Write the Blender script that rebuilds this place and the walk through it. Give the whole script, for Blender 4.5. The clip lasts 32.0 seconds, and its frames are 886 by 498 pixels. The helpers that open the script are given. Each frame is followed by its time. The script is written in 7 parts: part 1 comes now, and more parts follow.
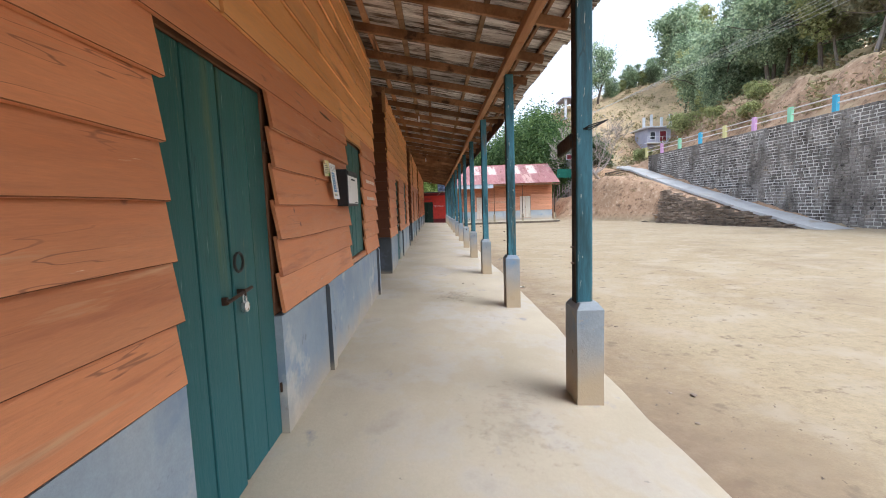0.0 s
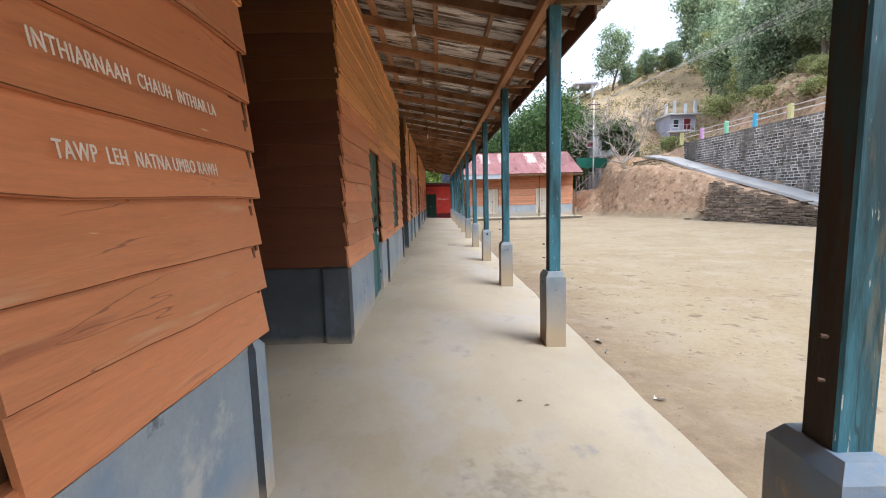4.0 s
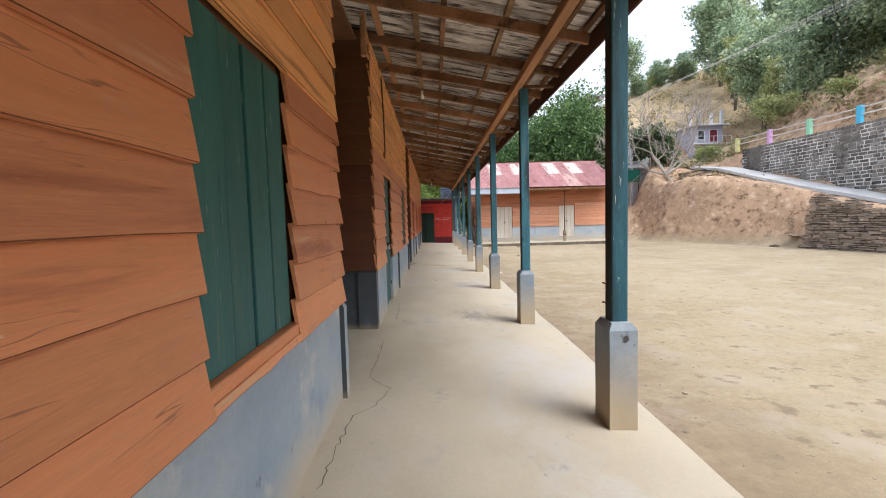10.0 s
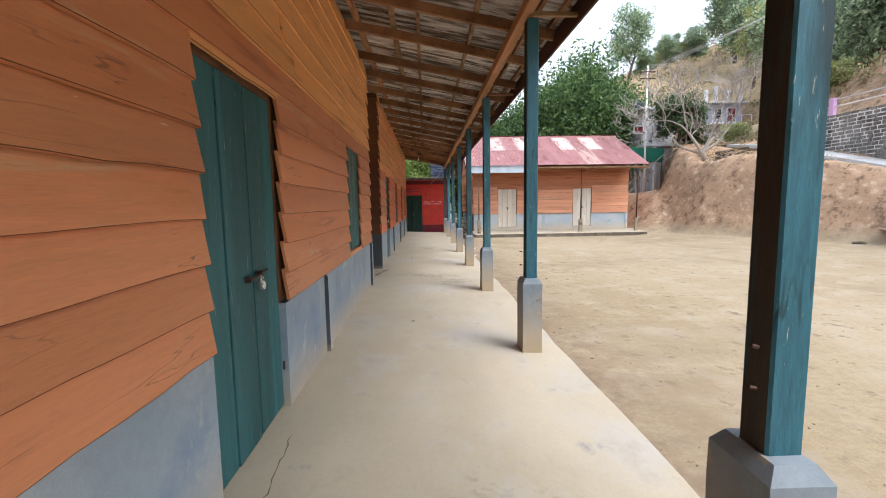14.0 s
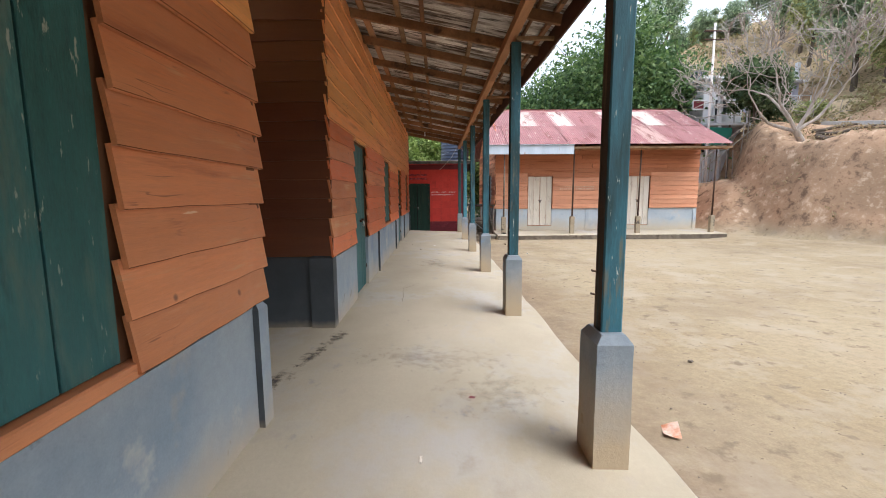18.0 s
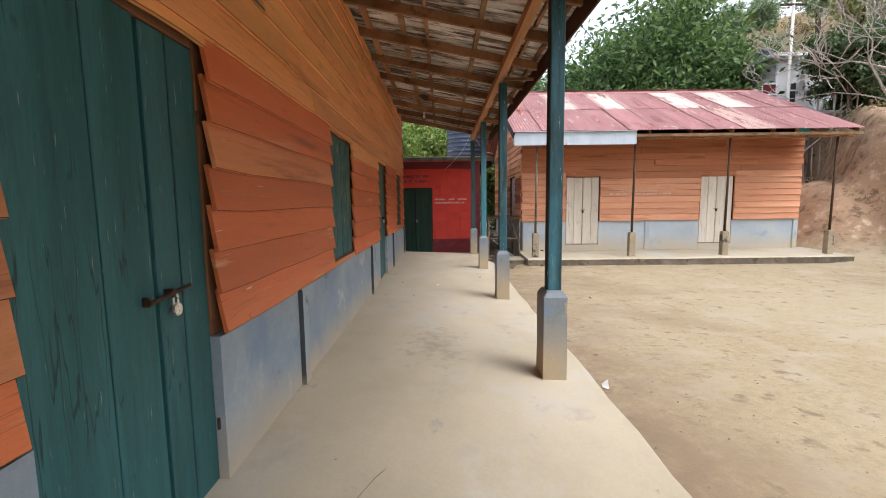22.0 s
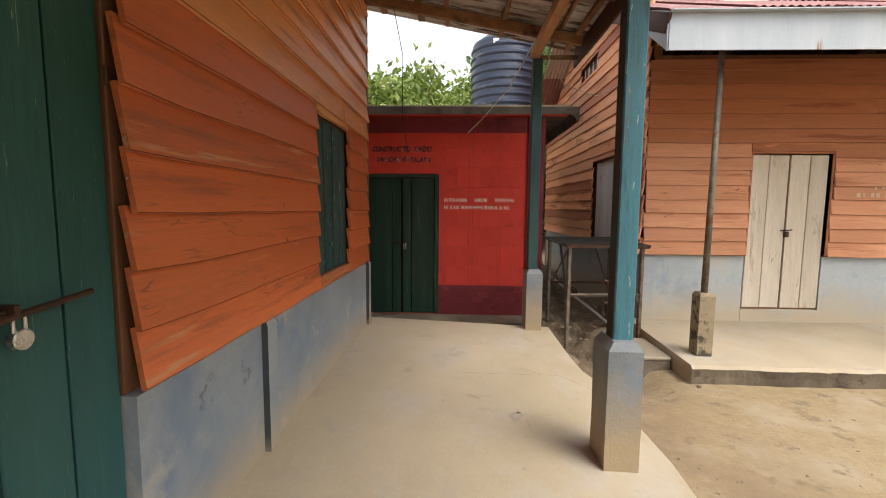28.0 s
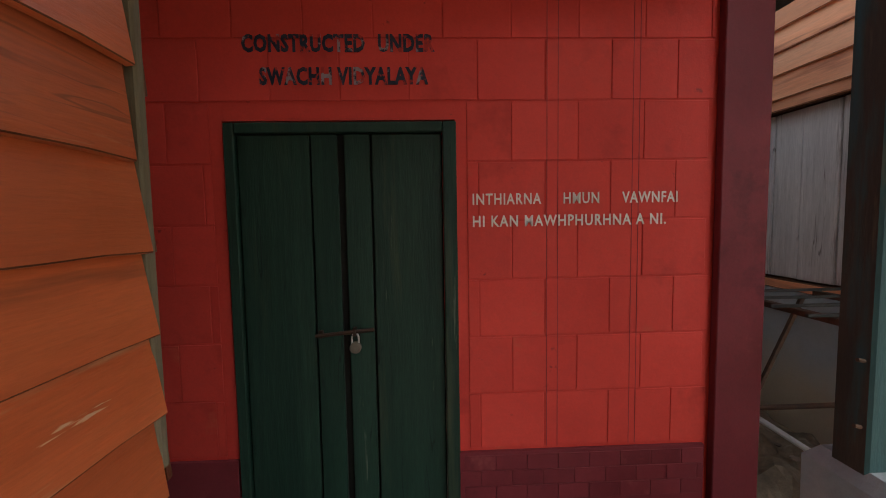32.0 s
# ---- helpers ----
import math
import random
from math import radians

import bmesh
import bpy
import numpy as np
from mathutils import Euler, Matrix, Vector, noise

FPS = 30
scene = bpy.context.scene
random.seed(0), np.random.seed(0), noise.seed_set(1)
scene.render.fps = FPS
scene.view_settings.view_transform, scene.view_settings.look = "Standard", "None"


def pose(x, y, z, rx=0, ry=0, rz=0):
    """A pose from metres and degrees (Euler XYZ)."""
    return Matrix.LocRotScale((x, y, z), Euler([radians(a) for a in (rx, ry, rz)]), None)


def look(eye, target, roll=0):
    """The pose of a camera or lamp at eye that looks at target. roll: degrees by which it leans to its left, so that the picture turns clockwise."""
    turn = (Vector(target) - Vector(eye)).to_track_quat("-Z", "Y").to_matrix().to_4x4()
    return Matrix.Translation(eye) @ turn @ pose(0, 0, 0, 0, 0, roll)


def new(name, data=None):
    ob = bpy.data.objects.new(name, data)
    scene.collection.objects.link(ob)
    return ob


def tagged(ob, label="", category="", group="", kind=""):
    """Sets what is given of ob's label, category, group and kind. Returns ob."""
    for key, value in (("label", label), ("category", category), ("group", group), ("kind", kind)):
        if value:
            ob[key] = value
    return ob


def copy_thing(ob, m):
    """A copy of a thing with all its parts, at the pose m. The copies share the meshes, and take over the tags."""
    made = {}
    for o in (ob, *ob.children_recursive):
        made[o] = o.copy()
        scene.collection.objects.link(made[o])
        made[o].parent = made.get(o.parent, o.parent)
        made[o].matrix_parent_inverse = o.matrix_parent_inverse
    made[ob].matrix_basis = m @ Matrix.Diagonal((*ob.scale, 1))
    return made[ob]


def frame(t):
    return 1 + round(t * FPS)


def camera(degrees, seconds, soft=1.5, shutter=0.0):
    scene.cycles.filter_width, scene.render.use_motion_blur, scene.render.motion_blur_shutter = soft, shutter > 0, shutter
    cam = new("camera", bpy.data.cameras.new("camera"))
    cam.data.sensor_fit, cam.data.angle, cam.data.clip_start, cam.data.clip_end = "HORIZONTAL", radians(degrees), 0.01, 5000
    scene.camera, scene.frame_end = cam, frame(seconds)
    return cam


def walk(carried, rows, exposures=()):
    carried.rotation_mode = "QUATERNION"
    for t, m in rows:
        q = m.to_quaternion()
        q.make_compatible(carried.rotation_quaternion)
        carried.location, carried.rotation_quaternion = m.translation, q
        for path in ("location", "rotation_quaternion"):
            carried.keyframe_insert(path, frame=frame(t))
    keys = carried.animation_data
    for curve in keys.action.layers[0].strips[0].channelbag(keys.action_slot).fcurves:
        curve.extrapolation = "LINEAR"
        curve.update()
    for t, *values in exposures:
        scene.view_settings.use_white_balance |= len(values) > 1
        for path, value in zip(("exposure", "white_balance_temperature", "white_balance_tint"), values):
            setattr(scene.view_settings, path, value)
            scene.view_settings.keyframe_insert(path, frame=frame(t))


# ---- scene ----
cam = camera(91.8, 32.0, soft=1.0)
# seconds, x, y, z in metres, yaw, pitch, roll in degrees
ROWS = [
    (0.0, 0.039, 0.752, 1.327, -1.11, -5.61, 1.96),
    (0.5, 0.074, 1.325, 1.341, -0.74, -4.82, 1.51),
    (1.0, 0.136, 1.926, 1.356, -1.53, -4.10, 1.91),
    (1.5, 0.135, 2.518, 1.368, -1.34, -3.65, 1.35),
    (2.0, 0.115, 3.096, 1.341, -0.91, -4.73, 1.51),
    (2.5, 0.060, 3.708, 1.342, 0.74, -5.65, 1.27),
    (3.0, 0.002, 4.312, 1.353, -0.40, -6.36, 1.58),
    (3.5, -0.021, 4.896, 1.351, -0.26, -6.56, 1.39),
    (5.5, -0.029, 7.327, 1.316, -3.97, -6.15, 1.98),
    (6.0, -0.009, 7.846, 1.341, -4.18, -5.72, 1.47),
    (6.5, 0.005, 8.412, 1.363, -4.13, -4.88, 2.07),
    (7.0, 0.007, 8.991, 1.391, -2.79, -3.57, 1.93),
    (7.5, 0.004, 9.579, 1.359, -1.91, -4.38, 2.02),
    (8.0, -0.047, 10.161, 1.352, 0.07, -4.99, 1.02),
    (8.5, -0.069, 10.747, 1.359, -0.68, -4.61, 1.44),
    (9.0, -0.080, 11.348, 1.385, -0.66, -3.60, 1.52),
    (9.5, -0.142, 11.932, 1.380, -1.86, -3.00, 1.47),
    (10.0, -0.146, 12.494, 1.350, -1.27, -3.90, 1.55),
    (10.5, -0.163, 13.055, 1.334, -2.12, -5.00, 1.61),
    (11.0, -0.138, 13.613, 1.319, -2.00, -5.70, 1.97),
    (11.5, -0.115, 14.190, 1.338, -2.06, -5.56, 1.53),
    (12.0, -0.078, 14.785, 1.368, -2.83, -4.30, 1.86),
    (12.5, -0.047, 15.367, 1.383, -3.22, -3.68, 1.05),
    (13.0, -0.027, 15.940, 1.371, -3.89, -4.71, 1.37),
    (13.5, 0.018, 16.511, 1.375, -3.16, -5.39, 1.07),
    (15.5, 0.170, 18.953, 1.337, -1.16, -7.76, 0.83),
    (16.0, 0.167, 19.581, 1.331, -1.02, -7.08, 0.53),
    (16.5, 0.201, 20.185, 1.343, -0.78, -6.84, 0.67),
    (17.0, 0.184, 20.785, 1.347, -0.98, -6.80, 0.31),
    (17.5, 0.177, 21.372, 1.343, -1.27, -6.86, 0.93),
    (18.0, 0.174, 21.958, 1.352, -0.84, -7.20, 0.41),
    (18.5, 0.165, 22.540, 1.334, -1.61, -8.44, 0.55),
    (19.0, 0.160, 23.120, 1.325, -1.28, -9.59, 0.06),
    (19.5, 0.180, 23.667, 1.346, -2.84, -9.47, 0.28),
    (20.0, 0.165, 24.208, 1.344, -1.73, -8.46, 0.56),
    (20.5, 0.151, 24.755, 1.326, -1.83, -8.05, -0.13),
    (21.0, 0.187, 25.312, 1.320, -0.48, -7.58, 0.36),
    (21.5, 0.172, 25.902, 1.337, 0.09, -6.21, -0.01),
    (22.0, 0.186, 26.496, 1.344, -0.13, -6.09, 0.67),
    (22.5, 0.178, 27.097, 1.328, 0.06, -7.43, -0.05),
    (23.0, 0.197, 27.682, 1.350, 0.23, -7.80, 0.35),
    (23.5, 0.224, 28.257, 1.361, 1.55, -7.90, -0.24),
    (24.0, 0.232, 28.838, 1.347, 1.00, -7.71, 0.11),
    (24.5, 0.258, 29.422, 1.351, 2.36, -7.73, -0.30),
    (25.0, 0.261, 29.981, 1.349, 1.30, -7.64, -0.76),
    (25.5, 0.281, 30.563, 1.329, 2.07, -8.12, -0.47),
    (27.5, 0.235, 32.880, 1.320, 0.00, -6.39, -0.01),
    (28.0, 0.175, 33.430, 1.349, 2.12, -5.47, -0.45),
    (28.5, 0.127, 33.952, 1.352, 1.70, -4.93, 0.36),
    (29.0, 0.076, 34.507, 1.334, 0.90, -5.71, 0.61),
    (29.5, 0.037, 35.045, 1.327, -1.01, -6.37, 0.29),
    (30.0, -0.051, 35.585, 1.304, 0.13, -6.33, 0.35),
    (30.5, -0.180, 36.086, 1.325, 0.68, -6.58, 0.23),
    (31.0, -0.237, 36.529, 1.327, 0.62, -5.73, 1.35),
    (31.5, -0.240, 36.953, 1.354, -0.12, -4.85, 1.02),
    (32.0, -0.236, 37.369, 1.378, -2.27, -4.22, 0.94),
]
EXPOSURES = [(0.0, 0.87, 5600, 10), (3.5, 0.88, 5650, 10), (7.0, 0.90, 5850, 10), (13.0, 0.93, 5800, 10), (21.0, 0.90, 5850, 10), (23.0, 0.88, 6350, 10), (28.0, 0.90, 6800, 10), (30.0, 0.86, 6900, 10), (32.0, 0.80, 6200, 10)]
walk(cam, [(t, pose(x, y, z, 90 + pitch, roll, yaw)) for t, x, y, z, yaw, pitch, roll in ROWS], EXPOSURES)

# ---- world and sun: a bright hazy, overcast day ----
SUN_UP, SUN_ROUND = 55.0, 126.0
world = bpy.data.worlds.new("sky")
scene.world = world
world.use_nodes = True
wn, wl = world.node_tree.nodes, world.node_tree.links
sky = wn.new("ShaderNodeTexSky")
sky.sky_type, sky.sun_disc = "NISHITA", False
sky.sun_elevation, sky.sun_rotation = radians(SUN_UP), radians(SUN_ROUND)
sky.dust_density, sky.air_density = 4.0, 1.2
haze = wn.new("ShaderNodeHueSaturation")
haze.inputs["Saturation"].default_value = 0.3
haze.inputs["Value"].default_value = 1.0
wl.new(sky.outputs[0], haze.inputs["Color"])
wl.new(haze.outputs[0], wn["Background"].inputs["Color"])
wn["Background"].inputs["Strength"].default_value = 0.22
sun_data = bpy.data.lights.new("sun", "SUN")
sun_data.energy, sun_data.angle, sun_data.color = 0.55, radians(40), (1.0, 0.95, 0.88)
sun = new("sun", sun_data)
sa, se = radians(SUN_ROUND), radians(SUN_UP)
SUN_FROM = Vector((math.sin(sa) * math.cos(se), math.cos(sa) * math.cos(se), math.sin(se)))
sun.matrix_world = look(SUN_FROM * 60, (0, 0, 0))


# ---- materials ----
def surface(name, colors, stretch=(1, 1, 1), coarse=1.2, fine=28.0, rough=0.8, bump=0.25, vary=0.12, grain=0.35,
            spots=None, mud=None, metal=0.0, tint=None, spec=0.3, knots=None, cracks=None):
    """Two colours blended by a coarse noise, grain by a fine one; spots: (colour, threshold, scale); mud: (colour, low,
    high), mud or another tone blended up from below;
    tint: a third colour that some pieces take; knots: (colour, scale, radius); cracks: (colour, width, scale) as thin
    lines along the grain."""
    m = bpy.data.materials.new(name)
    m.use_nodes = True
    n, l = m.node_tree.nodes, m.node_tree.links
    b = n["Principled BSDF"]
    b.inputs["Metallic"].default_value = metal
    b.inputs["Specular IOR Level"].default_value = spec
    geo = n.new("ShaderNodeNewGeometry")
    info = n.new("ShaderNodeObjectInfo")
    off = n.new("ShaderNodeVectorMath")
    off.operation = "MULTIPLY_ADD"
    l.new(info.outputs["Random"], off.inputs[0])
    off.inputs[1].default_value = (7.0, 5.0, 9.0)
    l.new(geo.outputs["Position"], off.inputs[2])
    mp = n.new("ShaderNodeMapping")
    mp.inputs["Scale"].default_value = stretch
    l.new(off.outputs[0], mp.inputs["Vector"])

    def noise_at(scale, detail, vec, rough_=0.6):
        t = n.new("ShaderNodeTexNoise")
        t.inputs["Scale"].default_value, t.inputs["Detail"].default_value = scale, detail
        t.inputs["Roughness"].default_value = rough_
        l.new(vec, t.inputs["Vector"])
        return t.outputs["Fac"]

    def span(fac, a, c, lo=0.0, hi=1.0):
        r = n.new("ShaderNodeMapRange")
        r.inputs[1].default_value, r.inputs[2].default_value, r.inputs[3].default_value, r.inputs[4].default_value = a, c, lo, hi
        l.new(fac, r.inputs[0])
        return r.outputs[0]

    def mixed(fac, a, c, mode="MIX"):
        x = n.new("ShaderNodeMix")
        x.data_type, x.blend_type = "RGBA", mode
        for sock, v in ((x.inputs[0], fac), (x.inputs[6], a), (x.inputs[7], c)):
            if isinstance(v, (int, float)):
                sock.default_value = v
            elif isinstance(v, tuple):
                sock.default_value = (*v, 1)
            else:
                l.new(v, sock)
        return x.outputs[2]

    big = noise_at(coarse, 4, mp.outputs[0])
    small = noise_at(fine, 6, mp.outputs[0], 0.7)
    col = mixed(span(big, 0.32, 0.68), colors[0], colors[1])
    if tint:
        pick = span(info.outputs["Random"], 1 - tint[1], 1 - tint[1] + 0.06)
        col = mixed(pick, col, tint[0])
    gray = n.new("ShaderNodeCombineColor")
    tiny = noise_at(fine * 5.3, 3, mp.outputs[0], 0.6)
    both = n.new("ShaderNodeMath")
    both.operation = "MULTIPLY_ADD"
    l.new(tiny, both.inputs[0])
    both.inputs[1].default_value = 0.6
    l.new(small, both.inputs[2])
    g = span(both.outputs[0], 0.45, 1.15, 1 - grain, 1 + grain)
    for s in gray.inputs:
        l.new(g, s)
    col = mixed(1.0, col, gray.outputs[0], "MULTIPLY")
    if vary:
        each = n.new("ShaderNodeCombineColor")
        v = span(info.outputs["Random"], 0, 1, 1 - vary, 1 + vary)
        for s in each.inputs:
            l.new(v, s)
        col = mixed(1.0, col, each.outputs[0], "MULTIPLY")
    for s_ in (spots if isinstance(spots, list) else [spots] if spots else []):
        sp = noise_at(s_[2], 5, mp.outputs[0], 0.65)
        col = mixed(span(sp, s_[1] - 0.04, s_[1] - 0.04 + (s_[3] if len(s_) > 3 else 0.06)), col, s_[0])
    if cracks:
        line = noise_at(cracks[2], 3, mp.outputs[0], 0.5)
        dev = n.new("ShaderNodeMath")
        dev.operation = "SUBTRACT"
        l.new(line, dev.inputs[0])
        dev.inputs[1].default_value = 0.5
        ab = n.new("ShaderNodeMath")
        ab.operation = "ABSOLUTE"
        l.new(dev.outputs[0], ab.inputs[0])
        where = span(noise_at(1.7, 2, off.outputs[0]), 0.53, 0.6)
        cut = n.new("ShaderNodeMath")
        cut.operation = "MULTIPLY"
        l.new(span(ab.outputs[0], cracks[1] * 0.3, cracks[1], 0.7, 0.0), cut.inputs[0])
        l.new(where, cut.inputs[1])
        col = mixed(cut.outputs[0], col, cracks[0])
    if knots:
        vo = n.new("ShaderNodeTexVoronoi")
        vo.inputs["Scale"].default_value = knots[1]
        l.new(off.outputs[0], vo.inputs["Vector"])
        pick = n.new("ShaderNodeSeparateColor")
        l.new(vo.outputs["Color"], pick.inputs[0])
        dot = n.new("ShaderNodeMath")
        dot.operation = "MULTIPLY"
        l.new(span(vo.outputs["Distance"], knots[2] * 0.5, knots[2], 0.85, 0.0), dot.inputs[0])
        l.new(span(pick.outputs[0], 0.62, 0.66), dot.inputs[1])
        col = mixed(dot.outputs[0], col, knots[0])
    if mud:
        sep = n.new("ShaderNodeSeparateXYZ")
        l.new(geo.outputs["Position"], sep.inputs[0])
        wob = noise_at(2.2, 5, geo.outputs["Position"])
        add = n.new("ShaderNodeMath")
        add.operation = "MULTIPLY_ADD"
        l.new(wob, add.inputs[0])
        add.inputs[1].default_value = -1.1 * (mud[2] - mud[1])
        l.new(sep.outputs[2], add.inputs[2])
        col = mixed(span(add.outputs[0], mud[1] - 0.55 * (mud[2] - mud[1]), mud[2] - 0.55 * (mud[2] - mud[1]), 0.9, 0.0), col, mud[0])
    l.new(col, b.inputs["Base Color"])
    l.new(span(small, 0.2, 0.8, max(rough - 0.12, 0.05), min(rough + 0.12, 1)), b.inputs["Roughness"])
    if bump:
        bp = n.new("ShaderNodeBump")
        bp.inputs["Strength"].default_value, bp.inputs["Distance"].default_value = bump, 0.01
        l.new(small, bp.inputs["Height"])
        l.new(bp.outputs[0], b.inputs["Normal"])
    return m


TAN = (0.46, 0.37, 0.25)
ALONG_Y, ALONG_X, UPRIGHT = (9, 0.7, 9), (0.7, 9, 9), (9, 9, 0.7)
terracotta = surface("terracotta_board_paint", [(0.508, 0.179, 0.066), (0.592, 0.236, 0.099)], ALONG_Y, 0.5, 5, 0.46, 0.35, 0.13, 0.17,
                     spots=[((0.564, 0.319, 0.169), 0.64, 1.1, 0.1), ((0.338, 0.106, 0.043), 0.62, 0.8, 0.12), ((0.697, 0.482, 0.320), 0.745, 3.2, 0.02)], knots=((0.150, 0.048, 0.024), 3.6, 0.075), cracks=((0.179, 0.060, 0.026), 0.008, 1.3), spec=0.65)
terracotta_deep = surface("deep_terracotta_board_paint", [(0.508, 0.121, 0.036), (0.620, 0.168, 0.056)], ALONG_Y, 0.5, 5, 0.46, 0.35, 0.14, 0.18,
                          spots=[((0.610, 0.312, 0.169), 0.65, 1.1, 0.08), ((0.316, 0.092, 0.036), 0.61, 0.8, 0.12), ((0.744, 0.485, 0.316), 0.735, 3.2, 0.02)], knots=((0.180, 0.058, 0.029), 3.6, 0.075), cracks=((0.215, 0.072, 0.031), 0.008, 1.3), spec=0.65)
ochre = surface("ochre_board_paint", [(0.711, 0.328, 0.101), (0.821, 0.410, 0.143)], ALONG_Y, 0.5, 5, 0.46, 0.35, 0.15, 0.19,
                spots=[((0.438, 0.170, 0.047), 0.60, 0.9, 0.12), ((0.679, 0.394, 0.180), 0.66, 1.3, 0.1)], knots=((0.175, 0.055, 0.027), 3.6, 0.075), cracks=((0.208, 0.068, 0.029), 0.008, 1.3), spec=0.65)
ochre_deep = surface("brown_ochre_board_paint", [(0.701, 0.289, 0.094), (0.836, 0.377, 0.139)], ALONG_Y, 0.5, 5, 0.46, 0.35, 0.16, 0.2,
                     spots=[((0.485, 0.183, 0.058), 0.59, 0.9, 0.12), ((0.809, 0.458, 0.224), 0.66, 1.3, 0.1)], knots=((0.216, 0.067, 0.032), 3.6, 0.075), cracks=((0.255, 0.083, 0.038), 0.008, 1.3), spec=0.65)
# far darker copies of terracotta and ochre: the cross walls' shade is in the colour
terracotta_shade_x = surface("shaded_terracotta_cross_boards", [(0.099, 0.034, 0.015), (0.139, 0.048, 0.021)], ALONG_X, 0.5, 5, 0.5, 0.3, 0.13, 0.14, spec=0.4)
ochre_shade_x = surface("shaded_ochre_cross_boards", [(0.113, 0.046, 0.019), (0.152, 0.065, 0.025)], ALONG_X, 0.5, 5, 0.5, 0.3, 0.13, 0.14, spec=0.4)
salmon_x = surface("faded_salmon_board_paint", [(0.58, 0.265, 0.145), (0.67, 0.335, 0.195)], ALONG_X, 0.5, 5, 0.7, 0.3, 0.10, 0.15, spots=((0.44, 0.17, 0.085), 0.62, 0.8, 0.12), cracks=((0.2, 0.07, 0.035), 0.008, 1.2))
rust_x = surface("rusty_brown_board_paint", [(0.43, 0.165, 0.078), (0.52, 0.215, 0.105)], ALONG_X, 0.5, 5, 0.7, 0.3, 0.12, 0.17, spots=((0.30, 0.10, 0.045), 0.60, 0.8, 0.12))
# brighter than salmon_x: skylight on the gable side is put into the colour
salmon_y = surface("brightened_salmon_side_paint", [(0.799, 0.310, 0.144), (0.929, 0.448, 0.240)], ALONG_Y, 0.4, 5, 0.6, 0.35, 0.25, 0.18, spots=((0.367, 0.115, 0.054), 0.58, 0.7, 0.12), tint=((0.389, 0.132, 0.066), 0.2), knots=((0.173, 0.057, 0.030), 3.6, 0.075), spec=0.5)
# dark strip on each board's lower edge, painting the contact shade under the lap
lap_shade = surface("board_lap_shade", [(0.12, 0.045, 0.022), (0.22, 0.085, 0.04)], (3, 3, 3), 1.2, 9, 0.9, 0.3, 0.3, 0.3)
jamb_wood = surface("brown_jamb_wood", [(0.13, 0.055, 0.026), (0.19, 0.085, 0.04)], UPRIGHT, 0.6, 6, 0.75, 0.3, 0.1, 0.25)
# teal and teal_worn pass a bluer teal as mud, blended in towards the bottom
teal = surface("teal_plank_paint", [(0.016, 0.067, 0.050), (0.032, 0.112, 0.094)], UPRIGHT, 0.5, 5, 0.55, 0.35, 0.16, 0.3,
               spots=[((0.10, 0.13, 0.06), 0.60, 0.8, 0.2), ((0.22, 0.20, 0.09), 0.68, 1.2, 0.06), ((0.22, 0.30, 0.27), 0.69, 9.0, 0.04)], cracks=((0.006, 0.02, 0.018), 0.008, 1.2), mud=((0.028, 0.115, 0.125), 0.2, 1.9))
teal_worn = surface("worn_teal_plank_paint", [(0.018, 0.073, 0.068), (0.04, 0.122, 0.118)], (6, 6, 1.3), 0.6, 6, 0.6, 0.4, 0.2, 0.4,
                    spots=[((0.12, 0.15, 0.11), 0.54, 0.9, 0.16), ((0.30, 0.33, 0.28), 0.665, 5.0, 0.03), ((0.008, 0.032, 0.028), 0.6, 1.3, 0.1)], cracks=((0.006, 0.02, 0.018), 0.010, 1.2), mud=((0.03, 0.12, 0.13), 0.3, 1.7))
teal_blue = surface("blue_teal_plank_paint", [(0.018, 0.08, 0.083), (0.04, 0.14, 0.152)], UPRIGHT, 0.5, 5, 0.55, 0.35, 0.16, 0.3,
                    spots=[((0.016, 0.06, 0.05), 0.57, 0.7, 0.2), ((0.24, 0.28, 0.26), 0.69, 9.0, 0.04)], cracks=((0.006, 0.02, 0.02), 0.008, 1.2))
mossy_wood = surface("greenish_grey_corner_wood", [(0.16, 0.15, 0.095), (0.28, 0.25, 0.17)], UPRIGHT, 0.6, 6, 0.9, 0.4, 0.1, 0.3)
# near-black for added backing sheets that paint the shade in plank gaps
gap_black = surface("plank_gap_shade", [(0.010, 0.009, 0.008), (0.018, 0.016, 0.014)], bump=0, grain=0.1)
teal_dark = surface("dark_weathered_teal_paint", [(0.010, 0.056, 0.058), (0.024, 0.098, 0.106)], (6, 6, 1.3), 0.6, 6, 0.6, 0.4, 0.2, 0.4,
                    spots=[((0.055, 0.091, 0.056), 0.57, 0.8, 0.2), ((0.286, 0.406, 0.400), 0.665, 6.0, 0.03), ((0.007, 0.031, 0.032), 0.6, 1.3, 0.1)], cracks=((0.007, 0.028, 0.029), 0.010, 1.2))
post_green = surface("dull_green_post_paint", [(0.022, 0.06, 0.062), (0.045, 0.105, 0.105)], (6, 6, 0.8), 0.5, 6, 0.55, 0.35, 0.1, 0.32,
                     spots=[((0.016, 0.035, 0.035), 0.57, 0.8, 0.14), ((0.12, 0.10, 0.065), 0.64, 1.4, 0.1)])
grimy_cement = surface("grimy_cement", [(0.108, 0.086, 0.065), (0.202, 0.166, 0.122)], (1, 1, 1), 2.2, 30, 0.95, 0.6, 0, 0.25, spots=((0.065, 0.050, 0.037), 0.6, 3.0, 0.12))
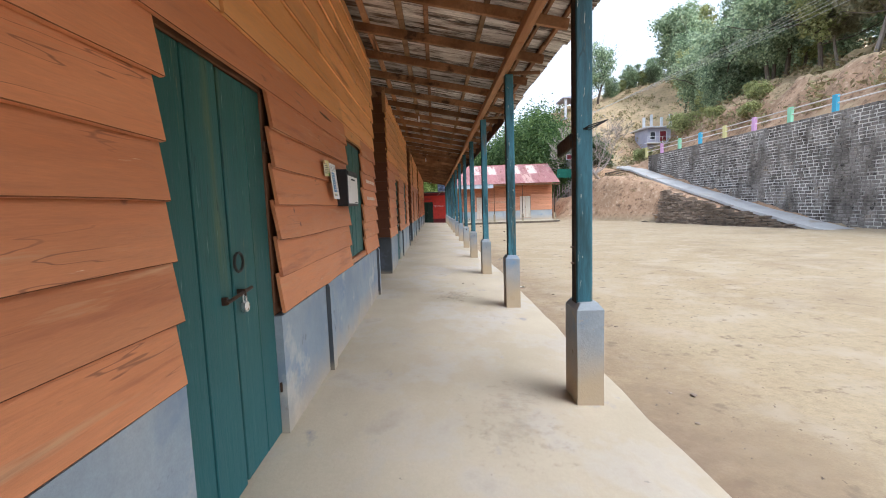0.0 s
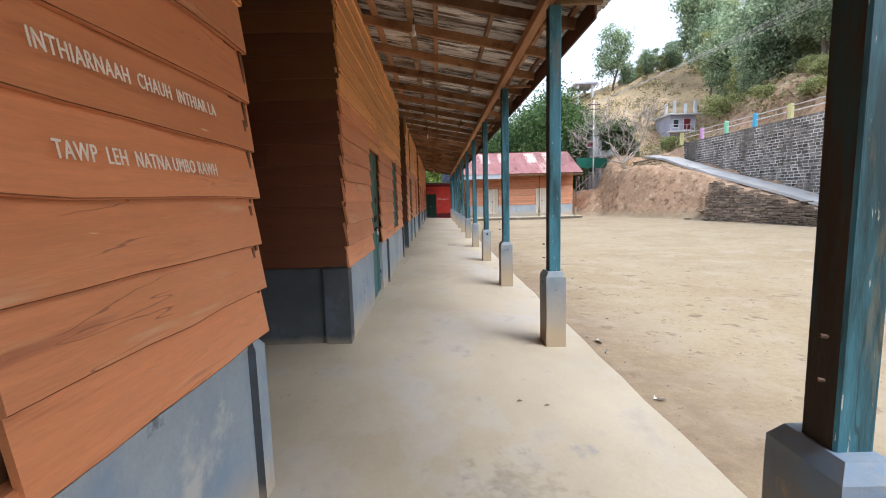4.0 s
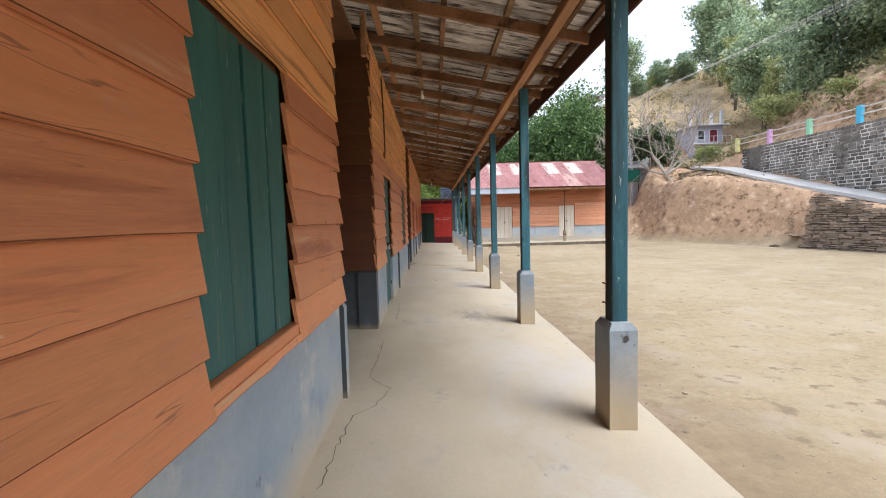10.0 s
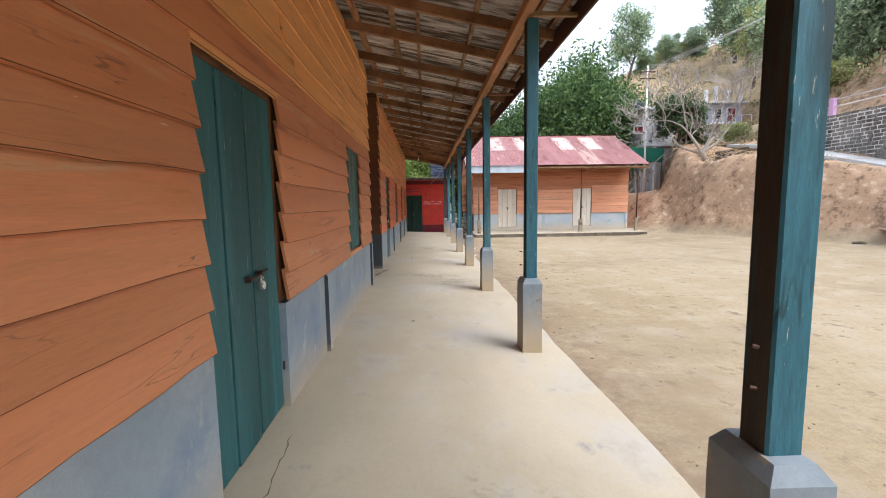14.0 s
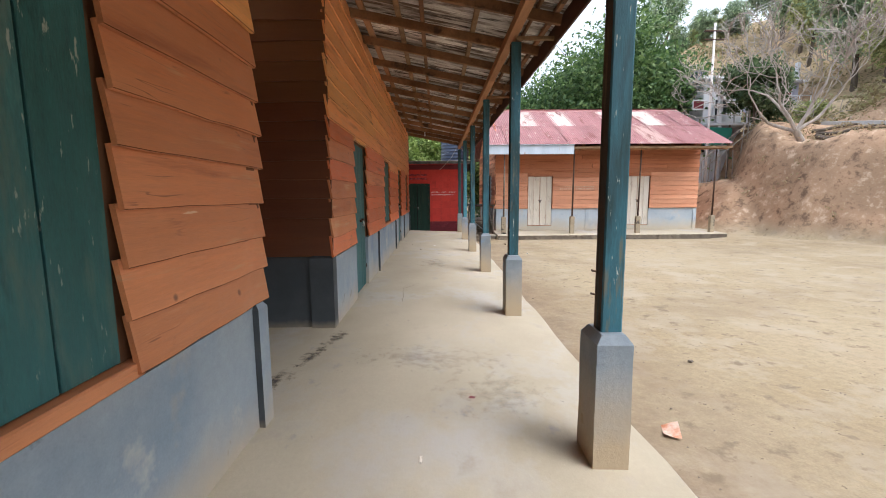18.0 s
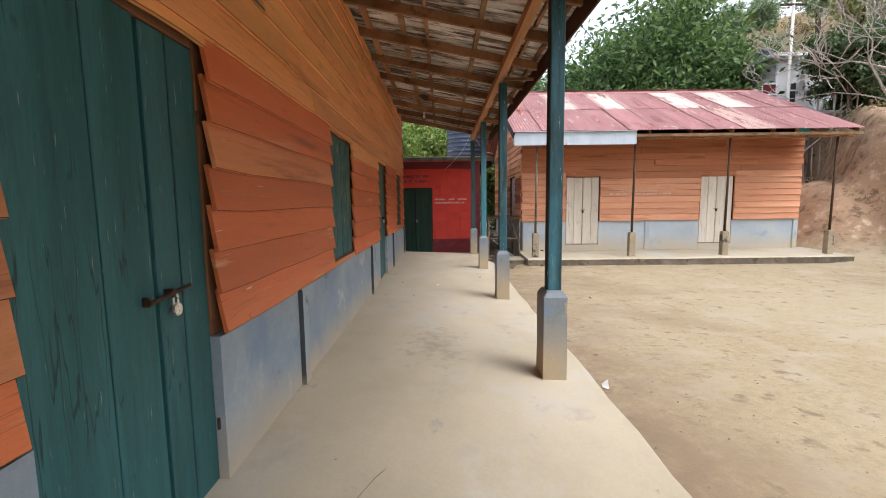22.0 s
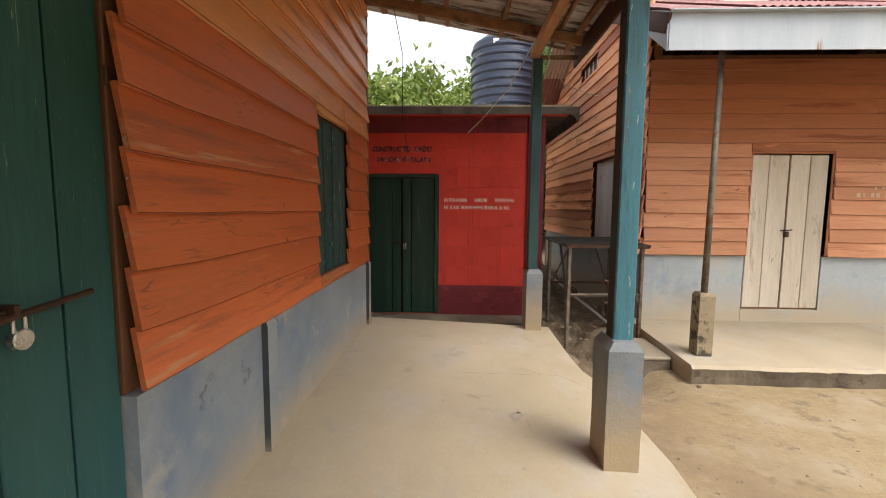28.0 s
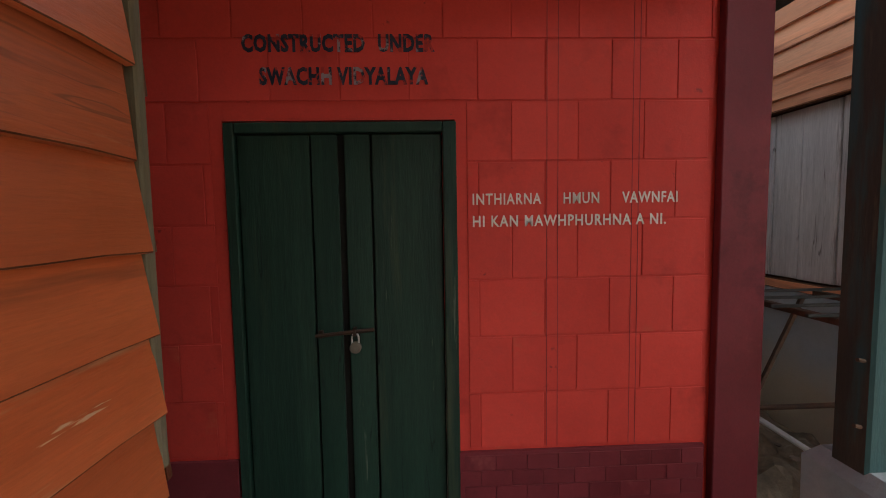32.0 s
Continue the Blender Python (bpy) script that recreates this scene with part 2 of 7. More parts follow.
deep_green = surface("dark_green_door_paint", [(0.008, 0.03, 0.02), (0.018, 0.05, 0.034)], UPRIGHT, 0.5, 5, 0.5, 0.35, 0.14, 0.35,
                     spots=[((0.045, 0.06, 0.035), 0.60, 0.9, 0.15), ((0.10, 0.12, 0.09), 0.70, 2.2, 0.05)], cracks=((0.004, 0.008, 0.006), 0.010, 1.2))
post_teal = surface("teal_post_paint", [(0.024, 0.086, 0.108), (0.054, 0.167, 0.211)], (6, 6, 0.8), 0.5, 6, 0.5, 0.35, 0.3, 0.32,
                    spots=[((0.019, 0.049, 0.054), 0.53, 0.9, 0.14), ((0.454, 0.464, 0.389), 0.69, 10.0, 0.04), ((0.151, 0.130, 0.081), 0.64, 1.4, 0.1)], cracks=((0.016, 0.038, 0.038), 0.010, 1.2))
post_dark = surface("dark_brown_post_wood", [(0.022, 0.018, 0.014), (0.055, 0.042, 0.03)], (6, 6, 0.8), 0.6, 6, 0.85, 0.4, 0.2, 0.35, spots=[((0.025, 0.075, 0.085), 0.60, 0.9, 0.12), ((0.10, 0.075, 0.05), 0.62, 1.6, 0.1)])
plinth_paint = surface("blue_grey_plinth_paint", [(0.22, 0.275, 0.33), (0.32, 0.36, 0.385)], (1, 1, 1), 1.3, 22, 0.7, 0.3, 0.05, 0.14,
                       spots=[((0.19, 0.255, 0.345), 0.57, 1.7, 0.16), ((0.42, 0.42, 0.40), 0.63, 2.3, 0.1), ((0.14, 0.155, 0.18), 0.69, 3.1, 0.05), ((0.40, 0.34, 0.24), 0.68, 1.1, 0.15)], mud=(TAN, -0.04, 0.30))
plinth_pale = surface("pale_blue_grey_plinth_paint", [(0.36, 0.41, 0.45), (0.46, 0.50, 0.51)], (1, 1, 1), 1.3, 22, 0.75, 0.3, 0.05, 0.1,
                      spots=[((0.28, 0.35, 0.43), 0.60, 1.7, 0.12), ((0.50, 0.46, 0.38), 0.62, 1.3, 0.12)], mud=((0.50, 0.42, 0.30), 0.0, 0.42))
# darker plinth grey: shade of the cross walls and pilaster sides put into the colour
shaded_plinth = surface("shaded_slate_grey_plinth", [(0.049, 0.057, 0.064), (0.078, 0.087, 0.093)], (1, 1, 1), 1.6, 22, 0.75, 0.25, 0.05, 0.1, spots=((0.083, 0.099, 0.124), 0.6, 1.6), mud=(TAN, -0.08, 0.08))
pedestal_paint = surface("grey_pedestal_paint", [(0.17, 0.20, 0.225), (0.26, 0.285, 0.30)], (1, 1, 1), 2.5, 30, 0.7, 0.35, 0.1, 0.13,
                         spots=[((0.17, 0.24, 0.33), 0.62, 2.0, 0.1), ((0.40, 0.32, 0.21), 0.66, 3.0, 0.06), ((0.06, 0.055, 0.05), 0.70, 4.5, 0.04)], mud=((0.40, 0.305, 0.185), 0.02, 0.52))
pedestal_bare = surface("mud_stained_pedestal", [(0.36, 0.29, 0.19), (0.27, 0.22, 0.15)], (1, 1, 1), 4, 30, 0.9, 0.5, 0.08, 0.2, spots=((0.07, 0.06, 0.05), 0.6, 3.5))
floor_cement = surface("dusty_cement_floor", [(0.377, 0.317, 0.225), (0.469, 0.400, 0.294)], (1, 0.7, 1), 0.8, 45, 0.85, 0.2, 0, 0.085,
                       spots=[((0.432, 0.400, 0.359), 0.55, 1.3, 0.2), ((0.377, 0.317, 0.235), 0.62, 2.6, 0.14), ((0.285, 0.267, 0.248), 0.68, 3.8, 0.1), ((0.230, 0.202, 0.175), 0.745, 11, 0.03)])
cement = surface("weathered_cement", [(0.27, 0.225, 0.165), (0.38, 0.325, 0.245)], (1, 1, 1), 1.5, 30, 0.9, 0.5, 0.05, 0.2, spots=[((0.15, 0.125, 0.10), 0.60, 2.0, 0.12), ((0.44, 0.38, 0.29), 0.64, 3.0, 0.1)])
cement_dark = surface("mossy_dark_cement", [(0.05, 0.045, 0.04), (0.14, 0.125, 0.11)], (1, 1, 1), 3, 30, 0.95, 0.5, 0.05, 0.25)
crack_dark = surface("dark_crack", [(0.11, 0.085, 0.06), (0.16, 0.125, 0.09)], bump=0, grain=0.1)
rafter_wood = surface("weathered_brown_timber", [(0.144, 0.066, 0.030), (0.324, 0.174, 0.090)], (2, 2, 2), 1.0, 14, 0.85, 0.4, 0.35, 0.3, spots=((0.072, 0.042, 0.026), 0.60, 1.5, 0.1))
beam_wood = surface("brown_beam_timber", [(0.264, 0.127, 0.057), (0.440, 0.237, 0.121)], ALONG_Y, 0.5, 5, 0.85, 0.4, 0.2, 0.28, spots=((0.110, 0.061, 0.033), 0.62, 0.8, 0.1))
pale_wood = surface("pale_worn_timber", [(0.30, 0.20, 0.11), (0.15, 0.08, 0.04)], (3, 3, 3), 1.2, 14, 0.85, 0.4, 0.2, 0.25)
fascia_wood = surface("dark_brown_fascia", [(0.055, 0.026, 0.016), (0.095, 0.045, 0.027)], ALONG_Y, 0.5, 5, 0.75, 0.3, 0.1, 0.2)
old_tin = surface("stained_tin_underside", [(0.422, 0.385, 0.344), (0.698, 0.671, 0.634)], (0.8, 7, 1), 1.1, 9, 0.5, 0.2, 0.3, 0.4,
                  spots=[((0.120, 0.078, 0.051), 0.51, 1.2, 0.12), ((0.055, 0.041, 0.032), 0.58, 2.0, 0.08)], spec=0.4)
rust_tin = surface("rusty_grey_roof_tin", [(0.26, 0.19, 0.15), (0.40, 0.35, 0.31)], (0.8, 5, 1), 0.8, 9, 0.6, 0.2, 0.1, 0.2, spots=((0.24, 0.11, 0.055), 0.58, 0.6, 0.15))
red_tin = surface("faded_red_tin", [(0.27, 0.115, 0.11), (0.35, 0.165, 0.155)], (2.5, 0.8, 0.8), 0.8, 8, 0.55, 0.1, 0.14, 0.22,
                  spots=[((0.54, 0.42, 0.37), 0.68, 0.6, 0.1), ((0.19, 0.06, 0.05), 0.58, 1.3, 0.1), ((0.50, 0.36, 0.31), 0.63, 2.6, 0.08)], tint=((0.44, 0.30, 0.25), 0.15))
red_tin_pale = surface("pale_worn_red_tin", [(0.27, 0.115, 0.11), (0.35, 0.165, 0.155)], (2.5, 0.8, 0.8), 0.8, 8, 0.55, 0.1, 0.14, 0.22,
                  spots=[((0.54, 0.42, 0.37), 0.68, 0.6, 0.1), ((0.19, 0.06, 0.05), 0.58, 1.3, 0.1), ((0.50, 0.36, 0.31), 0.63, 2.6, 0.08)], tint=((0.56, 0.44, 0.38), 0.4))
grey_tin = surface("grey_galvanised_sheet", [(0.42, 0.47, 0.52), (0.52, 0.56, 0.60)], (5, 5, 0.6), 0.7, 9, 0.45, 0.1, 0.05, 0.08, spots=((0.30, 0.15, 0.07), 0.70, 1.0))
white_plank = surface("whitewashed_plank", [(0.58, 0.51, 0.40), (0.70, 0.64, 0.54)], UPRIGHT, 0.5, 5, 0.8, 0.3, 0.08, 0.17, spots=((0.40, 0.32, 0.22), 0.64, 1.0, 0.1), cracks=((0.3, 0.22, 0.15), 0.008, 1.2))
grey_plank = surface("greyed_plank", [(0.58, 0.57, 0.56), (0.72, 0.71, 0.69)], UPRIGHT, 0.5, 5, 0.85, 0.3, 0.12, 0.25, spots=((0.26, 0.24, 0.22), 0.62, 1.0, 0.1), cracks=((0.16, 0.14, 0.12), 0.010, 1.2))
iron = surface("rusty_iron", [(0.05, 0.035, 0.028), (0.12, 0.065, 0.04)], (1, 1, 1), 12, 60, 0.6, 0.3, 0.1, 0.25, metal=0.6)
iron_dark = surface("dark_painted_iron", [(0.02, 0.022, 0.022), (0.045, 0.042, 0.038)], (1, 1, 1), 8, 50, 0.5, 0.2, 0.1, 0.2, metal=0.3)
worn_iron = surface("worn_olive_iron", [(0.10, 0.085, 0.065), (0.22, 0.19, 0.15)], (1, 1, 1), 9, 50, 0.7, 0.3, 0.1, 0.3, spots=((0.16, 0.07, 0.035), 0.6, 8, 0.08), metal=0.2)
steel = surface("bright_lock_steel", [(0.65, 0.65, 0.63), (0.75, 0.74, 0.72)], (1, 1, 1), 9, 40, 0.3, 0.05, 0, 0.05, metal=0.9)
wall_red = surface("bright_red_wall_paint", [(0.55, 0.044, 0.032), (0.65, 0.062, 0.043)], (1, 1, 1), 1.4, 20, 0.65, 0.2, 0.06, 0.1, spots=[((0.34, 0.025, 0.018), 0.62, 1.6, 0.15), ((0.55, 0.09, 0.05), 0.68, 3.0, 0.1), ((0.25, 0.03, 0.025), 0.72, 7, 0.04)])
maroon = surface("maroon_wall_paint", [(0.13, 0.015, 0.021), (0.20, 0.028, 0.036)], (1, 1, 1), 1.5, 20, 0.55, 0.2, 0.08, 0.14, spots=[((0.26, 0.06, 0.06), 0.66, 2.5, 0.1), ((0.08, 0.012, 0.016), 0.64, 1.8, 0.12)])
letter_white = surface("white_letter_paint", [(0.72, 0.66, 0.58), (0.80, 0.74, 0.68)], bump=0, grain=0.06, vary=0)
letter_blue = surface("faded_blue_letter_paint", [(0.012, 0.017, 0.035), (0.04, 0.04, 0.06)], (1, 1, 1), 9, 40, bump=0, grain=0.2, vary=0, spots=[((0.42, 0.04, 0.03), 0.60, 14, 0.04), ((0.30, 0.24, 0.26), 0.62, 9, 0.04)])
letter_faint = surface("faint_letter_paint", [(0.62, 0.42, 0.28), (0.68, 0.5, 0.36)], bump=0, grain=0.06, vary=0)
ink = surface("black_ink", [(0.03, 0.03, 0.035), (0.05, 0.05, 0.05)], bump=0, grain=0.05, vary=0)
paper = surface("white_paper", [(0.72, 0.71, 0.68), (0.78, 0.77, 0.74)], bump=0.05, grain=0.03, vary=0.02)
ink_blue = surface("blue_print", [(0.10, 0.22, 0.42), (0.2, 0.32, 0.5)], bump=0, grain=0.1, vary=0)
box_black = surface("black_box_enamel", [(0.018, 0.018, 0.02), (0.03, 0.03, 0.032)], bump=0.05, grain=0.1, rough=0.45, vary=0)
box_white = surface("white_box_panel", [(0.66, 0.65, 0.62), (0.72, 0.71, 0.68)], bump=0, grain=0.03, rough=0.4, vary=0)
tank_blue = surface("navy_tank_plastic", [(0.03, 0.042, 0.075), (0.045, 0.06, 0.10)], (1, 1, 4), 1, 20, 0.38, 0.1, 0, 0.12, spots=((0.16, 0.19, 0.24), 0.66, 1.3), spec=0.5)
pvc = surface("grey_white_pvc", [(0.55, 0.55, 0.53), (0.62, 0.61, 0.58)], bump=0, grain=0.05, rough=0.45)
cable_black = surface("black_cable", [(0.02, 0.02, 0.02), (0.035, 0.035, 0.035)], bump=0, grain=0.05)
cable_pale = surface("pale_cable", [(0.42, 0.36, 0.27), (0.5, 0.44, 0.34)], bump=0, grain=0.05)
glass_bulb = surface("white_bulb_glass", [(0.75, 0.73, 0.68), (0.8, 0.78, 0.74)], bump=0, grain=0.02, rough=0.15, vary=0, spec=0.6)
sand = surface("packed_sandy_ground", [(0.293, 0.221, 0.128), (0.344, 0.272, 0.171)], (1, 1, 1), 0.45, 14, 0.95, 0.9, 0, 0.28,
               spots=[((0.358, 0.290, 0.200), 0.53, 1.7, 0.15), ((0.233, 0.172, 0.104), 0.57, 0.33, 0.2), ((0.195, 0.146, 0.093), 0.62, 4.5, 0.1), ((0.149, 0.112, 0.074), 0.70, 14, 0.04)])
damp_soil = surface("damp_brown_soil", [(0.10, 0.075, 0.05), (0.22, 0.165, 0.11)], (1, 1, 1), 3, 24, 0.95, 0.8, 0, 0.3, spots=((0.30, 0.25, 0.18), 0.62, 5, 0.1))
stone_mat = surface("grey_brown_stone", [(0.17, 0.13, 0.10), (0.33, 0.26, 0.195)], (1, 1, 1), 3, 25, 0.95, 0.5, 0.35, 0.28, spots=((0.09, 0.075, 0.06), 0.62, 2.2, 0.1))
block_mat = surface("weathered_wall_block", [(0.11, 0.096, 0.085), (0.31, 0.28, 0.25)], (1, 1, 0.8), 1.6, 9, 0.95, 0.7, 0.4, 0.4,
                    spots=[((0.43, 0.41, 0.38), 0.60, 0.45, 0.1), ((0.09, 0.077, 0.065), 0.55, 0.9, 0.12), ((0.35, 0.27, 0.19), 0.64, 1.6, 0.1), ((0.05, 0.045, 0.04), 0.63, 3.2, 0.06)])
mortar = surface("pale_mortar", [(0.66, 0.63, 0.58), (0.80, 0.77, 0.72)], (1, 1, 0.4), 0.5, 12, 0.95, 0.4, 0, 0.2, spots=[((0.16, 0.145, 0.125), 0.51, 0.5, 0.14), ((0.20, 0.18, 0.16), 0.58, 2.5, 0.1)])
road_cement = surface("pale_cement_road", [(0.38, 0.37, 0.355), (0.47, 0.455, 0.43)], (1, 1, 1), 0.7, 20, 0.9, 0.3, 0, 0.12, spots=((0.32, 0.27, 0.20), 0.6, 0.8, 0.15))
house_white = surface("white_house_wall", [(0.60, 0.60, 0.62), (0.70, 0.70, 0.71)], (1, 1, 1), 0.8, 12, 0.8, 0.1, 0.08, 0.08)
house_grey = surface("lilac_grey_house_wall", [(0.36, 0.36, 0.44), (0.44, 0.43, 0.5)], (1, 1, 1), 0.8, 12, 0.8, 0.1, 0.08, 0.08)
dark_pane = surface("dark_window_pane", [(0.03, 0.035, 0.04), (0.06, 0.065, 0.07)], bump=0, grain=0.1, rough=0.2, spec=0.6)
net_green = surface("green_shade_net", [(0.02, 0.14, 0.095), (0.035, 0.19, 0.13)], (1, 1, 1), 2, 30, 0.8, 0.2, 0, 0.15)
PASTEL = {k: surface(k + "_rail_post_paint", [c, tuple(v * 1.08 for v in c)], bump=0.1, grain=0.06) for k, c in
          {"yellow": (0.66, 0.62, 0.30), "pink": (0.60, 0.36, 0.58), "green": (0.32, 0.62, 0.42), "blue": (0.10, 0.42, 0.62)}.items()}
rail_white = surface("white_pink_rail", [(0.66, 0.60, 0.56), (0.72, 0.66, 0.62)], bump=0, grain=0.05)
bark = surface("brown_bark", [(0.09, 0.07, 0.05), (0.16, 0.125, 0.095)], (4, 4, 1), 2, 20, 0.9, 0.5, 0.15, 0.25)
bark_pale = surface("pale_grey_bark", [(0.294, 0.252, 0.217), (0.462, 0.406, 0.350)], (4, 4, 1), 2, 20, 0.9, 0.4, 0.1, 0.2)


def foliage(name, a, b_, c):
    """Leaves whose colour differs from leaf to leaf, a little light passing through."""
    m = bpy.data.materials.new(name)
    m.use_nodes = True
    n, l = m.node_tree.nodes, m.node_tree.links
    geo = n.new("ShaderNodeNewGeometry")
    r = n.new("ShaderNodeValToRGB")
    r.color_ramp.elements[0].color, r.color_ramp.elements[1].color = (*a, 1), (*c, 1)
    e = r.color_ramp.elements.new(0.55)
    e.color = (*b_, 1)
    l.new(geo.outputs["Random Per Island"], r.inputs[0])
    p = n["Principled BSDF"]
    p.inputs["Roughness"].default_value = 0.6
    l.new(r.outputs[0], p.inputs["Base Color"])
    tr = n.new("ShaderNodeBsdfTranslucent")
    l.new(r.outputs[0], tr.inputs["Color"])
    mx = n.new("ShaderNodeMixShader")
    mx.inputs[0].default_value = 0.42
    l.new(p.outputs[0], mx.inputs[1])
    l.new(tr.outputs[0], mx.inputs[2])
    l.new(mx.outputs[0], n["Material Output"].inputs["Surface"])
    return m


def stain_film(name, colour, low, high, most):
    """A thin stain that thins out in spots and towards its edges; the rest of the sheet is clear."""
    m = bpy.data.materials.new(name)
    m.use_nodes = True
    n, l = m.node_tree.nodes, m.node_tree.links
    p = n["Principled BSDF"]
    p.inputs["Base Color"].default_value = (*colour, 1)
    p.inputs["Roughness"].default_value = 0.9
    tc = n.new("ShaderNodeTexCoord")
    sp = n.new("ShaderNodeTexNoise")
    geo = n.new("ShaderNodeNewGeometry")
    sp.inputs["Scale"].default_value, sp.inputs["Detail"].default_value, sp.inputs["Roughness"].default_value = 11.0, 7, 0.65
    l.new(geo.outputs["Position"], sp.inputs["Vector"])
    ln = n.new("ShaderNodeVectorMath")
    ln.operation = "LENGTH"
    l.new(tc.outputs["Object"], ln.inputs[0])
    add = n.new("ShaderNodeMath")
    add.operation = "MULTIPLY_ADD"
    l.new(ln.outputs["Value"], add.inputs[0])
    add.inputs[1].default_value = -0.24
    l.new(sp.outputs["Fac"], add.inputs[2])
    r = n.new("ShaderNodeMapRange")
    r.inputs[1].default_value, r.inputs[2].default_value, r.inputs[4].default_value = low, high, most
    l.new(add.outputs[0], r.inputs[0])
    tr = n.new("ShaderNodeBsdfTransparent")
    mx = n.new("ShaderNodeMixShader")
    l.new(r.outputs[0], mx.inputs[0])
    l.new(tr.outputs[0], mx.inputs[1])
    l.new(p.outputs[0], mx.inputs[2])
    l.new(mx.outputs[0], n["Material Output"].inputs["Surface"])
    return m


soot_film = stain_film("soot_stain_film", (0.10, 0.09, 0.082), 0.34, 0.54, 0.75)
grey_film = stain_film("grey_stain_film", (0.36, 0.33, 0.30), 0.34, 0.72, 0.45)
leaf_dark = foliage("dark_glossy_leaf", (0.036, 0.078, 0.023), (0.091, 0.166, 0.047), (0.213, 0.302, 0.100))
leaf_mid = foliage("mid_green_leaf", (0.137, 0.206, 0.126), (0.350, 0.431, 0.251), (0.625, 0.708, 0.451))
leaf_olive = foliage("olive_leaf", (0.22, 0.21, 0.12), (0.34, 0.32, 0.19), (0.48, 0.45, 0.28))
leaf_hill = foliage("grey_green_hill_leaf", (0.109, 0.165, 0.108), (0.320, 0.413, 0.244), (0.640, 0.735, 0.488))
leaf_yellow = foliage("yellow_green_leaf", (0.204, 0.228, 0.084), (0.408, 0.432, 0.180), (0.624, 0.636, 0.300))
leaf_deep = foliage("deep_green_leaf", (0.045, 0.075, 0.033), (0.105, 0.158, 0.068), (0.210, 0.270, 0.128))
leaf_lime = foliage("light_green_leaf", (0.10, 0.16, 0.03), (0.2, 0.28, 0.06), (0.36, 0.42, 0.12))
dry_grass = foliage("dry_grass", (0.264, 0.204, 0.108), (0.372, 0.288, 0.156), (0.480, 0.384, 0.228))


# ---- small builders ----
def mesh_of(name, verts, faces, mats=(), index=None, smooth=False):
    me = bpy.data.meshes.new(name)
    me.from_pydata([tuple(v) for v in verts], [], faces)
    for m in mats:
        me.materials.append(m)
    if index is not None:
        me.polygons.foreach_set("material_index", index)
    if smooth:
        me.polygons.foreach_set("use_smooth", [True] * len(me.polygons))
    me.update()
    return me


def slab_data(x0, x1, y0, y1, z0, z1, c=0.004):
    """A box with every edge bevelled by c: 24 corners, 26 faces."""
    v, f = [], []
    c = min(c, 0.3 * (x1 - x0), 0.3 * (y1 - y0), 0.3 * (z1 - z0))
    idx = {}
    for sx in (0, 1):
        for sy in (0, 1):
            for sz in (0, 1):
                p = ((x0, x1)[sx], (y0, y1)[sy], (z0, z1)[sz])
                d = (c if sx == 0 else -c, c if sy == 0 else -c, c if sz == 0 else -c)
                for a in range(3):
                    q = [p[k] + (0 if k == a else d[k]) for k in range(3)]
                    idx[(sx, sy, sz, a)] = len(v)
                    v.append(q)
    mid = Vector(((x0 + x1) / 2, (y0 + y1) / 2, (z0 + z1) / 2))

    def face(ids):
        a, b, c2 = (Vector(v[i]) for i in ids[:3])
        cen = sum((Vector(v[i]) for i in ids), Vector()) / len(ids)
        f.append(tuple(ids) if (b - a).cross(c2 - a).dot(cen - mid) > 0 else tuple(reversed(ids)))

    for a in range(3):
        b, d = [k for k in range(3) if k != a]
        for s in (0, 1):
            def key(sb, sd, s=s, a=a, b=b, d=d):
                k = [0, 0, 0]
                k[a], k[b], k[d] = s, sb, sd
                return idx[(*k, a)]
            face([key(0, 0), key(1, 0), key(1, 1), key(0, 1)])
        for sb in (0, 1):
            for sd in (0, 1):
                k0, k1 = [0, 0, 0], [0, 0, 0]
                k0[b], k0[d], k0[a] = sb, sd, 0
                k1[b], k1[d], k1[a] = sb, sd, 1
                face([idx[(*k0, b)], idx[(*k1, b)], idx[(*k1, d)], idx[(*k0, d)]])
    for sx in (0, 1):
        for sy in (0, 1):
            for sz in (0, 1):
                face([idx[(sx, sy, sz, a)] for a in range(3)])
    return v, f


def joined(pieces):
    v, f = [], []
    for pv, pf in pieces:
        o = len(v)
        v += [tuple(p) for p in pv]
        f += [tuple(i + o for i in q) for q in pf]
    return v, f


def turned(data, m):
    return [m @ Vector(p) for p in data[0]], data[1]


def tube_data(points, radii, sides=8, caps=True):
    """A tube through the points; one radius, or one for each point."""
    pts = [Vector(p) for p in points]
    if not isinstance(radii, (list, tuple)):
        radii = [radii] * len(pts)
    v, f = [], []
    up = Vector((0.13, 0.27, 0.95))
    for i, p in enumerate(pts):
        d = (pts[min(i + 1, len(pts) - 1)] - pts[max(i - 1, 0)]).normalized()
        s = d.cross(up)
        s = s.normalized() if s.length > 1e-3 else d.orthogonal().normalized()
        t = s.cross(d)
        for k in range(sides):
            a = 2 * math.pi * k / sides
            v.append(p + radii[i] * (math.cos(a) * s + math.sin(a) * t))
    for i in range(len(pts) - 1):
        for k in range(sides):
            a, b = i * sides + k, i * sides + (k + 1) % sides
            f.append((a, a + sides, b + sides, b))
    if caps:
        f.append(tuple(range(sides)))
        f.append(tuple(reversed(range((len(pts) - 1) * sides, len(pts) * sides))))
    return v, f


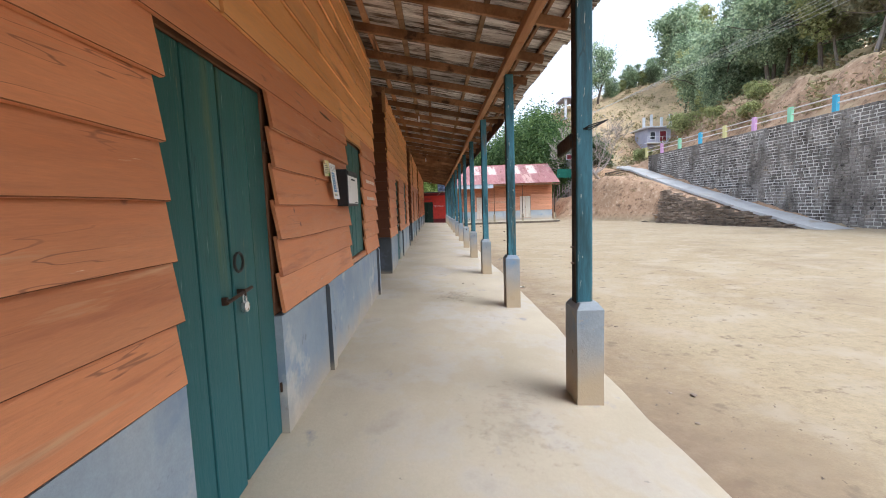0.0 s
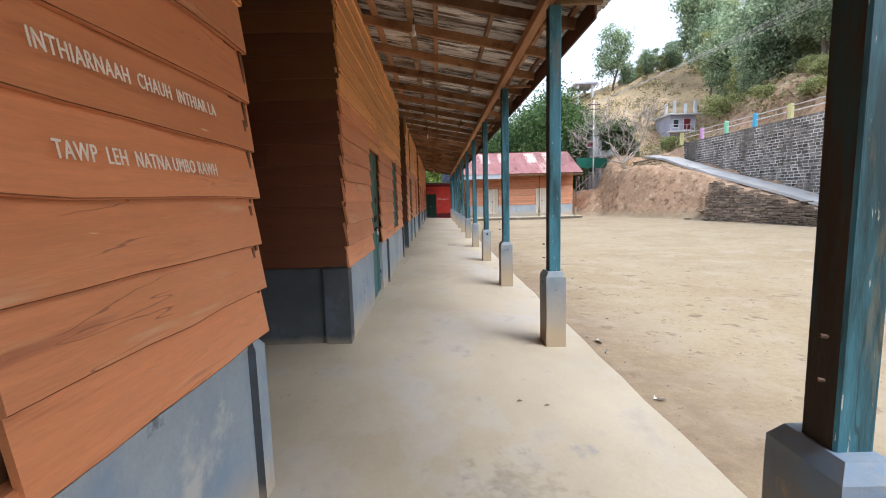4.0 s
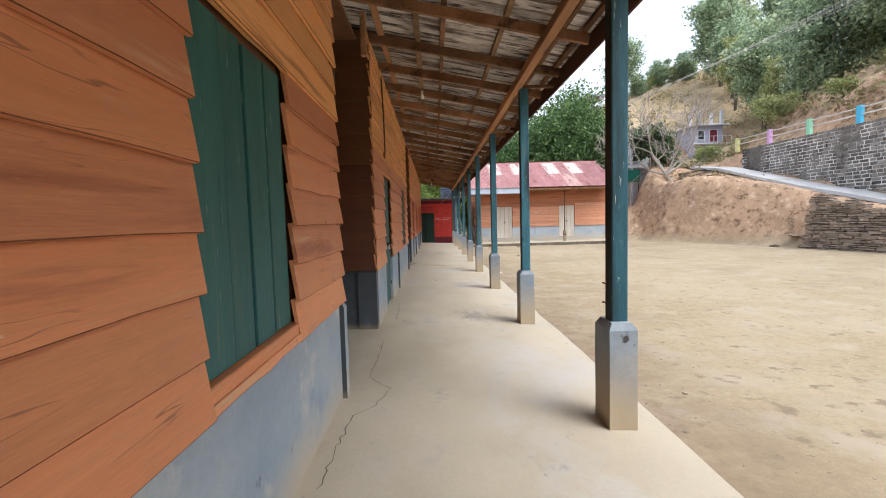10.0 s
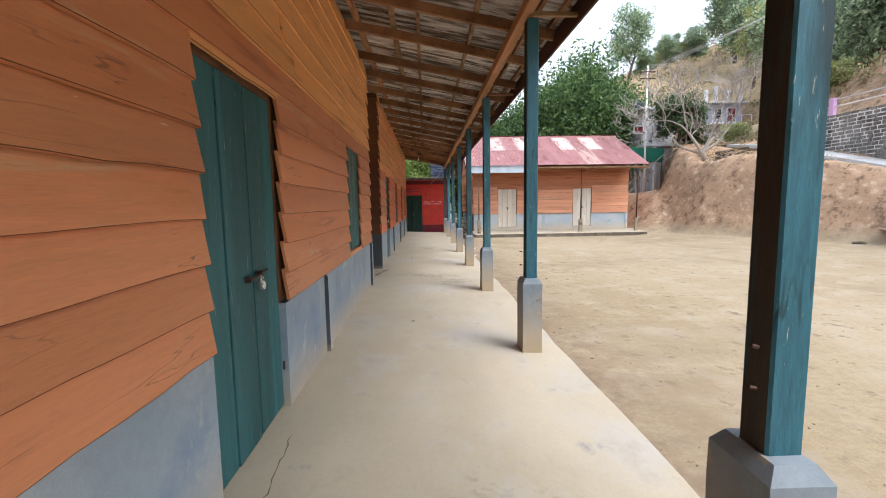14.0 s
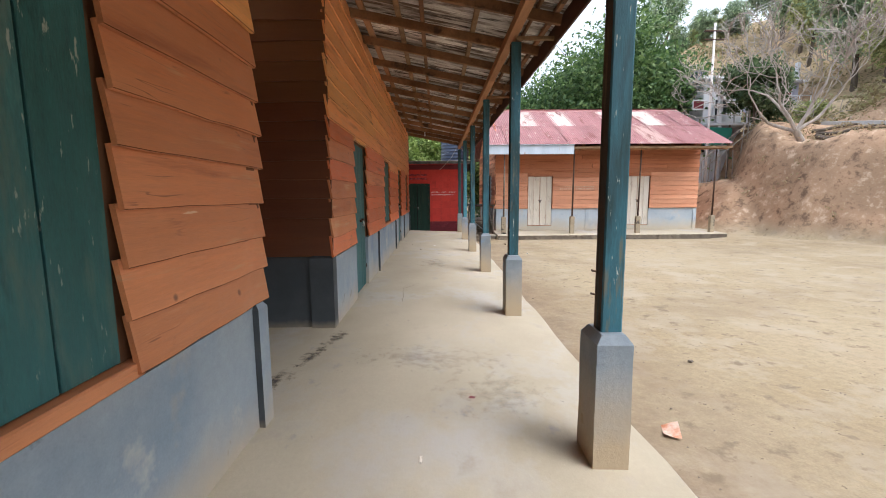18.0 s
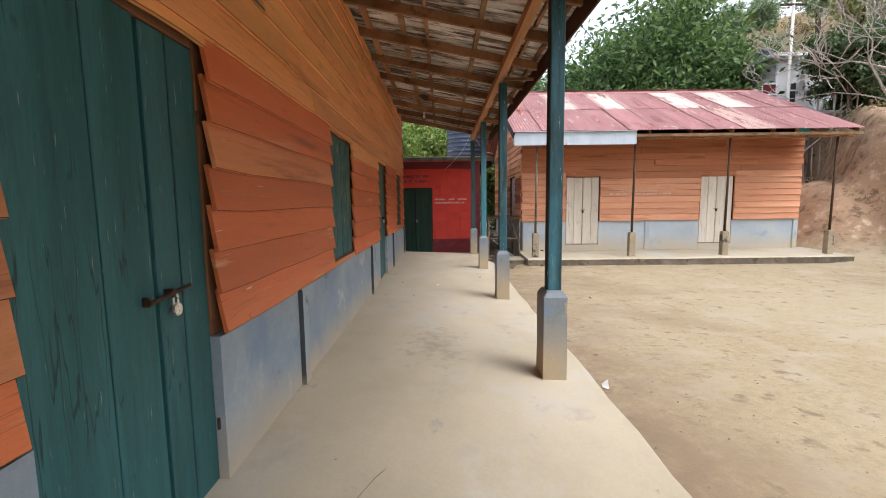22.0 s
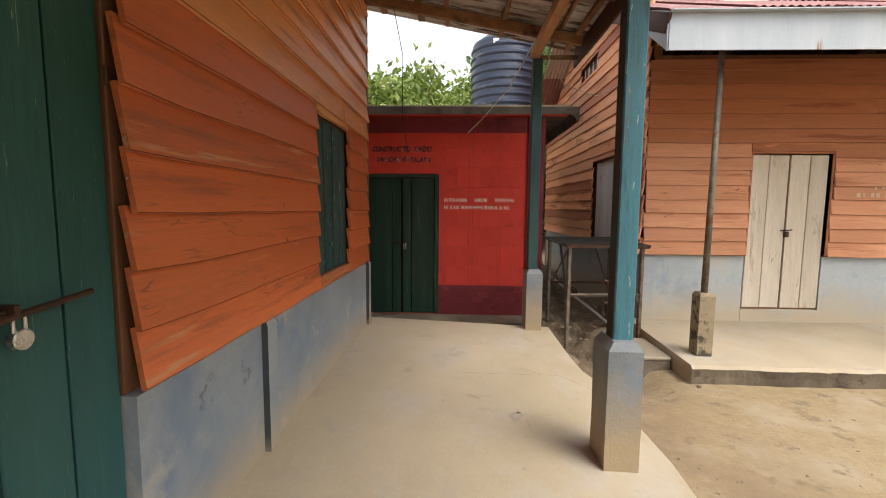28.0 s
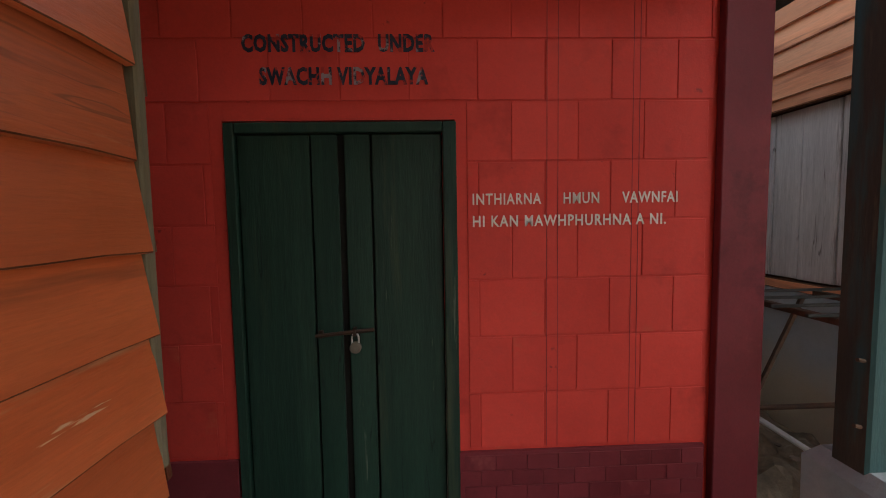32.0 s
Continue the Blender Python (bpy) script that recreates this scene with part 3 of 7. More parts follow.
def lathe_data(profile, sides=32, cx=0, cy=0):
    v, f = [], []
    for r, z in profile:
        for k in range(sides):
            a = 2 * math.pi * k / sides
            v.append((cx + r * math.cos(a), cy + r * math.sin(a), z))
    for i in range(len(profile) - 1):
        for k in range(sides):
            a, b = i * sides + k, i * sides + (k + 1) % sides
            f.append((a, b, b + sides, a + sides))
    return v, f


def thing(name, data=None, mat=None, label="", category="", group="", kind="", smooth=False, m=None):
    ob = new(name, mesh_of(name, *data, mats=[mat], smooth=smooth) if data else None)
    if m is not None:
        ob.matrix_world = m
    return tagged(ob, label, category, group, kind)


def part(name, data, mat, parent, label="", smooth=False, m=None):
    me = data if isinstance(data, bpy.types.Mesh) else mesh_of(name, *data, mats=mat if isinstance(mat, (list, tuple)) else [mat], smooth=smooth)
    ob = new(name, me)
    ob.parent = parent
    if m is not None:
        ob.matrix_local = m
    return tagged(ob, label)


def letters(text, size, mat, m, parent=None, name="lettering", space=1.0, width=1.0, bold=0.0):
    """Painted words as a thin mesh in the plane of m (x along the line, y up)."""
    cu = bpy.data.curves.new(name, "FONT")
    cu.body, cu.size, cu.extrude, cu.resolution_u, cu.space_character = text, size, 0.0012, 2, space
    cu.offset = bold
    tmp = bpy.data.objects.new(name, cu)
    scene.collection.objects.link(tmp)
    dg = bpy.context.evaluated_depsgraph_get()
    me = bpy.data.meshes.new_from_object(tmp.evaluated_get(dg))
    bpy.data.objects.remove(tmp)
    host = parent if parent is not None else new(name, None)
    # every letter is a mesh of its own
    near = [set() for _ in me.vertices]
    for e in me.edges:
        near[e.vertices[0]].add(e.vertices[1])
        near[e.vertices[1]].add(e.vertices[0])
    seen = [-1] * len(near)
    count = 0
    for i in range(len(near)):
        if seen[i] < 0:
            todo = [i]
            while todo:
                j = todo.pop()
                if seen[j] < 0:
                    seen[j] = count
                    todo += near[j]
            count += 1
    for k in range(count):
        ids = [i for i in range(len(near)) if seen[i] == k]
        at = {i: q for q, i in enumerate(ids)}
        fs = [tuple(at[i] for i in p.vertices) for p in me.polygons if seen[p.vertices[0]] == k]
        ob = new("letter", mesh_of("letter", [me.vertices[i].co for i in ids], fs, [mat]))
        ob.parent = host
        ob.matrix_world = m @ Matrix.Diagonal((width, 1, 1, 1))
    return host


def piece(name, me, parent, m):
    ob = new(name, me)
    ob.parent = parent
    ob.matrix_local = m
    return ob


# ---- ground ----
def clamp(v, a=0.0, b=1.0):
    return np.minimum(np.maximum(v, a), b)


def step(v):
    v = clamp(v)
    return v * v * (3 - 2 * v)


def road_z(y):
    return np.interp(y, [19.5, 22, 24.2, 26, 28, 32.2, 35.8, 38.5, 42], [-0.32, 0.17, 0.58, 0.98, 1.46, 2.38, 3.28, 3.98, 4.5])


def foot_x(y):
    """Where the bank beside the yard begins."""
    return np.interp(y, [15, 19.5, 21, 30, 31.2, 33, 35, 37, 40, 42, 44, 50, 60], [19, 17.25, 16.9, 15.5, 15.2, 14.5, 13.4, 12.2, 11.8, 13.0, 14.2, 15, 15])


def ground_z(x, y, rough=True):
    x, y = np.asarray(x, float), np.asarray(y, float)
    z = np.full(np.broadcast(x, y).shape, -0.22)
    z = z - 0.02 * clamp((x - 1.6) / 6)
    z = z - 0.24 * step((x - 1.30) / 0.12) * step((2.2 - x) / 0.25) * step((y - 36.9) / 1.0)
    z = z - 0.06 * step((y - 30) / 6) * step((12 - x) / 2)
    wide = np.where(y < 30.3, 0.35, 2.1)
    crest = np.where(y > 30.3, 0.12 * np.exp(-((x - foot_x(y) - 2.2) / 1.4) ** 2), 0)
    up = step((x - foot_x(y)) / wide)
    top = np.maximum(road_z(y) - 0.05, -0.22)
    z = z + up * (top + 0.22) + up * crest
    z = z - 1.0 * np.exp(-((x - 14.9) / 1.4) ** 2 - ((y - 38.6) / 1.4) ** 2)
    low = -0.26 + 2.1 * step((x - 10.5) / 2.4) * step((y - 37.6) / 2.6) * step((54 - y) / 5)
    z = np.maximum(z, np.where((x > 10.5) & (x < 17), low, -9))
    # behind the retaining wall: a shelf, an earth cut and the wooded slope
    d = x - 19.6
    hill = 4.95 + 3.7 * step((d - 1.8) / 4.0) + 0.34 * clamp(d - 5.0, 0, 60) - 0.14 * clamp(d - 40, 0, 400)
    hill = hill + 0.9 * np.sin(y * 0.16 + 0.7) * step((d - 4) / 9)
    fade = step((y - 39.0) / 9)
    hill_end = top + 0.6 * step((x - 18.9) / 3) + 1.0 * step((d - 2.2) / 4) + 0.30 * clamp(d - 4, 0, 60) - 0.14 * clamp(d - 40, 0, 400)
    z = np.where(d > 0, hill * (1 - fade) + hill_end * fade, z)
    # beyond the houses the slope turns across
    back = clamp(y - 62, 0, 30) * 0.47 * step((x - 12) / 16)
    z = z + back
    # terrace of the house beside the road
    z = z - 3.8 * np.exp(-((x - 32.0) / 4.0) ** 2 - ((y - 60.5) / 5.0) ** 2)
    far = clamp((np.hypot(x, y - 20) - 140) / 400)
    z = z * (1 - far) - 6.0 * far
    return z


axis_x = np.concatenate([[-2500, -900, -400, -200, -100, -50, -25, -12, -4, -1], np.arange(0.8, 2.7, 0.15), np.arange(2.9, 11, 0.6), np.arange(11, 20.2, 0.2), np.arange(20.3, 30, 0.33), np.arange(30, 62, 1.5), [66, 75, 90, 110, 140, 200, 400, 900, 2500]])
axis_y = np.concatenate([[-2500, -900, -400, -200, -90, -40, -15], np.arange(-6, 16, 1.0), np.arange(16, 30, 0.33), np.arange(30, 46, 0.22), np.arange(46, 48, 0.33), np.arange(48, 90, 1.5), [96, 110, 130, 160, 220, 400, 900, 2500]])
gx, gy = np.meshgrid(axis_x, axis_y)
gz = ground_z(gx, gy)
bumpy = np.array([noise.fractal(Vector((a * 0.5, b * 0.5, 0.3)), 1.0, 2.0, 5) for a, b in zip(gx.ravel(), gy.ravel())]).reshape(gx.shape)
fine_b = np.array([noise.noise(Vector((a * 2.1, b * 2.1, 4.0))) for a, b in zip(gx.ravel(), gy.ravel())]).reshape(gx.shape)
rocky = np.array([noise.noise(Vector((a * 4.3, b * 4.3, 9.0))) for a, b in zip(gx.ravel(), gy.ravel())]).reshape(gx.shape)
on_bank = step((gx - foot_x(gy) + 0.3) / 0.8) * step((gy - 18) / 3)
on_road = ((gx > 16.95) & (gx < 18.9) & (gy > 19)).astype(float)
gz = gz + on_bank * (1 - on_road) * (1 - 0.65 * step((gx - 15.4) / 1.2) * (gx < 19)) * (0.22 * bumpy + 0.13 * fine_b + 0.09 * rocky) + (1 - on_bank) * 0.012 * bumpy * (np.hypot(gx, gy - 20) < 60)
gz = gz - 0.10 * on_road
gz = np.where((gx > 21) & (gy > -5), gz + 0.5 * bumpy * step((gx - 21) / 3), gz)
nx, ny = len(axis_x), len(axis_y)
gv = np.stack([gx.ravel(), gy.ravel(), gz.ravel()], 1)
gf = [(j * nx + i, j * nx + i + 1, (j + 1) * nx + i + 1, (j + 1) * nx + i) for j in range(ny - 1) for i in range(nx - 1)]


def ground_material():
    """Packed sand in the yard; raw reddish earth and dry grass where the ground is steep or high."""
    m = sand.copy()
    m.name = "sand_and_earth"
    n, l = m.node_tree.nodes, m.node_tree.links
    b = n["Principled BSDF"]
    old = b.inputs["Base Color"].links[0].from_socket
    geo = n.new("ShaderNodeNewGeometry")
    sep = n.new("ShaderNodeSeparateXYZ")
    l.new(geo.outputs["Position"], sep.inputs[0])
    nse = n.new("ShaderNodeTexNoise")
    nse.inputs["Scale"].default_value, nse.inputs["Detail"].default_value = 0.55, 8
    l.new(geo.outputs["Position"], nse.inputs["Vector"])

    def span(sock, a, c, lo=0.0, hi=1.0):
        r = n.new("ShaderNodeMapRange")
        r.inputs[1].default_value, r.inputs[2].default_value, r.inputs[3].default_value, r.inputs[4].default_value = a, c, lo, hi
        l.new(sock, r.inputs[0])
        return r.outputs[0]

    def mix(fac, a, c):
        x = n.new("ShaderNodeMix")
        x.data_type = "RGBA"
        l.new(fac, x.inputs[0])
        for s, v in ((x.inputs[6], a), (x.inputs[7], c)):
            if isinstance(v, tuple):
                s.default_value = (*v, 1)
            else:
                l.new(v, s)
        return x.outputs[2]

    earth = mix(span(nse.outputs["Fac"], 0.4, 0.6), (0.46, 0.295, 0.18), (0.34, 0.222, 0.135))
    grass = mix(span(nse.outputs["Fac"], 0.42, 0.58), (0.50, 0.36, 0.215), (0.41, 0.31, 0.175))
    add = n.new("ShaderNodeMath")
    add.operation = "MULTIPLY_ADD"
    l.new(nse.outputs["Fac"], add.inputs[0])
    add.inputs[1].default_value = 0.6
    l.new(sep.outputs[2], add.inputs[2])
    clod = n.new("ShaderNodeTexNoise")
    clod.inputs["Scale"].default_value, clod.inputs["Detail"].default_value, clod.inputs["Roughness"].default_value = 2.6, 8, 0.75
    l.new(geo.outputs["Position"], clod.inputs["Vector"])
    earth = mix(span(clod.outputs["Fac"], 0.52, 0.62), earth, (0.17, 0.108, 0.068))
    earth = mix(span(clod.outputs["Fac"], 0.45, 0.36), earth, (0.57, 0.42, 0.29))
    grass = mix(span(clod.outputs["Fac"], 0.52, 0.64), grass, (0.16, 0.135, 0.07))
    col = mix(span(add.outputs[0], 0.1, 0.7), old, earth)
    # patchy browner band of ground along the verandah edge
    edge_band = n.new("ShaderNodeMath")
    edge_band.operation = "MULTIPLY"
    l.new(span(sep.outputs[0], 2.7, 1.5), edge_band.inputs[0])
    l.new(span(clod.outputs["Fac"], 0.36, 0.6, 0.25, 0.95), edge_band.inputs[1])
    col = mix(edge_band.outputs[0], col, (0.20, 0.14, 0.088))
    tilt = n.new("ShaderNodeSeparateXYZ")
    l.new(geo.outputs["Normal"], tilt.inputs[0])
    flat = n.new("ShaderNodeMath")
    flat.operation = "MULTIPLY"
    l.new(span(tilt.outputs[2], 0.70, 0.86), flat.inputs[0])
    l.new(span(add.outputs[0], 5.3, 6.3), flat.inputs[1])
    col = mix(flat.outputs[0], col, grass)
    l.new(col, b.inputs["Base Color"])
    return m


ground_mat = ground_material()
ground = tagged(new("ground", mesh_of("ground", gv, gf, [ground_mat], smooth=True)), "packed sandy school yard with earth bank and hillside", "ground", kind="structure")


# ---- verandah floor ----
def floor_z(x):
    return 0.0 if x < -0.9 else -0.04 * (x + 0.9)


EDGE_X, END_Y = 1.42, 38.60
fv, ff = [], []
rng = random.Random(3)
ys = list(np.arange(-6, END_Y, 0.45)) + [END_Y]
for y in ys:
    e = EDGE_X + rng.uniform(-0.018, 0.018) - (0.12 if y > 37 else 0)
    row = [(-9, y, 0), (-0.9, y, 0), (e - 0.03, y, floor_z(e)), (e, y, floor_z(e) - 0.03), (e + 0.01, y, -0.7)]
    fv += row
for j in range(len(ys) - 1):
    for i in range(4):
        a = j * 5 + i
        ff.append((a, a + 1, a + 6, a + 5))
last = (len(ys) - 1) * 5
o = len(fv)
fv += [(-9, END_Y + 0.01, -0.7)]
ff.append((last, last + 1, last + 2, last + 3, last + 4, o))
floor = thing("floor", (fv, ff), floor_cement, "dusty cement verandah floor sloping gently to the yard", "floor", kind="structure")


def strip_on_floor(name, pts, widths, mat, label, lift=0.004):
    v, f = [], []
    for i, (x, y) in enumerate(pts):
        a, b = pts[max(i - 1, 0)], pts[min(i + 1, len(pts) - 1)]
        d = Vector((b[0] - a[0], b[1] - a[1], 0)).normalized()
        s = Vector((-d.y, d.x, 0)) * widths[i] / 2
        for q in (1, -1):
            px, py = x + q * s.x, y + q * s.y
            v.append((px, py, floor_z(px) + lift))
    for i in range(len(pts) - 1):
        f.append((2 * i, 2 * i + 1, 2 * i + 3, 2 * i + 2))
    return thing(name, (v, f), mat, label, "floor crack", kind="structure")


def crack(pts, w=0.008, seed=1):
    r = random.Random(seed)
    out = []
    for a, b in zip(pts[:-1], pts[1:]):
        k = max(2, int(math.dist(a, b) / 0.05))
        for i in range(k):
            t = i / k
            out.append((a[0] + (b[0] - a[0]) * t + r.uniform(-0.014, 0.014), a[1] + (b[1] - a[1]) * t + r.uniform(-0.014, 0.014)))
    out.append(pts[-1])
    strip_on_floor("floor_crack", out, [w * r.uniform(0.35, 1.2) for _ in out], crack_dark, "thin winding crack in the cement floor")


crack([(-0.77, 14.6), (-0.77, 15.02), (-0.74, 15.44), (-0.62, 15.6), (-0.54, 15.92), (-0.74, 16.16), (-0.74, 16.7), (-0.75, 17.26)], 0.008, 1)
crack([(-0.4, 18.03), (-0.7, 18.44), (-0.71, 18.86), (-0.76, 19.58)], 0.008, 2)
crack([(-0.28, 27.4), (-0.33, 28.2), (-0.12, 28.6)], 0.006, 3)
crack([(0.75, 37.15), (0.9, 37.02), (1.05, 37.03), (1.25, 36.75)], 0.004, 4)
crack([(0.2, 36.95), (0.55, 37.0), (0.9, 37.02)], 0.003, 5)


# ---- wall builders: along the wall is x, into the wall is y, out of it is -y ----
BOARD_MESHES = {}


def board_mesh(mat, h, k):
    """A lapped weatherboard one metre long, to be stretched; k picks a variant of its edge."""
    key = (mat.name, round(h, 3), k)
    if key not in BOARD_MESHES:
        r = random.Random(k * 17 + 5)
        n = 6
        v, f = [], []
        for i in range(n + 1):
            x = i / n
            dz = r.uniform(-0.006, 0.004)
            dy = r.uniform(-0.004, 0.004)
            v += [(x, -0.011 + dy, 0.003 + dz), (x, -0.009 + dy, dz), (x, 0.009 + dy, dz), (x, 0.011, h), (x, -0.009, h)]
        for i in range(n):
            for a in range(5):
                p, q = i * 5 + a, i * 5 + (a + 1) % 5
                f.append((p, p + 5, q + 5, q))
        f.append((0, 1, 2, 3, 4))
        f.append(tuple(n * 5 + a for a in (4, 3, 2, 1, 0)))
        # the lower front chamfer carries the painted lap shade
        BOARD_MESHES[key] = mesh_of("board", v, [tuple(reversed(q)) for q in f], [mat, lap_shade], [1 if i % 5 == 0 else 0 for i in range(5 * n)] + [0, 0])
    return BOARD_MESHES[key]


def free_spans(u0, u1, z, z2, openings):
    spans = [(u0, u1)]
    for a, b, c, d in openings:
        if c < z2 - 0.03 and d > z + 0.03:
            spans = [s for p, q in spans for s in ((p, min(q, a)), (max(p, b), q)) if s[1] - s[0] > 0.06]
    return spans


def cut_board(parent, m, p, q, z, h, out, mat, r):
    """A narrow board that closes the wall above or below an opening."""
    piece("board", board_mesh(mat, round(h, 2), r.randrange(4)), parent, m @ Matrix.Translation((p - 0.01, -out, z)) @ pose(0, 0, 0, -4, 0, 0) @ Matrix.Diagonal((q - p + 0.02, 1, 1, 1)))


def siding(parent, m, u0, u1, z0, z1, openings, mats, split, pitch=0.187, lip=0.095, seed=0, span_at=None, deep=None):
    r = random.Random(seed)
    k = 0
    z = z0
    while z < z1 - 0.04:
        h = min(pitch, z1 - z) + 0.025
        a, b = (u0, u1) if span_at is None else span_at(z, z + h)
        for p, q in (free_spans(a, b, z, z + pitch, openings) if b - a > 0.1 else []):
            cuts = [p]
            while q - cuts[-1] > 4.2:
                cuts.append(cuts[-1] + r.uniform(2.3, 3.9))
            cuts.append(q)
            for s, e in zip(cuts[:-1], cuts[1:]):
                s2, e2 = s + r.uniform(-0.014, 0.012), e + r.uniform(-0.016, 0.012)
                low = z < split + r.uniform(-0.1, 0.1)
                mt = mats[0] if low else mats[1]
                if deep and r.random() < ((s + e) / 2 - deep[0]) / (deep[1] - deep[0]):
                    mt = deep[2] if low else deep[3]
                me = board_mesh(mt, h, r.randrange(4))
                out = lip + r.uniform(-0.006, 0.006)
                tilt = -math.degrees(math.atan((out - max(lip - 0.027, 0.022)) / h))
                piece("board", me, parent, m @ Matrix.Translation((s2, -out, z + r.uniform(-0.006, 0.006))) @ pose(0, 0, 0, tilt, r.uniform(-0.12, 0.12), 0) @ Matrix.Diagonal((max(e2 - s2 - 0.004, 0.05), 1, 1, 1)))
                k += 1
        for p, q, c, d in openings:
            if a < p < b and z + 0.03 < d < z + pitch - 0.012:
                cut_board(parent, m, p, q, d, z + h - d, lip - 0.012, mats[0] if d < split - 0.1 else mats[1], r)
            if a < p < b and z + 0.012 < c < z + pitch - 0.03 and c > z0 + 0.02:
                cut_board(parent, m, p, q, z, c - z, lip, mats[0], r)
        z += pitch * r.uniform(0.97, 1.03)


def core_data(u0, u1, z0, z1, v0, v1, openings):
    """A wall with its openings cut through."""
    us = sorted({u0, u1, *[min(max(q, u0), u1) for o_ in openings for q in o_[:2]]})
    boxes = []
    for a, b in zip(us[:-1], us[1:]):
        if b - a < 1e-4:
            continue
        holes = sorted((c, d) for p, q, c, d in openings if p < (a + b) / 2 < q)
        low = z0
        for c, d in holes + [(z1, z1)]:
            if min(c, z1) - low > 1e-3:
                boxes.append(slab_data(a, b, v0, v1, low, min(c, z1), 0.0005))
            low = max(low, d)
    return joined(boxes)


def wall(name, m, u0, u1, openings, mats, label, z1=3.62, plinth=0.735, seed=0, split=2.1, pilasters=(), z0=0.0, pitch=0.187, span_at=None, plinth_mat=None, lip=0.075, bare=None, board_from=None, board_to=None, deep=None, proud=0.0):
    w = tagged(new(name, mesh_of(name, *turned(core_data(u0, u1, plinth + 0.005, z1, -0.012, 0.09, openings), m), mats=[jamb_wood])), label, "wall", kind="structure")
    ends = sorted((p, q) for p, q, c, d in openings if c < 0.3)
    for a, b in zip([u0] + [q for p, q in ends], [p for p, q in ends] + [u1]):
        part("plinth", turned(core_data(a, b, z0 - 0.3, plinth, -proud, 0.12, [o for o in openings if o[2] >= 0.3]), m), plinth_mat or plinth_paint, w, "slate grey cement plinth with painted shade" if plinth_mat else "blue-grey painted cement plinth")
    for u, wd in pilasters:
        # one side face of each pilaster takes the painted shade
        pil = mesh_of("pilaster", *turned(pilaster_data(u, wd, z0, plinth + 0.015, proud + 0.035), m), mats=[plinth_mat or plinth_paint, shaded_plinth], index=[1 if i in (3, 7) else 0 for i in range(9)])
        part("pilaster", pil, None, w, "pilaster with shade painted on one side")
    siding(w, m, u0 if board_from is None else board_from, u1 if board_to is None else board_to, plinth + 0.015, z1, openings if bare is None else bare, mats, split, seed=seed, pitch=pitch, span_at=span_at, lip=lip, deep=deep)
    return w


def pilaster_data(u, wd, z0, z1, out=0.045):
    v = [(u, 0.01, z0 - 0.3), (u + wd, 0.01, z0 - 0.3), (u + wd, -out, z0 - 0.3), (u, -out, z0 - 0.3)]
    for zz, c in ((z1 - 0.03, 0.0), (z1, 0.02)):
        v += [(u + c, 0.01, zz), (u + wd - c, 0.01, zz), (u + wd - c, -out + c, zz), (u + c, -out + c, zz)]
    f = []
    for k in range(2):
        for i in range(4):
            a, b = k * 4 + i, k * 4 + (i + 1) % 4
            f.append((a, a + 4, b + 4, b))
    f.append((8, 9, 10, 11))
    return v, [tuple(reversed(q)) for q in f]


def planks(parent, name, m, ua, ub, z0, z1, v, widths, mat, seed=0, thick=0.022, gaps=0.010):
    r = random.Random(seed)
    tot = sum(widths)
    u = ua
    made = []
    for i, w in enumerate(widths):
        e = u + (ub - ua) * w / tot
        data = slab_data(u + gaps / 2, e - gaps / 2, v + r.uniform(-0.003, 0.003), v + thick, z0 + r.uniform(0, 0.008), z1 - r.uniform(0, 0.006), 0.003)
        made.append(part(name, turned(data, m), mat, parent))
        u = e
    return made


def ring_data(c, r, t, axis="y", sides=14):
    pts = []
    for k in range(sides + 1):
        a = 2 * math.pi * k / sides
        pts.append((c[0] + r * math.cos(a), c[1] - 0.012, c[2] + r * math.sin(a)))
    return tube_data(pts, t, 6, False)


def padlock(m, u, z, v, mat, label):
    """A small padlock with a round body hanging from a staple."""
    lock = thing("padlock", None, None, label, "padlock")
    lock.matrix_world = m @ Matrix.Translation((u, v - 0.03, z)) @ Matrix.Diagonal((1.05, 1, 1.05, 1))
    body = lathe_data([(0.0, -0.012), (0.022, -0.012), (0.025, -0.009), (0.025, 0.009), (0.022, 0.012), (0, 0.012)], 18)
    part("lock_body", turned(body, pose(0, 0, -0.045, 90, 0, 0)), mat, lock, smooth=False)
    part("shackle", tube_data([(-0.014, 0, -0.03), (-0.014, 0, 0.0), (-0.009, 0, 0.015), (0, 0, 0.02), (0.009, 0, 0.015), (0.014, 0, 0.0), (0.014, 0, -0.03)], 0.004, 8), steel, lock)
    return lock


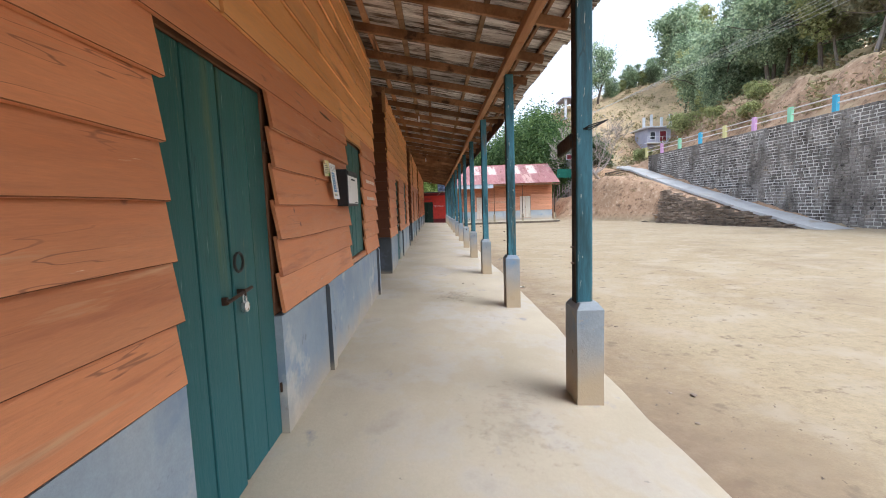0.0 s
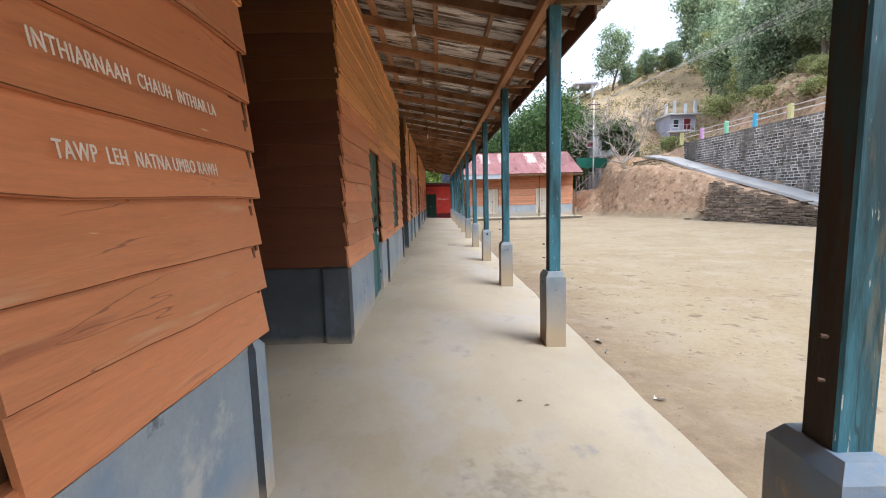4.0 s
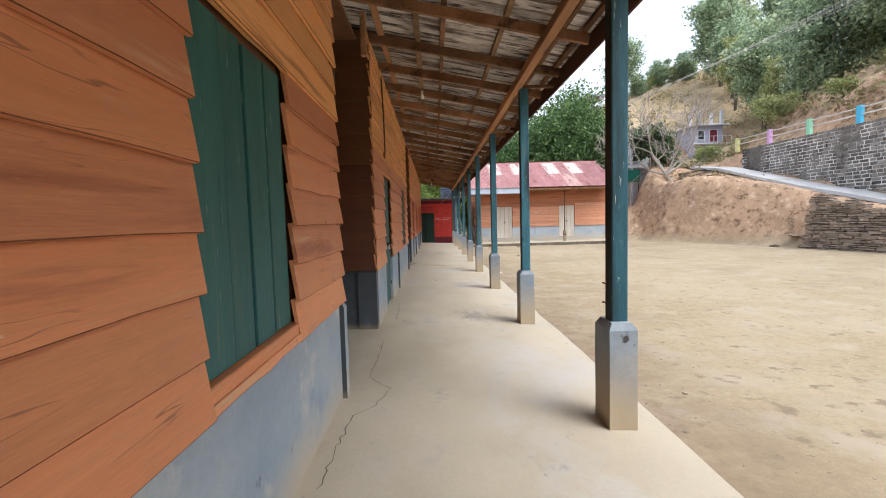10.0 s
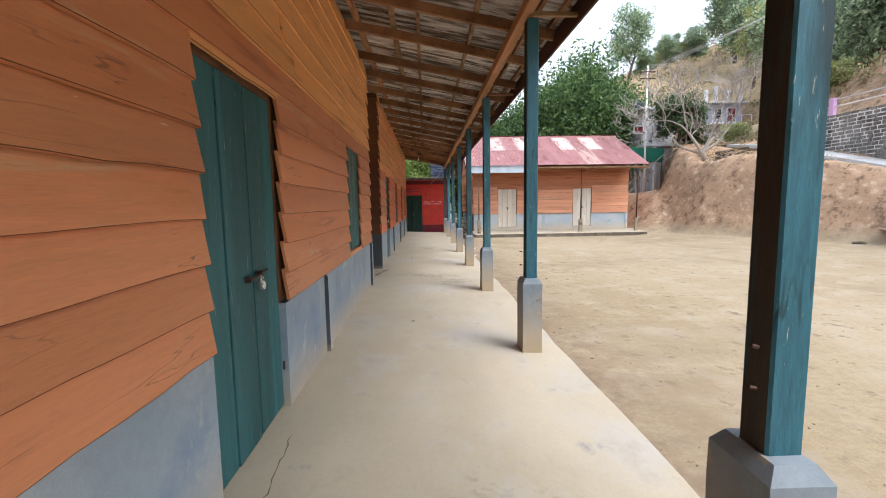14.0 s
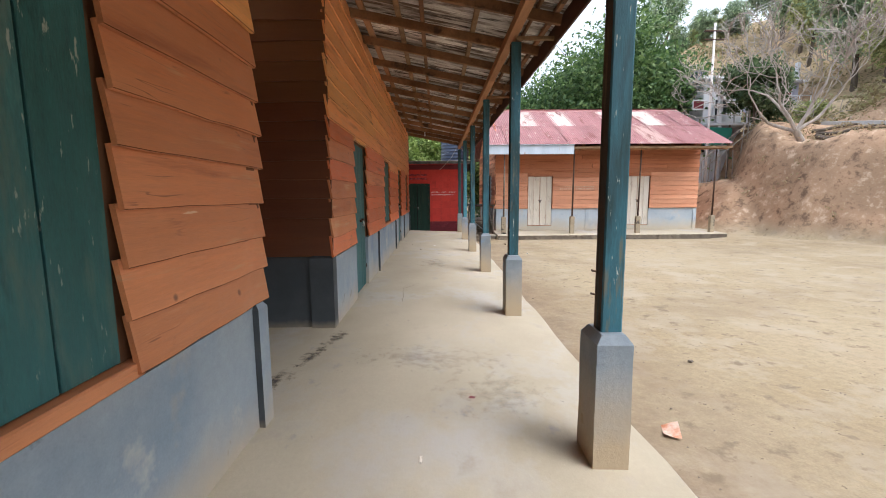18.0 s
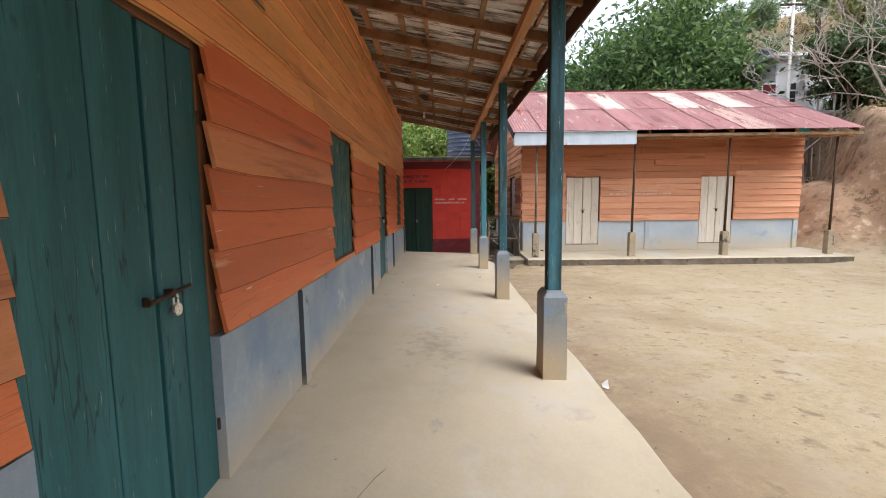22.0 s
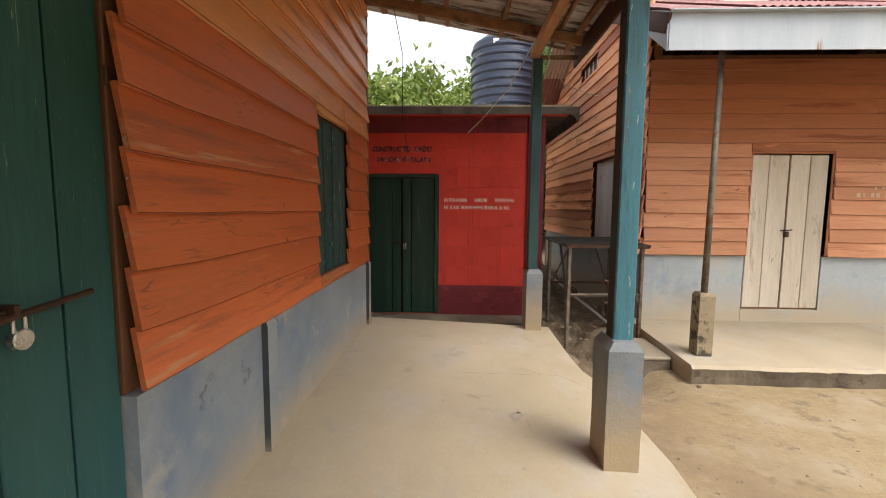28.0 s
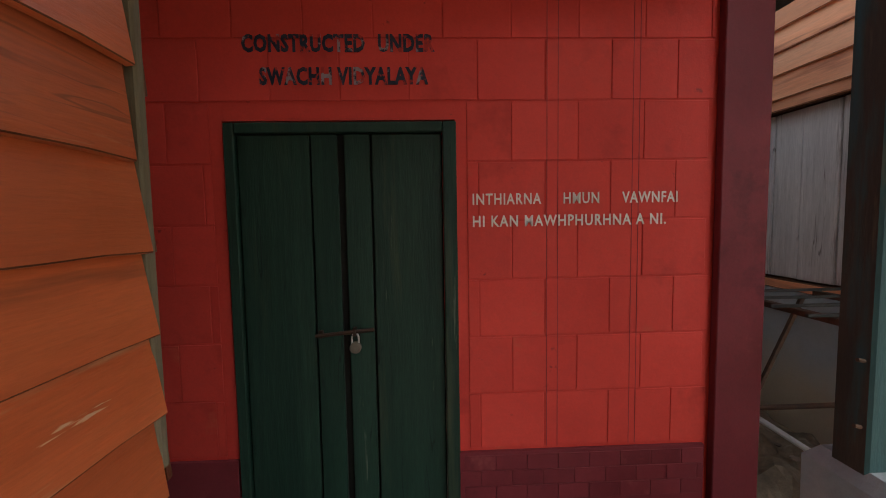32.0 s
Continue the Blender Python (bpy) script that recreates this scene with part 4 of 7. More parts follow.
def door(name, m, ua, ub, z0, z1, v, mat, label, widths=(1, 1, 1, 1), latch_z=1.0, rings=(), hinges=True, seed=0, frame_mat=None, lock=True, lock_mat=None, front=-0.03, low=0.80, seam=None, bar_from=-0.13, lock_at=0.045):
    frame_mat = frame_mat or jamb_wood
    d = tagged(new(name, mesh_of(name, *turned(joined([
        slab_data(ua - 0.04, ua + 0.004, front, v + 0.05, low, z1 + 0.04), slab_data(ub - 0.004, ub + 0.055, front, v + 0.05, low, z1 + 0.04),
        slab_data(ua + 0.006, ub - 0.006, front + 0.002, v + 0.05, z1 - 0.004, z1 + 0.04)]), m), mats=[frame_mat])), label, "door", kind="structure")
    part("backing", turned(slab_data(ua + 0.006, ub - 0.006, v + 0.032, v + 0.06, z0, z1 - 0.006), m), gap_black, d)
    mid = seam or (ua + ub) / 2
    n = len(widths) // 2
    planks(d, "door_plank", m, ua + 0.006, mid - 0.010, z0 + 0.002, z1 - 0.008, v, widths[:n], mat, seed)
    planks(d, "door_plank", m, mid + 0.010, ub - 0.006, z0 + 0.002, z1 - 0.008, v + 0.006, widths[n:], mat, seed + 1)
    bar = joined([tube_data([(mid + bar_from, v - 0.03, latch_z - 0.012), (mid + bar_from + 0.26, v - 0.03, latch_z + 0.012)], 0.009, 8),
                  slab_data(mid + bar_from + 0.01, mid + bar_from + 0.03, v - 0.026, v + 0.002, latch_z - 0.025, latch_z + 0.01, 0.003),
                  slab_data(mid + 0.035, mid + 0.05, v - 0.04, v + 0.002, latch_z - 0.015, latch_z + 0.02, 0.003)])
    part("latch_bar", turned(bar, m), iron, d, "rusty iron sliding latch bar")
    for ru, rz in rings:
        part("ring_handle", turned(ring_data((mid + ru, v - 0.01, rz), 0.045, 0.007), m), iron_dark, d, "black iron ring handle")
    if hinges:
        for hz in (z0 + 0.28, z1 - 0.3):
            part("hinge", turned(slab_data(ub - 0.01, ub + 0.07, v - 0.012, v + 0.001, hz - 0.03, hz + 0.03, 0.003), m), iron, d)
    if lock:
        padlock(m, mid + lock_at, latch_z - 0.02, v, lock_mat or steel, "small steel padlock hanging from a door latch")
    return d


def window(name, m, ua, ub, z0, z1, v, mat, label, widths=(1, 1, 1, 1), seed=0, sill_mat=None, front=-0.06, sill_out=0.06):
    sill_mat = sill_mat or terracotta
    w = tagged(new(name, mesh_of(name, *turned(joined([
        slab_data(ua - 0.03, ua + 0.004, front, 0.034, z0, z1 + 0.04), slab_data(ub - 0.004, ub + 0.04, front, 0.034, z0, z1 + 0.04),
        slab_data(ua + 0.005, ub - 0.005, front + 0.005, 0.03, z1 - 0.004, z1 + 0.04), slab_data(ua + 0.006, ub - 0.006, front + 0.005, 0.03, z0 + 0.004, z0 + 0.008)]), m), mats=[jamb_wood])), label, "window", kind="structure")
    part("backing", turned(slab_data(ua + 0.006, ub - 0.006, v + 0.028, v + 0.045, z0 + 0.01, z1 - 0.006), m), gap_black, w)
    part("window_sill", turned(slab_data(ua - 0.06, ub + 0.06, -sill_out - 0.008, 0.034, z0 - 0.055, z0 + 0.004, 0.006), m), sill_mat, w)
    mid = (ua + ub) / 2
    n = len(widths) // 2
    planks(w, "shutter_plank", m, ua + 0.008, mid - 0.017, z0 + 0.008, z1 - 0.01, v, widths[:n], mat, seed)
    planks(w, "shutter_plank", m, mid + 0.017, ub - 0.008, z0 + 0.008, z1 - 0.01, v + 0.004, widths[n:], mat, seed + 1)
    return w


# ---- the long classroom building ----
# each classroom block: face of the plinth, lip of the boards, start, end
BLOCKS = [(-0.935, 0.07, -6.0, 7.45), (-0.935, 0.07, 9.53, 15.83), (-0.935, 0.07, 17.87, 24.48), (-0.935, 0.07, 26.29, 38.36)]
DOORS = [(2.265, 3.24), (11.08, 11.975), (18.98, 19.97), (27.55, 28.49), (33.78, 34.755)]
WINDOWS = [(5.36, 6.30, 0.795, 2.078, -0.897), (13.855, 14.72, 0.826, 2.10, -0.897), (22.43, 23.38, 0.78, 2.10, -0.893), (30.68, 31.65, 0.778, 2.04, -0.897), (36.62, 37.49, 0.81, 2.035, -0.897)]
DOOR_TOPS = (2.0, 2.015, 2.04, 2.04, 2.045)
PITCHES = (0.212, 0.197, 0.19, 0.1925)
PLINTH, PROUD = 0.72, 0.055
PILASTERS = [[(-2, 0.12), (0.6, 0.12), (4.25, 0.12), (7.35, 0.10)], [(12.60, 0.12), (15.73, 0.10)], [(21.07, 0.12), (24.35, 0.13)], [(29.60, 0.12), (32.82, 0.12), (35.65, 0.12), (38.26, 0.10)]]
LEAF = -0.018
SEAMS = (None, 11.575, 19.56, 28.13, 34.36)
BARS = ((-0.13, 0.045), (-0.08, 0.05), (-0.13, 0.045), (-0.10, 0.06), (0.0, 0.05))
paint = (terracotta, ochre)
# board colours with shade painted in, for cross, return and end walls
cross = (terracotta_shade_x, ochre_shade_x)
DOOR_SPEC = [
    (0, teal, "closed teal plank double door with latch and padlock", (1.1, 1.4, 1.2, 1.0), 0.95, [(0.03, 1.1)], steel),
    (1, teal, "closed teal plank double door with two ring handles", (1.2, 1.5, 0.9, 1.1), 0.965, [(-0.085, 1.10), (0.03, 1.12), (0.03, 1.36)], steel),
    (2, teal_blue, "closed teal plank double door with latch and padlock", (1, 1.2, 1.1, 1), 0.98, [], steel),
    (3, teal_blue, "closed teal plank double door with latch and padlock", (1.3, 1, 1, 1.2), 1.0, [], steel),
    (3, teal, "closed dark teal plank double door with long latch bar", (1, 1.2, 1.1, 1), 1.09, [], steel)]
WIN_WIDTHS = ((1.2, 1, 1.3, 1), (1.2, 1, 1, 1), (1.2, 1.3, 0.8, 0.9), (1, 1, 1, 1), (1, 1.1, 1, 1))
for i, (bx, lip, a, b) in enumerate(BLOCKS):
    fm = pose(bx, 0, 0, 0, 0, 90)
    cut = [(p, q, 0.0, h) for (p, q), h in zip(DOORS, DOOR_TOPS) if a < p < b] + [w[:4] for w in WINDOWS if a < w[0] < b]
    bare = [(p - 0.008, q + 0.008, 0.0, h + 0.012) for (p, q), h in zip(DOORS, DOOR_TOPS) if a < p < b] + [(w[0] - 0.006, w[1] + 0.008, w[2] - 0.05, w[3] + 0.01) for w in WINDOWS if a < w[0] < b]
    w0 = a - 0.05 if i else a
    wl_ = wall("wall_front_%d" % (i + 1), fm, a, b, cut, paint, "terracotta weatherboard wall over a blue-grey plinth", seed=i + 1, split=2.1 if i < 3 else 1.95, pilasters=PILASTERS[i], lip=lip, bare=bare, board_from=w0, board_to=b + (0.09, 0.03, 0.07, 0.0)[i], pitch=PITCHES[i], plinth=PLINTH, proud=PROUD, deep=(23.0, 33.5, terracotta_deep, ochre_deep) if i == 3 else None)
    for k, ((p, q), sp) in enumerate(zip(DOORS, DOOR_SPEC)):
        if sp[0] == i:
            door("door_%d" % (k + 1), fm, p, q, 0.01, DOOR_TOPS[k], LEAF, sp[1], sp[2], sp[3], sp[4], sp[5], seed=k, lock_mat=sp[6], front=-0.020, seam=SEAMS[k], bar_from=BARS[k][0], lock_at=BARS[k][1])
    for k, w in enumerate(WINDOWS):
        if a < w[0] < b:
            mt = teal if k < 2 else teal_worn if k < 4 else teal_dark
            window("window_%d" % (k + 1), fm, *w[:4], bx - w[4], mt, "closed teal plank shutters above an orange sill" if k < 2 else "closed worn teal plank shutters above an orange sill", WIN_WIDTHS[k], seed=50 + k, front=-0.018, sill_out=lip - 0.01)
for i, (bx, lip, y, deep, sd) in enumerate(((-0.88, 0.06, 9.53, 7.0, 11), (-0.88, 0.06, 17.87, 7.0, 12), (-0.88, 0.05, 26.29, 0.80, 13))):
    wall("wall_cross_%d" % (i + 1), Matrix.Translation((0, y, 0)), -0.89 - deep, bx, [], cross, "shaded weatherboard cross wall beside the verandah", seed=sd, pilasters=[(bx - 0.235, 0.235)], lip=0.045, board_to=bx + 0.012, plinth_mat=shaded_plinth)
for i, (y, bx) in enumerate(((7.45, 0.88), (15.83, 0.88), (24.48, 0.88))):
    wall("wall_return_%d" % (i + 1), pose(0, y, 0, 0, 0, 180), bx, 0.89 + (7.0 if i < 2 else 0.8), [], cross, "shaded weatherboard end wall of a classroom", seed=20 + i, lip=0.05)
RECESS = pose(-1.66, 0, 0, 0, 0, 90)
wall("wall_recess", RECESS, 24.48, 26.29, [(24.86, 25.84, 0.0, 2.03)], paint, "terracotta weatherboard wall at the back of a recess", seed=31, lip=0.06)
door("door_6", RECESS, 24.88, 25.82, 0.01, 2.03, 0.03, deep_green, "closed dark green plank door in a recess", (1, 1, 1, 1), 1.0, [], seed=6, lock=False)
for i, (a, b) in enumerate(((7.45, 9.53), (15.83, 17.87))):
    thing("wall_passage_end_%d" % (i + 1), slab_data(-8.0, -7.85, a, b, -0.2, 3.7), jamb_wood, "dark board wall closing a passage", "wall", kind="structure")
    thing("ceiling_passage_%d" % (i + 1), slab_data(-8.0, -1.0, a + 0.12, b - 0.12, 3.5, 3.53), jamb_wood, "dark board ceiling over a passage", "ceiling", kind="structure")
thing("wall_back", slab_data(-9.1, -9.0, -6.1, 38.4, -0.3, 5.2), jamb_wood, "plain dark back wall of the classrooms", "wall", kind="structure")
thing("wall_south", slab_data(-9.0, -0.9, -6.2, -6.1, -0.3, 3.7), jamb_wood, "plain dark end wall of the classrooms", "wall", kind="structure")
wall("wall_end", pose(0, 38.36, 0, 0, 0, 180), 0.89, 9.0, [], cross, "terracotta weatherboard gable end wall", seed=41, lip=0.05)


thing("corner_board", slab_data(-0.96, -0.866, 38.362, 38.395, 0.79, 3.5, 0.006), mossy_wood, "greenish grey board closing the wall corner", "trim", kind="structure")


# ---- verandah roof ----
def roof_under(x):
    return 3.15 - 0.2 * (x - 1.04)


roof = tagged(new("verandah_roof", None), "low lean-to roof of stained tin on brown rafters", "roof", kind="structure")
slope = math.degrees(math.atan(0.2))
rr = random.Random(9)
Y_END = 38.75


def tin_mesh(name, width, length, mat, pitch=0.076, amp=0.009, per=6):
    n = round(width / pitch) * per
    v = []
    for j in range(2):
        for i in range(n + 1):
            v.append((i * width / n, j * length, amp * math.cos(2 * math.pi * i / per)))
    f = [(i, i + 1, n + 2 + i, n + 1 + i) for i in range(n)]
    return mesh_of(name, v, f, [mat], smooth=True)


sheet_me = tin_mesh("roof_sheet", 0.836, 2.95, old_tin)
y = -6.0
k = 0
while y < Y_END - 0.1:
    e = 1.66 + rr.uniform(-0.03, 0.03)
    z = roof_under(e) + 0.16 + (0.006 if k % 2 else 0)
    piece("roof_sheet", sheet_me, roof, Matrix.Translation((e, y, z)) @ pose(0, 0, 0, 0, slope, 0) @ Matrix(((0, -1, 0, 0), (1, 0, 0, 0), (0, 0, 1, 0), (0, 0, 0, 1))))
    y += 0.80
    k += 1
raf_me = mesh_of("rafter", *slab_data(-2.55, 0.42, -0.025, 0.025, 0, 0.105, 0.004), mats=[rafter_wood])
y = -5.3
while y < 38.5:
    piece("rafter", raf_me, roof, Matrix.Translation((1.04, y + rr.uniform(-0.05, 0.05), roof_under(1.04) + rr.uniform(-0.008, 0.008))) @ pose(0, 0, 0, 0, slope, rr.uniform(-0.8, 0.8)))
    y += 0.967
for x, w, mt in ((-0.72, 0.07, beam_wood), (-0.28, 0.075, pale_wood), (0.02, 0.05, rafter_wood), (0.64, 0.05, pale_wood), (1.22, 0.04, rafter_wood), (1.42, 0.05, rafter_wood)):
    y = -6.0
    while y < 38.6:
        e = min(y + 4.0, 38.68)
        zz = roof_under(x) + 0.105
        part("purlin", slab_data(x - w / 2 + rr.uniform(-0.01, 0.01), x + w / 2, y, e, zz, zz + 0.045, 0.004), mt, roof)
        y = e + 0.002
y = -6.0
while y < 38.6:
    e = min(y + 2.9 * (2 if y < 30 else 1), 38.66)
    part("post_beam", slab_data(0.985, 1.085, y, e, 3.075, 3.175, 0.006), beam_wood, roof, "long brown beam along the post tops")
    y = e + 0.003
y = 9.75
while y < 38.6:
    e = min(y + 4.35, 38.72)
    part("fascia_board", slab_data(1.50, 1.525, y, e, 3.0 + rr.uniform(-0.012, 0.012), 3.205, 0.004), fascia_wood, roof, "dark brown eaves board")
    y = e + 0.003
for ky in range(1, 14):
    yy = 3.7 + 2.9 * (ky - 1) + 0.1
    part("strut", slab_data(1.08, 1.52, yy - 0.02, yy + 0.02, 3.06, 3.10, 0.004), pale_wood if ky % 2 else rafter_wood, roof)
thing("roof_main", ([(-1.3, -6.2, 3.86), (-1.3, 38.8, 3.86), (-9.3, 38.8, 5.4), (-9.3, -6.2, 5.4), (-1.3, -6.2, 3.90), (-1.3, 38.8, 3.90), (-9.3, 38.8, 5.44), (-9.3, -6.2, 5.44)],
                    [(0, 1, 2, 3), (7, 6, 5, 4), (0, 4, 5, 1), (1, 5, 6, 2), (2, 6, 7, 3), (3, 7, 4, 0)]), rust_tin, "rusty tin roof above the classrooms", "roof", kind="structure")


# ---- verandah posts ----
def post(chip=0, mat=None):
    p = thing("verandah_post", None, None, "teal timber post on a chamfered grey cement pedestal", "post", "verandah posts")
    h, a = 0.72, 0.0925
    v, f = [], []
    r = random.Random(chip)
    for zz, s in ((-0.06, a), (0.02, a), (0.25, a), (h - 0.16, a), (h - 0.045, a), (h, a - 0.03)):
        for sx, sy in ((-1, -1), (1, -1), (1, 1), (-1, 1)):
            v.append((sx * s + r.uniform(-0.003, 0.003), sy * (s + 0.037) + r.uniform(-0.003, 0.003), zz))
    for k in range(5):
        for i in range(4):
            q, w = k * 4 + i, k * 4 + (i + 1) % 4
            f.append((q, w, w + 4, q + 4))
    f.append((20, 21, 22, 23))
    part("pedestal", (v, f), pedestal_paint, p)
    d = slab_data(-0.056, 0.056, -0.056, 0.056, h - 0.02, 3.12, 0.008)
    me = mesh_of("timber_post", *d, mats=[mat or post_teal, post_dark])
    # the side towards the classrooms is dark brown instead of teal
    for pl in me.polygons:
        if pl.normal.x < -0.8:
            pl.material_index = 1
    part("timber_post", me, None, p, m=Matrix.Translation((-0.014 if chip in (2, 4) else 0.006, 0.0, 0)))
    for zz in (0.85 + 0.07 * (chip % 4), 0.98 + 0.06 * (chip % 3)):
        part("nail", tube_data([(-0.085, -0.045, zz), (-0.108, -0.048, zz + 0.006)], 0.006, 6), iron, p)
    return p


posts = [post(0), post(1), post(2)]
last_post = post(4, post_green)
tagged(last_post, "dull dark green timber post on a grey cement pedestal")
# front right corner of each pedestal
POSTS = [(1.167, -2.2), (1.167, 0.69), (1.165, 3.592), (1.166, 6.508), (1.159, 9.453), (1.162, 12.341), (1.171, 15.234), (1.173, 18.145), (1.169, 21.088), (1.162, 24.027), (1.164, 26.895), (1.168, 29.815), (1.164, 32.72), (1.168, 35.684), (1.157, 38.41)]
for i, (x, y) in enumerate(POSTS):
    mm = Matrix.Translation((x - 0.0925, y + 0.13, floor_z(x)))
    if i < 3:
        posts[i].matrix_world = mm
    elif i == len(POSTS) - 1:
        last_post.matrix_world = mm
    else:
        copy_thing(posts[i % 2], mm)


# ---- red wash house at the end of the verandah ----
block = thing("wash_house", None, None, "bright red cement wash house with maroon bands and flat roof", "building")
RY, RZ = 39.30, -0.15
RD = (-1.112, -0.102, -0.115, 1.808)
part("front_wall", core_data(-2.4, 1.30, RZ - 0.3, 2.56, RY, RY + 0.16, [(RD[0], RD[1], -0.145, RD[3])]), wall_red, block, "red painted front wall")
# unseen face; its pale colour is made up to bounce light into the gap
part("side_wall", slab_data(1.12, 1.30, RY + 0.16, 43.5, RZ - 0.3, 2.56), house_white, block, "unseen side wall made pale to brighten the gap")
part("back_wall", slab_data(-2.4, 1.12, 43.4, 43.5, RZ - 0.3, 2.56), wall_red, block)
part("top_band", slab_data(-2.4, 1.085, RY - 0.012, RY, 2.35, 2.55, 0.003), maroon, block, "dark maroon band under the roof")
for a_, b_ in ((-2.4, RD[0]), (RD[1], 1.06)):
    part("base_band", slab_data(a_, b_, RY - 0.02, RY, RZ - 0.1, 0.287, 0.001), maroon, block, "maroon skirting band")
part("corner_pillar", slab_data(1.085, 1.305, RY - 0.05, RY, RZ - 0.3, 2.56, 0.004), maroon, block, "smooth maroon corner pillar")
slab_v, slab_f = [], []
prof = [(-2.6, 2.565), (1.60, 2.565), (1.66, 2.53), (1.69, 2.47), (1.715, 2.48), (1.715, 2.64), (1.69, 2.66), (-2.6, 2.67)]
for yy in (39.17, 43.7):
    slab_v += [(px, yy, pz) for px, pz in prof]
npf = len(prof)
slab_f = [(i, (i + 1) % npf, npf + (i + 1) % npf, npf + i) for i in range(npf)] + [tuple(reversed(range(npf))), tuple(range(npf, 2 * npf))]
part("roof_slab", (slab_v, [tuple(reversed(q)) for q in slab_f]), cement_dark, block, "thin black-stained concrete roof slab")
part("soffit", slab_data(-2.4, 1.58, 39.175, RY - 0.014, 2.558, 2.5645, 0.001), wall_red, block, "red painted soffit")
part("slab_topping", slab_data(-2.6, 1.6, 39.2, 43.6, 2.66, 2.69), cement, block)
r = random.Random(12)
zrow, k = 0.30, 0
while zrow < 2.32:
    hgt = min(0.262, 2.335 - zrow)
    u = -1.5 - (0.15 if k % 2 else 0)
    while u < 1.07:
        e = min(u + 0.30, 1.075)
        segs = [(u, e)]
        if zrow < RD[3] + 0.02:
            segs = [(p, q) for a, b in segs for p, q in ((a, min(b, RD[0] - 0.05)), (max(a, RD[1] + 0.05), b)) if q - p > 0.03]
        for p, q in segs:
            part("wall_block", slab_data(p + 0.003, q - 0.003, RY - 0.004 - r.uniform(0, 0.0015), RY + 0.003, zrow + 0.003, zrow + hgt - 0.003, 0.0015), wall_red, block)
        u += 0.30
    zrow += 0.265
    k += 1
small = []
for row in range(3):
    u = -0.08 - (0.07 if row % 2 else 0)
    while u < 1.04:
        a, b = max(u, -0.1), min(u + 0.145, 1.055)
        if b - a > 0.02:
            small.append(slab_data(a + 0.002, b - 0.002, RY - 0.0235, RY - 0.018, 0.05 + 0.075 * row, 0.121 + 0.075 * row, 0.001))
        u += 0.147
for s_ in small:
    part("skirting_tile", s_, maroon, block)
for s_ in (0.31, 0.36, 0.70, 0.73):
    part("painted_line", slab_data(s_ - 0.0012, s_ + 0.0012, RY - 0.0062, RY - 0.0035, 0.30, 2.33, 0.0005), maroon, block)
door("door_7", Matrix.Translation((0, RY, 0)), RD[0] + 0.05, RD[1] - 0.05, RD[2], RD[3] - 0.05, 0.0, deep_green, "closed dark green plank double door with frame", (1.3, 0.5, 0.5, 1.3), 0.87, [], hinges=False, seed=7, lock_mat=worn_iron, frame_mat=deep_green, front=-0.022, low=-0.115)


def on_wall(x, z):
    return Matrix.Translation((x, RY - 0.0065, z)) @ pose(0, 0, 0, 90, 0, 0)


for x, z, w in ((-0.029, 1.432, "INTHIARNA"), (0.383, 1.432, "HMUN"), (0.656, 1.432, "VAWNFAI"), (-0.029, 1.333, "HI KAN MAWHPHURHNA A NI.")):
    letters(w, 0.070, letter_white, on_wall(x, z), block, "lettering", 1.16, 0.80 if len(w) > 12 else 0.745, 0.0012)
for x, z, w in ((-1.01, 2.10, "CONSTRUCTED"), (-0.43, 2.10, "UNDER"), (-0.94, 1.962, "SWACHH VIDYALAYA")):
    letters(w, 0.098, letter_blue, on_wall(x, z), block, "lettering", 1.08, 0.70, 0.004)
thing("drain_ledge", slab_data(-2.4, 1.3, 38.87, RY, -0.7, -0.12, 0.015), grimy_cement, "low dusty cement ledge before the wash house", "ledge", kind="structure")
thing("drain_channel", slab_data(-2.4, 1.3, END_Y + 0.02, 38.866, -0.7, -0.24, 0.01), grimy_cement, "shallow dirty cement drain before the wash house", "drain", kind="structure")
thing("drain_cover", slab_data(-0.96, 0.10, END_Y + 0.03, 38.86, -0.238, -0.15, 0.02), grimy_cement, "thin cement slab laid over a drain", "drain cover")


# ---- water tank ----
tank = thing("water_tank", None, None, "ribbed dark navy plastic water tank on a flat roof", "water tank")
prof = [(0.0, 2.70), (0.60, 2.70), (0.62, 2.74)]
z = 2.80
while z < 4.35:
    prof += [(0.625, z), (0.645, z + 0.02), (0.645, z + 0.05), (0.625, z + 0.07), (0.62, z + 0.13)]
    z += 0.145
prof += [(0.60, z + 0.03), (0.45, z + 0.14), (0.25, z + 0.2), (0.25, z + 0.26), (0.0, z + 0.28)]
part("tank_body", lathe_data(prof, 48, 1.02, 42.0), tank_blue, tank)
part("tank_label", slab_data(0.75, 0.92, 41.40, 41.415, 4.28, 4.36), paper, tank)
part("outlet_pipe", tube_data([(0.5, 41.3, 2.74), (0.95, 41.25, 2.74), (1.35, 41.2, 2.83), (1.75, 41.3, 2.86)], 0.025, 8), pvc, tank, "pale plastic outlet pipe", smooth=True)


# ---- second classroom across the yard ----
hall = thing("classroom_building", None, None, "faded salmon weatherboard classroom with rusty red tin roof", "building")
BX0, BX1, BY = 2.52, 10.47, 38.93
BM = Matrix.Translation((0, BY, 0))
BDOORS = [(3.76, 4.71, 0.10, 2.04), (7.61, 8.56, 0.10, 2.03)]
part("front_wall", turned(core_data(BX0, BX1, 0.78, 3.2, -0.03, 0.1, BDOORS), BM), jamb_wood, hall)
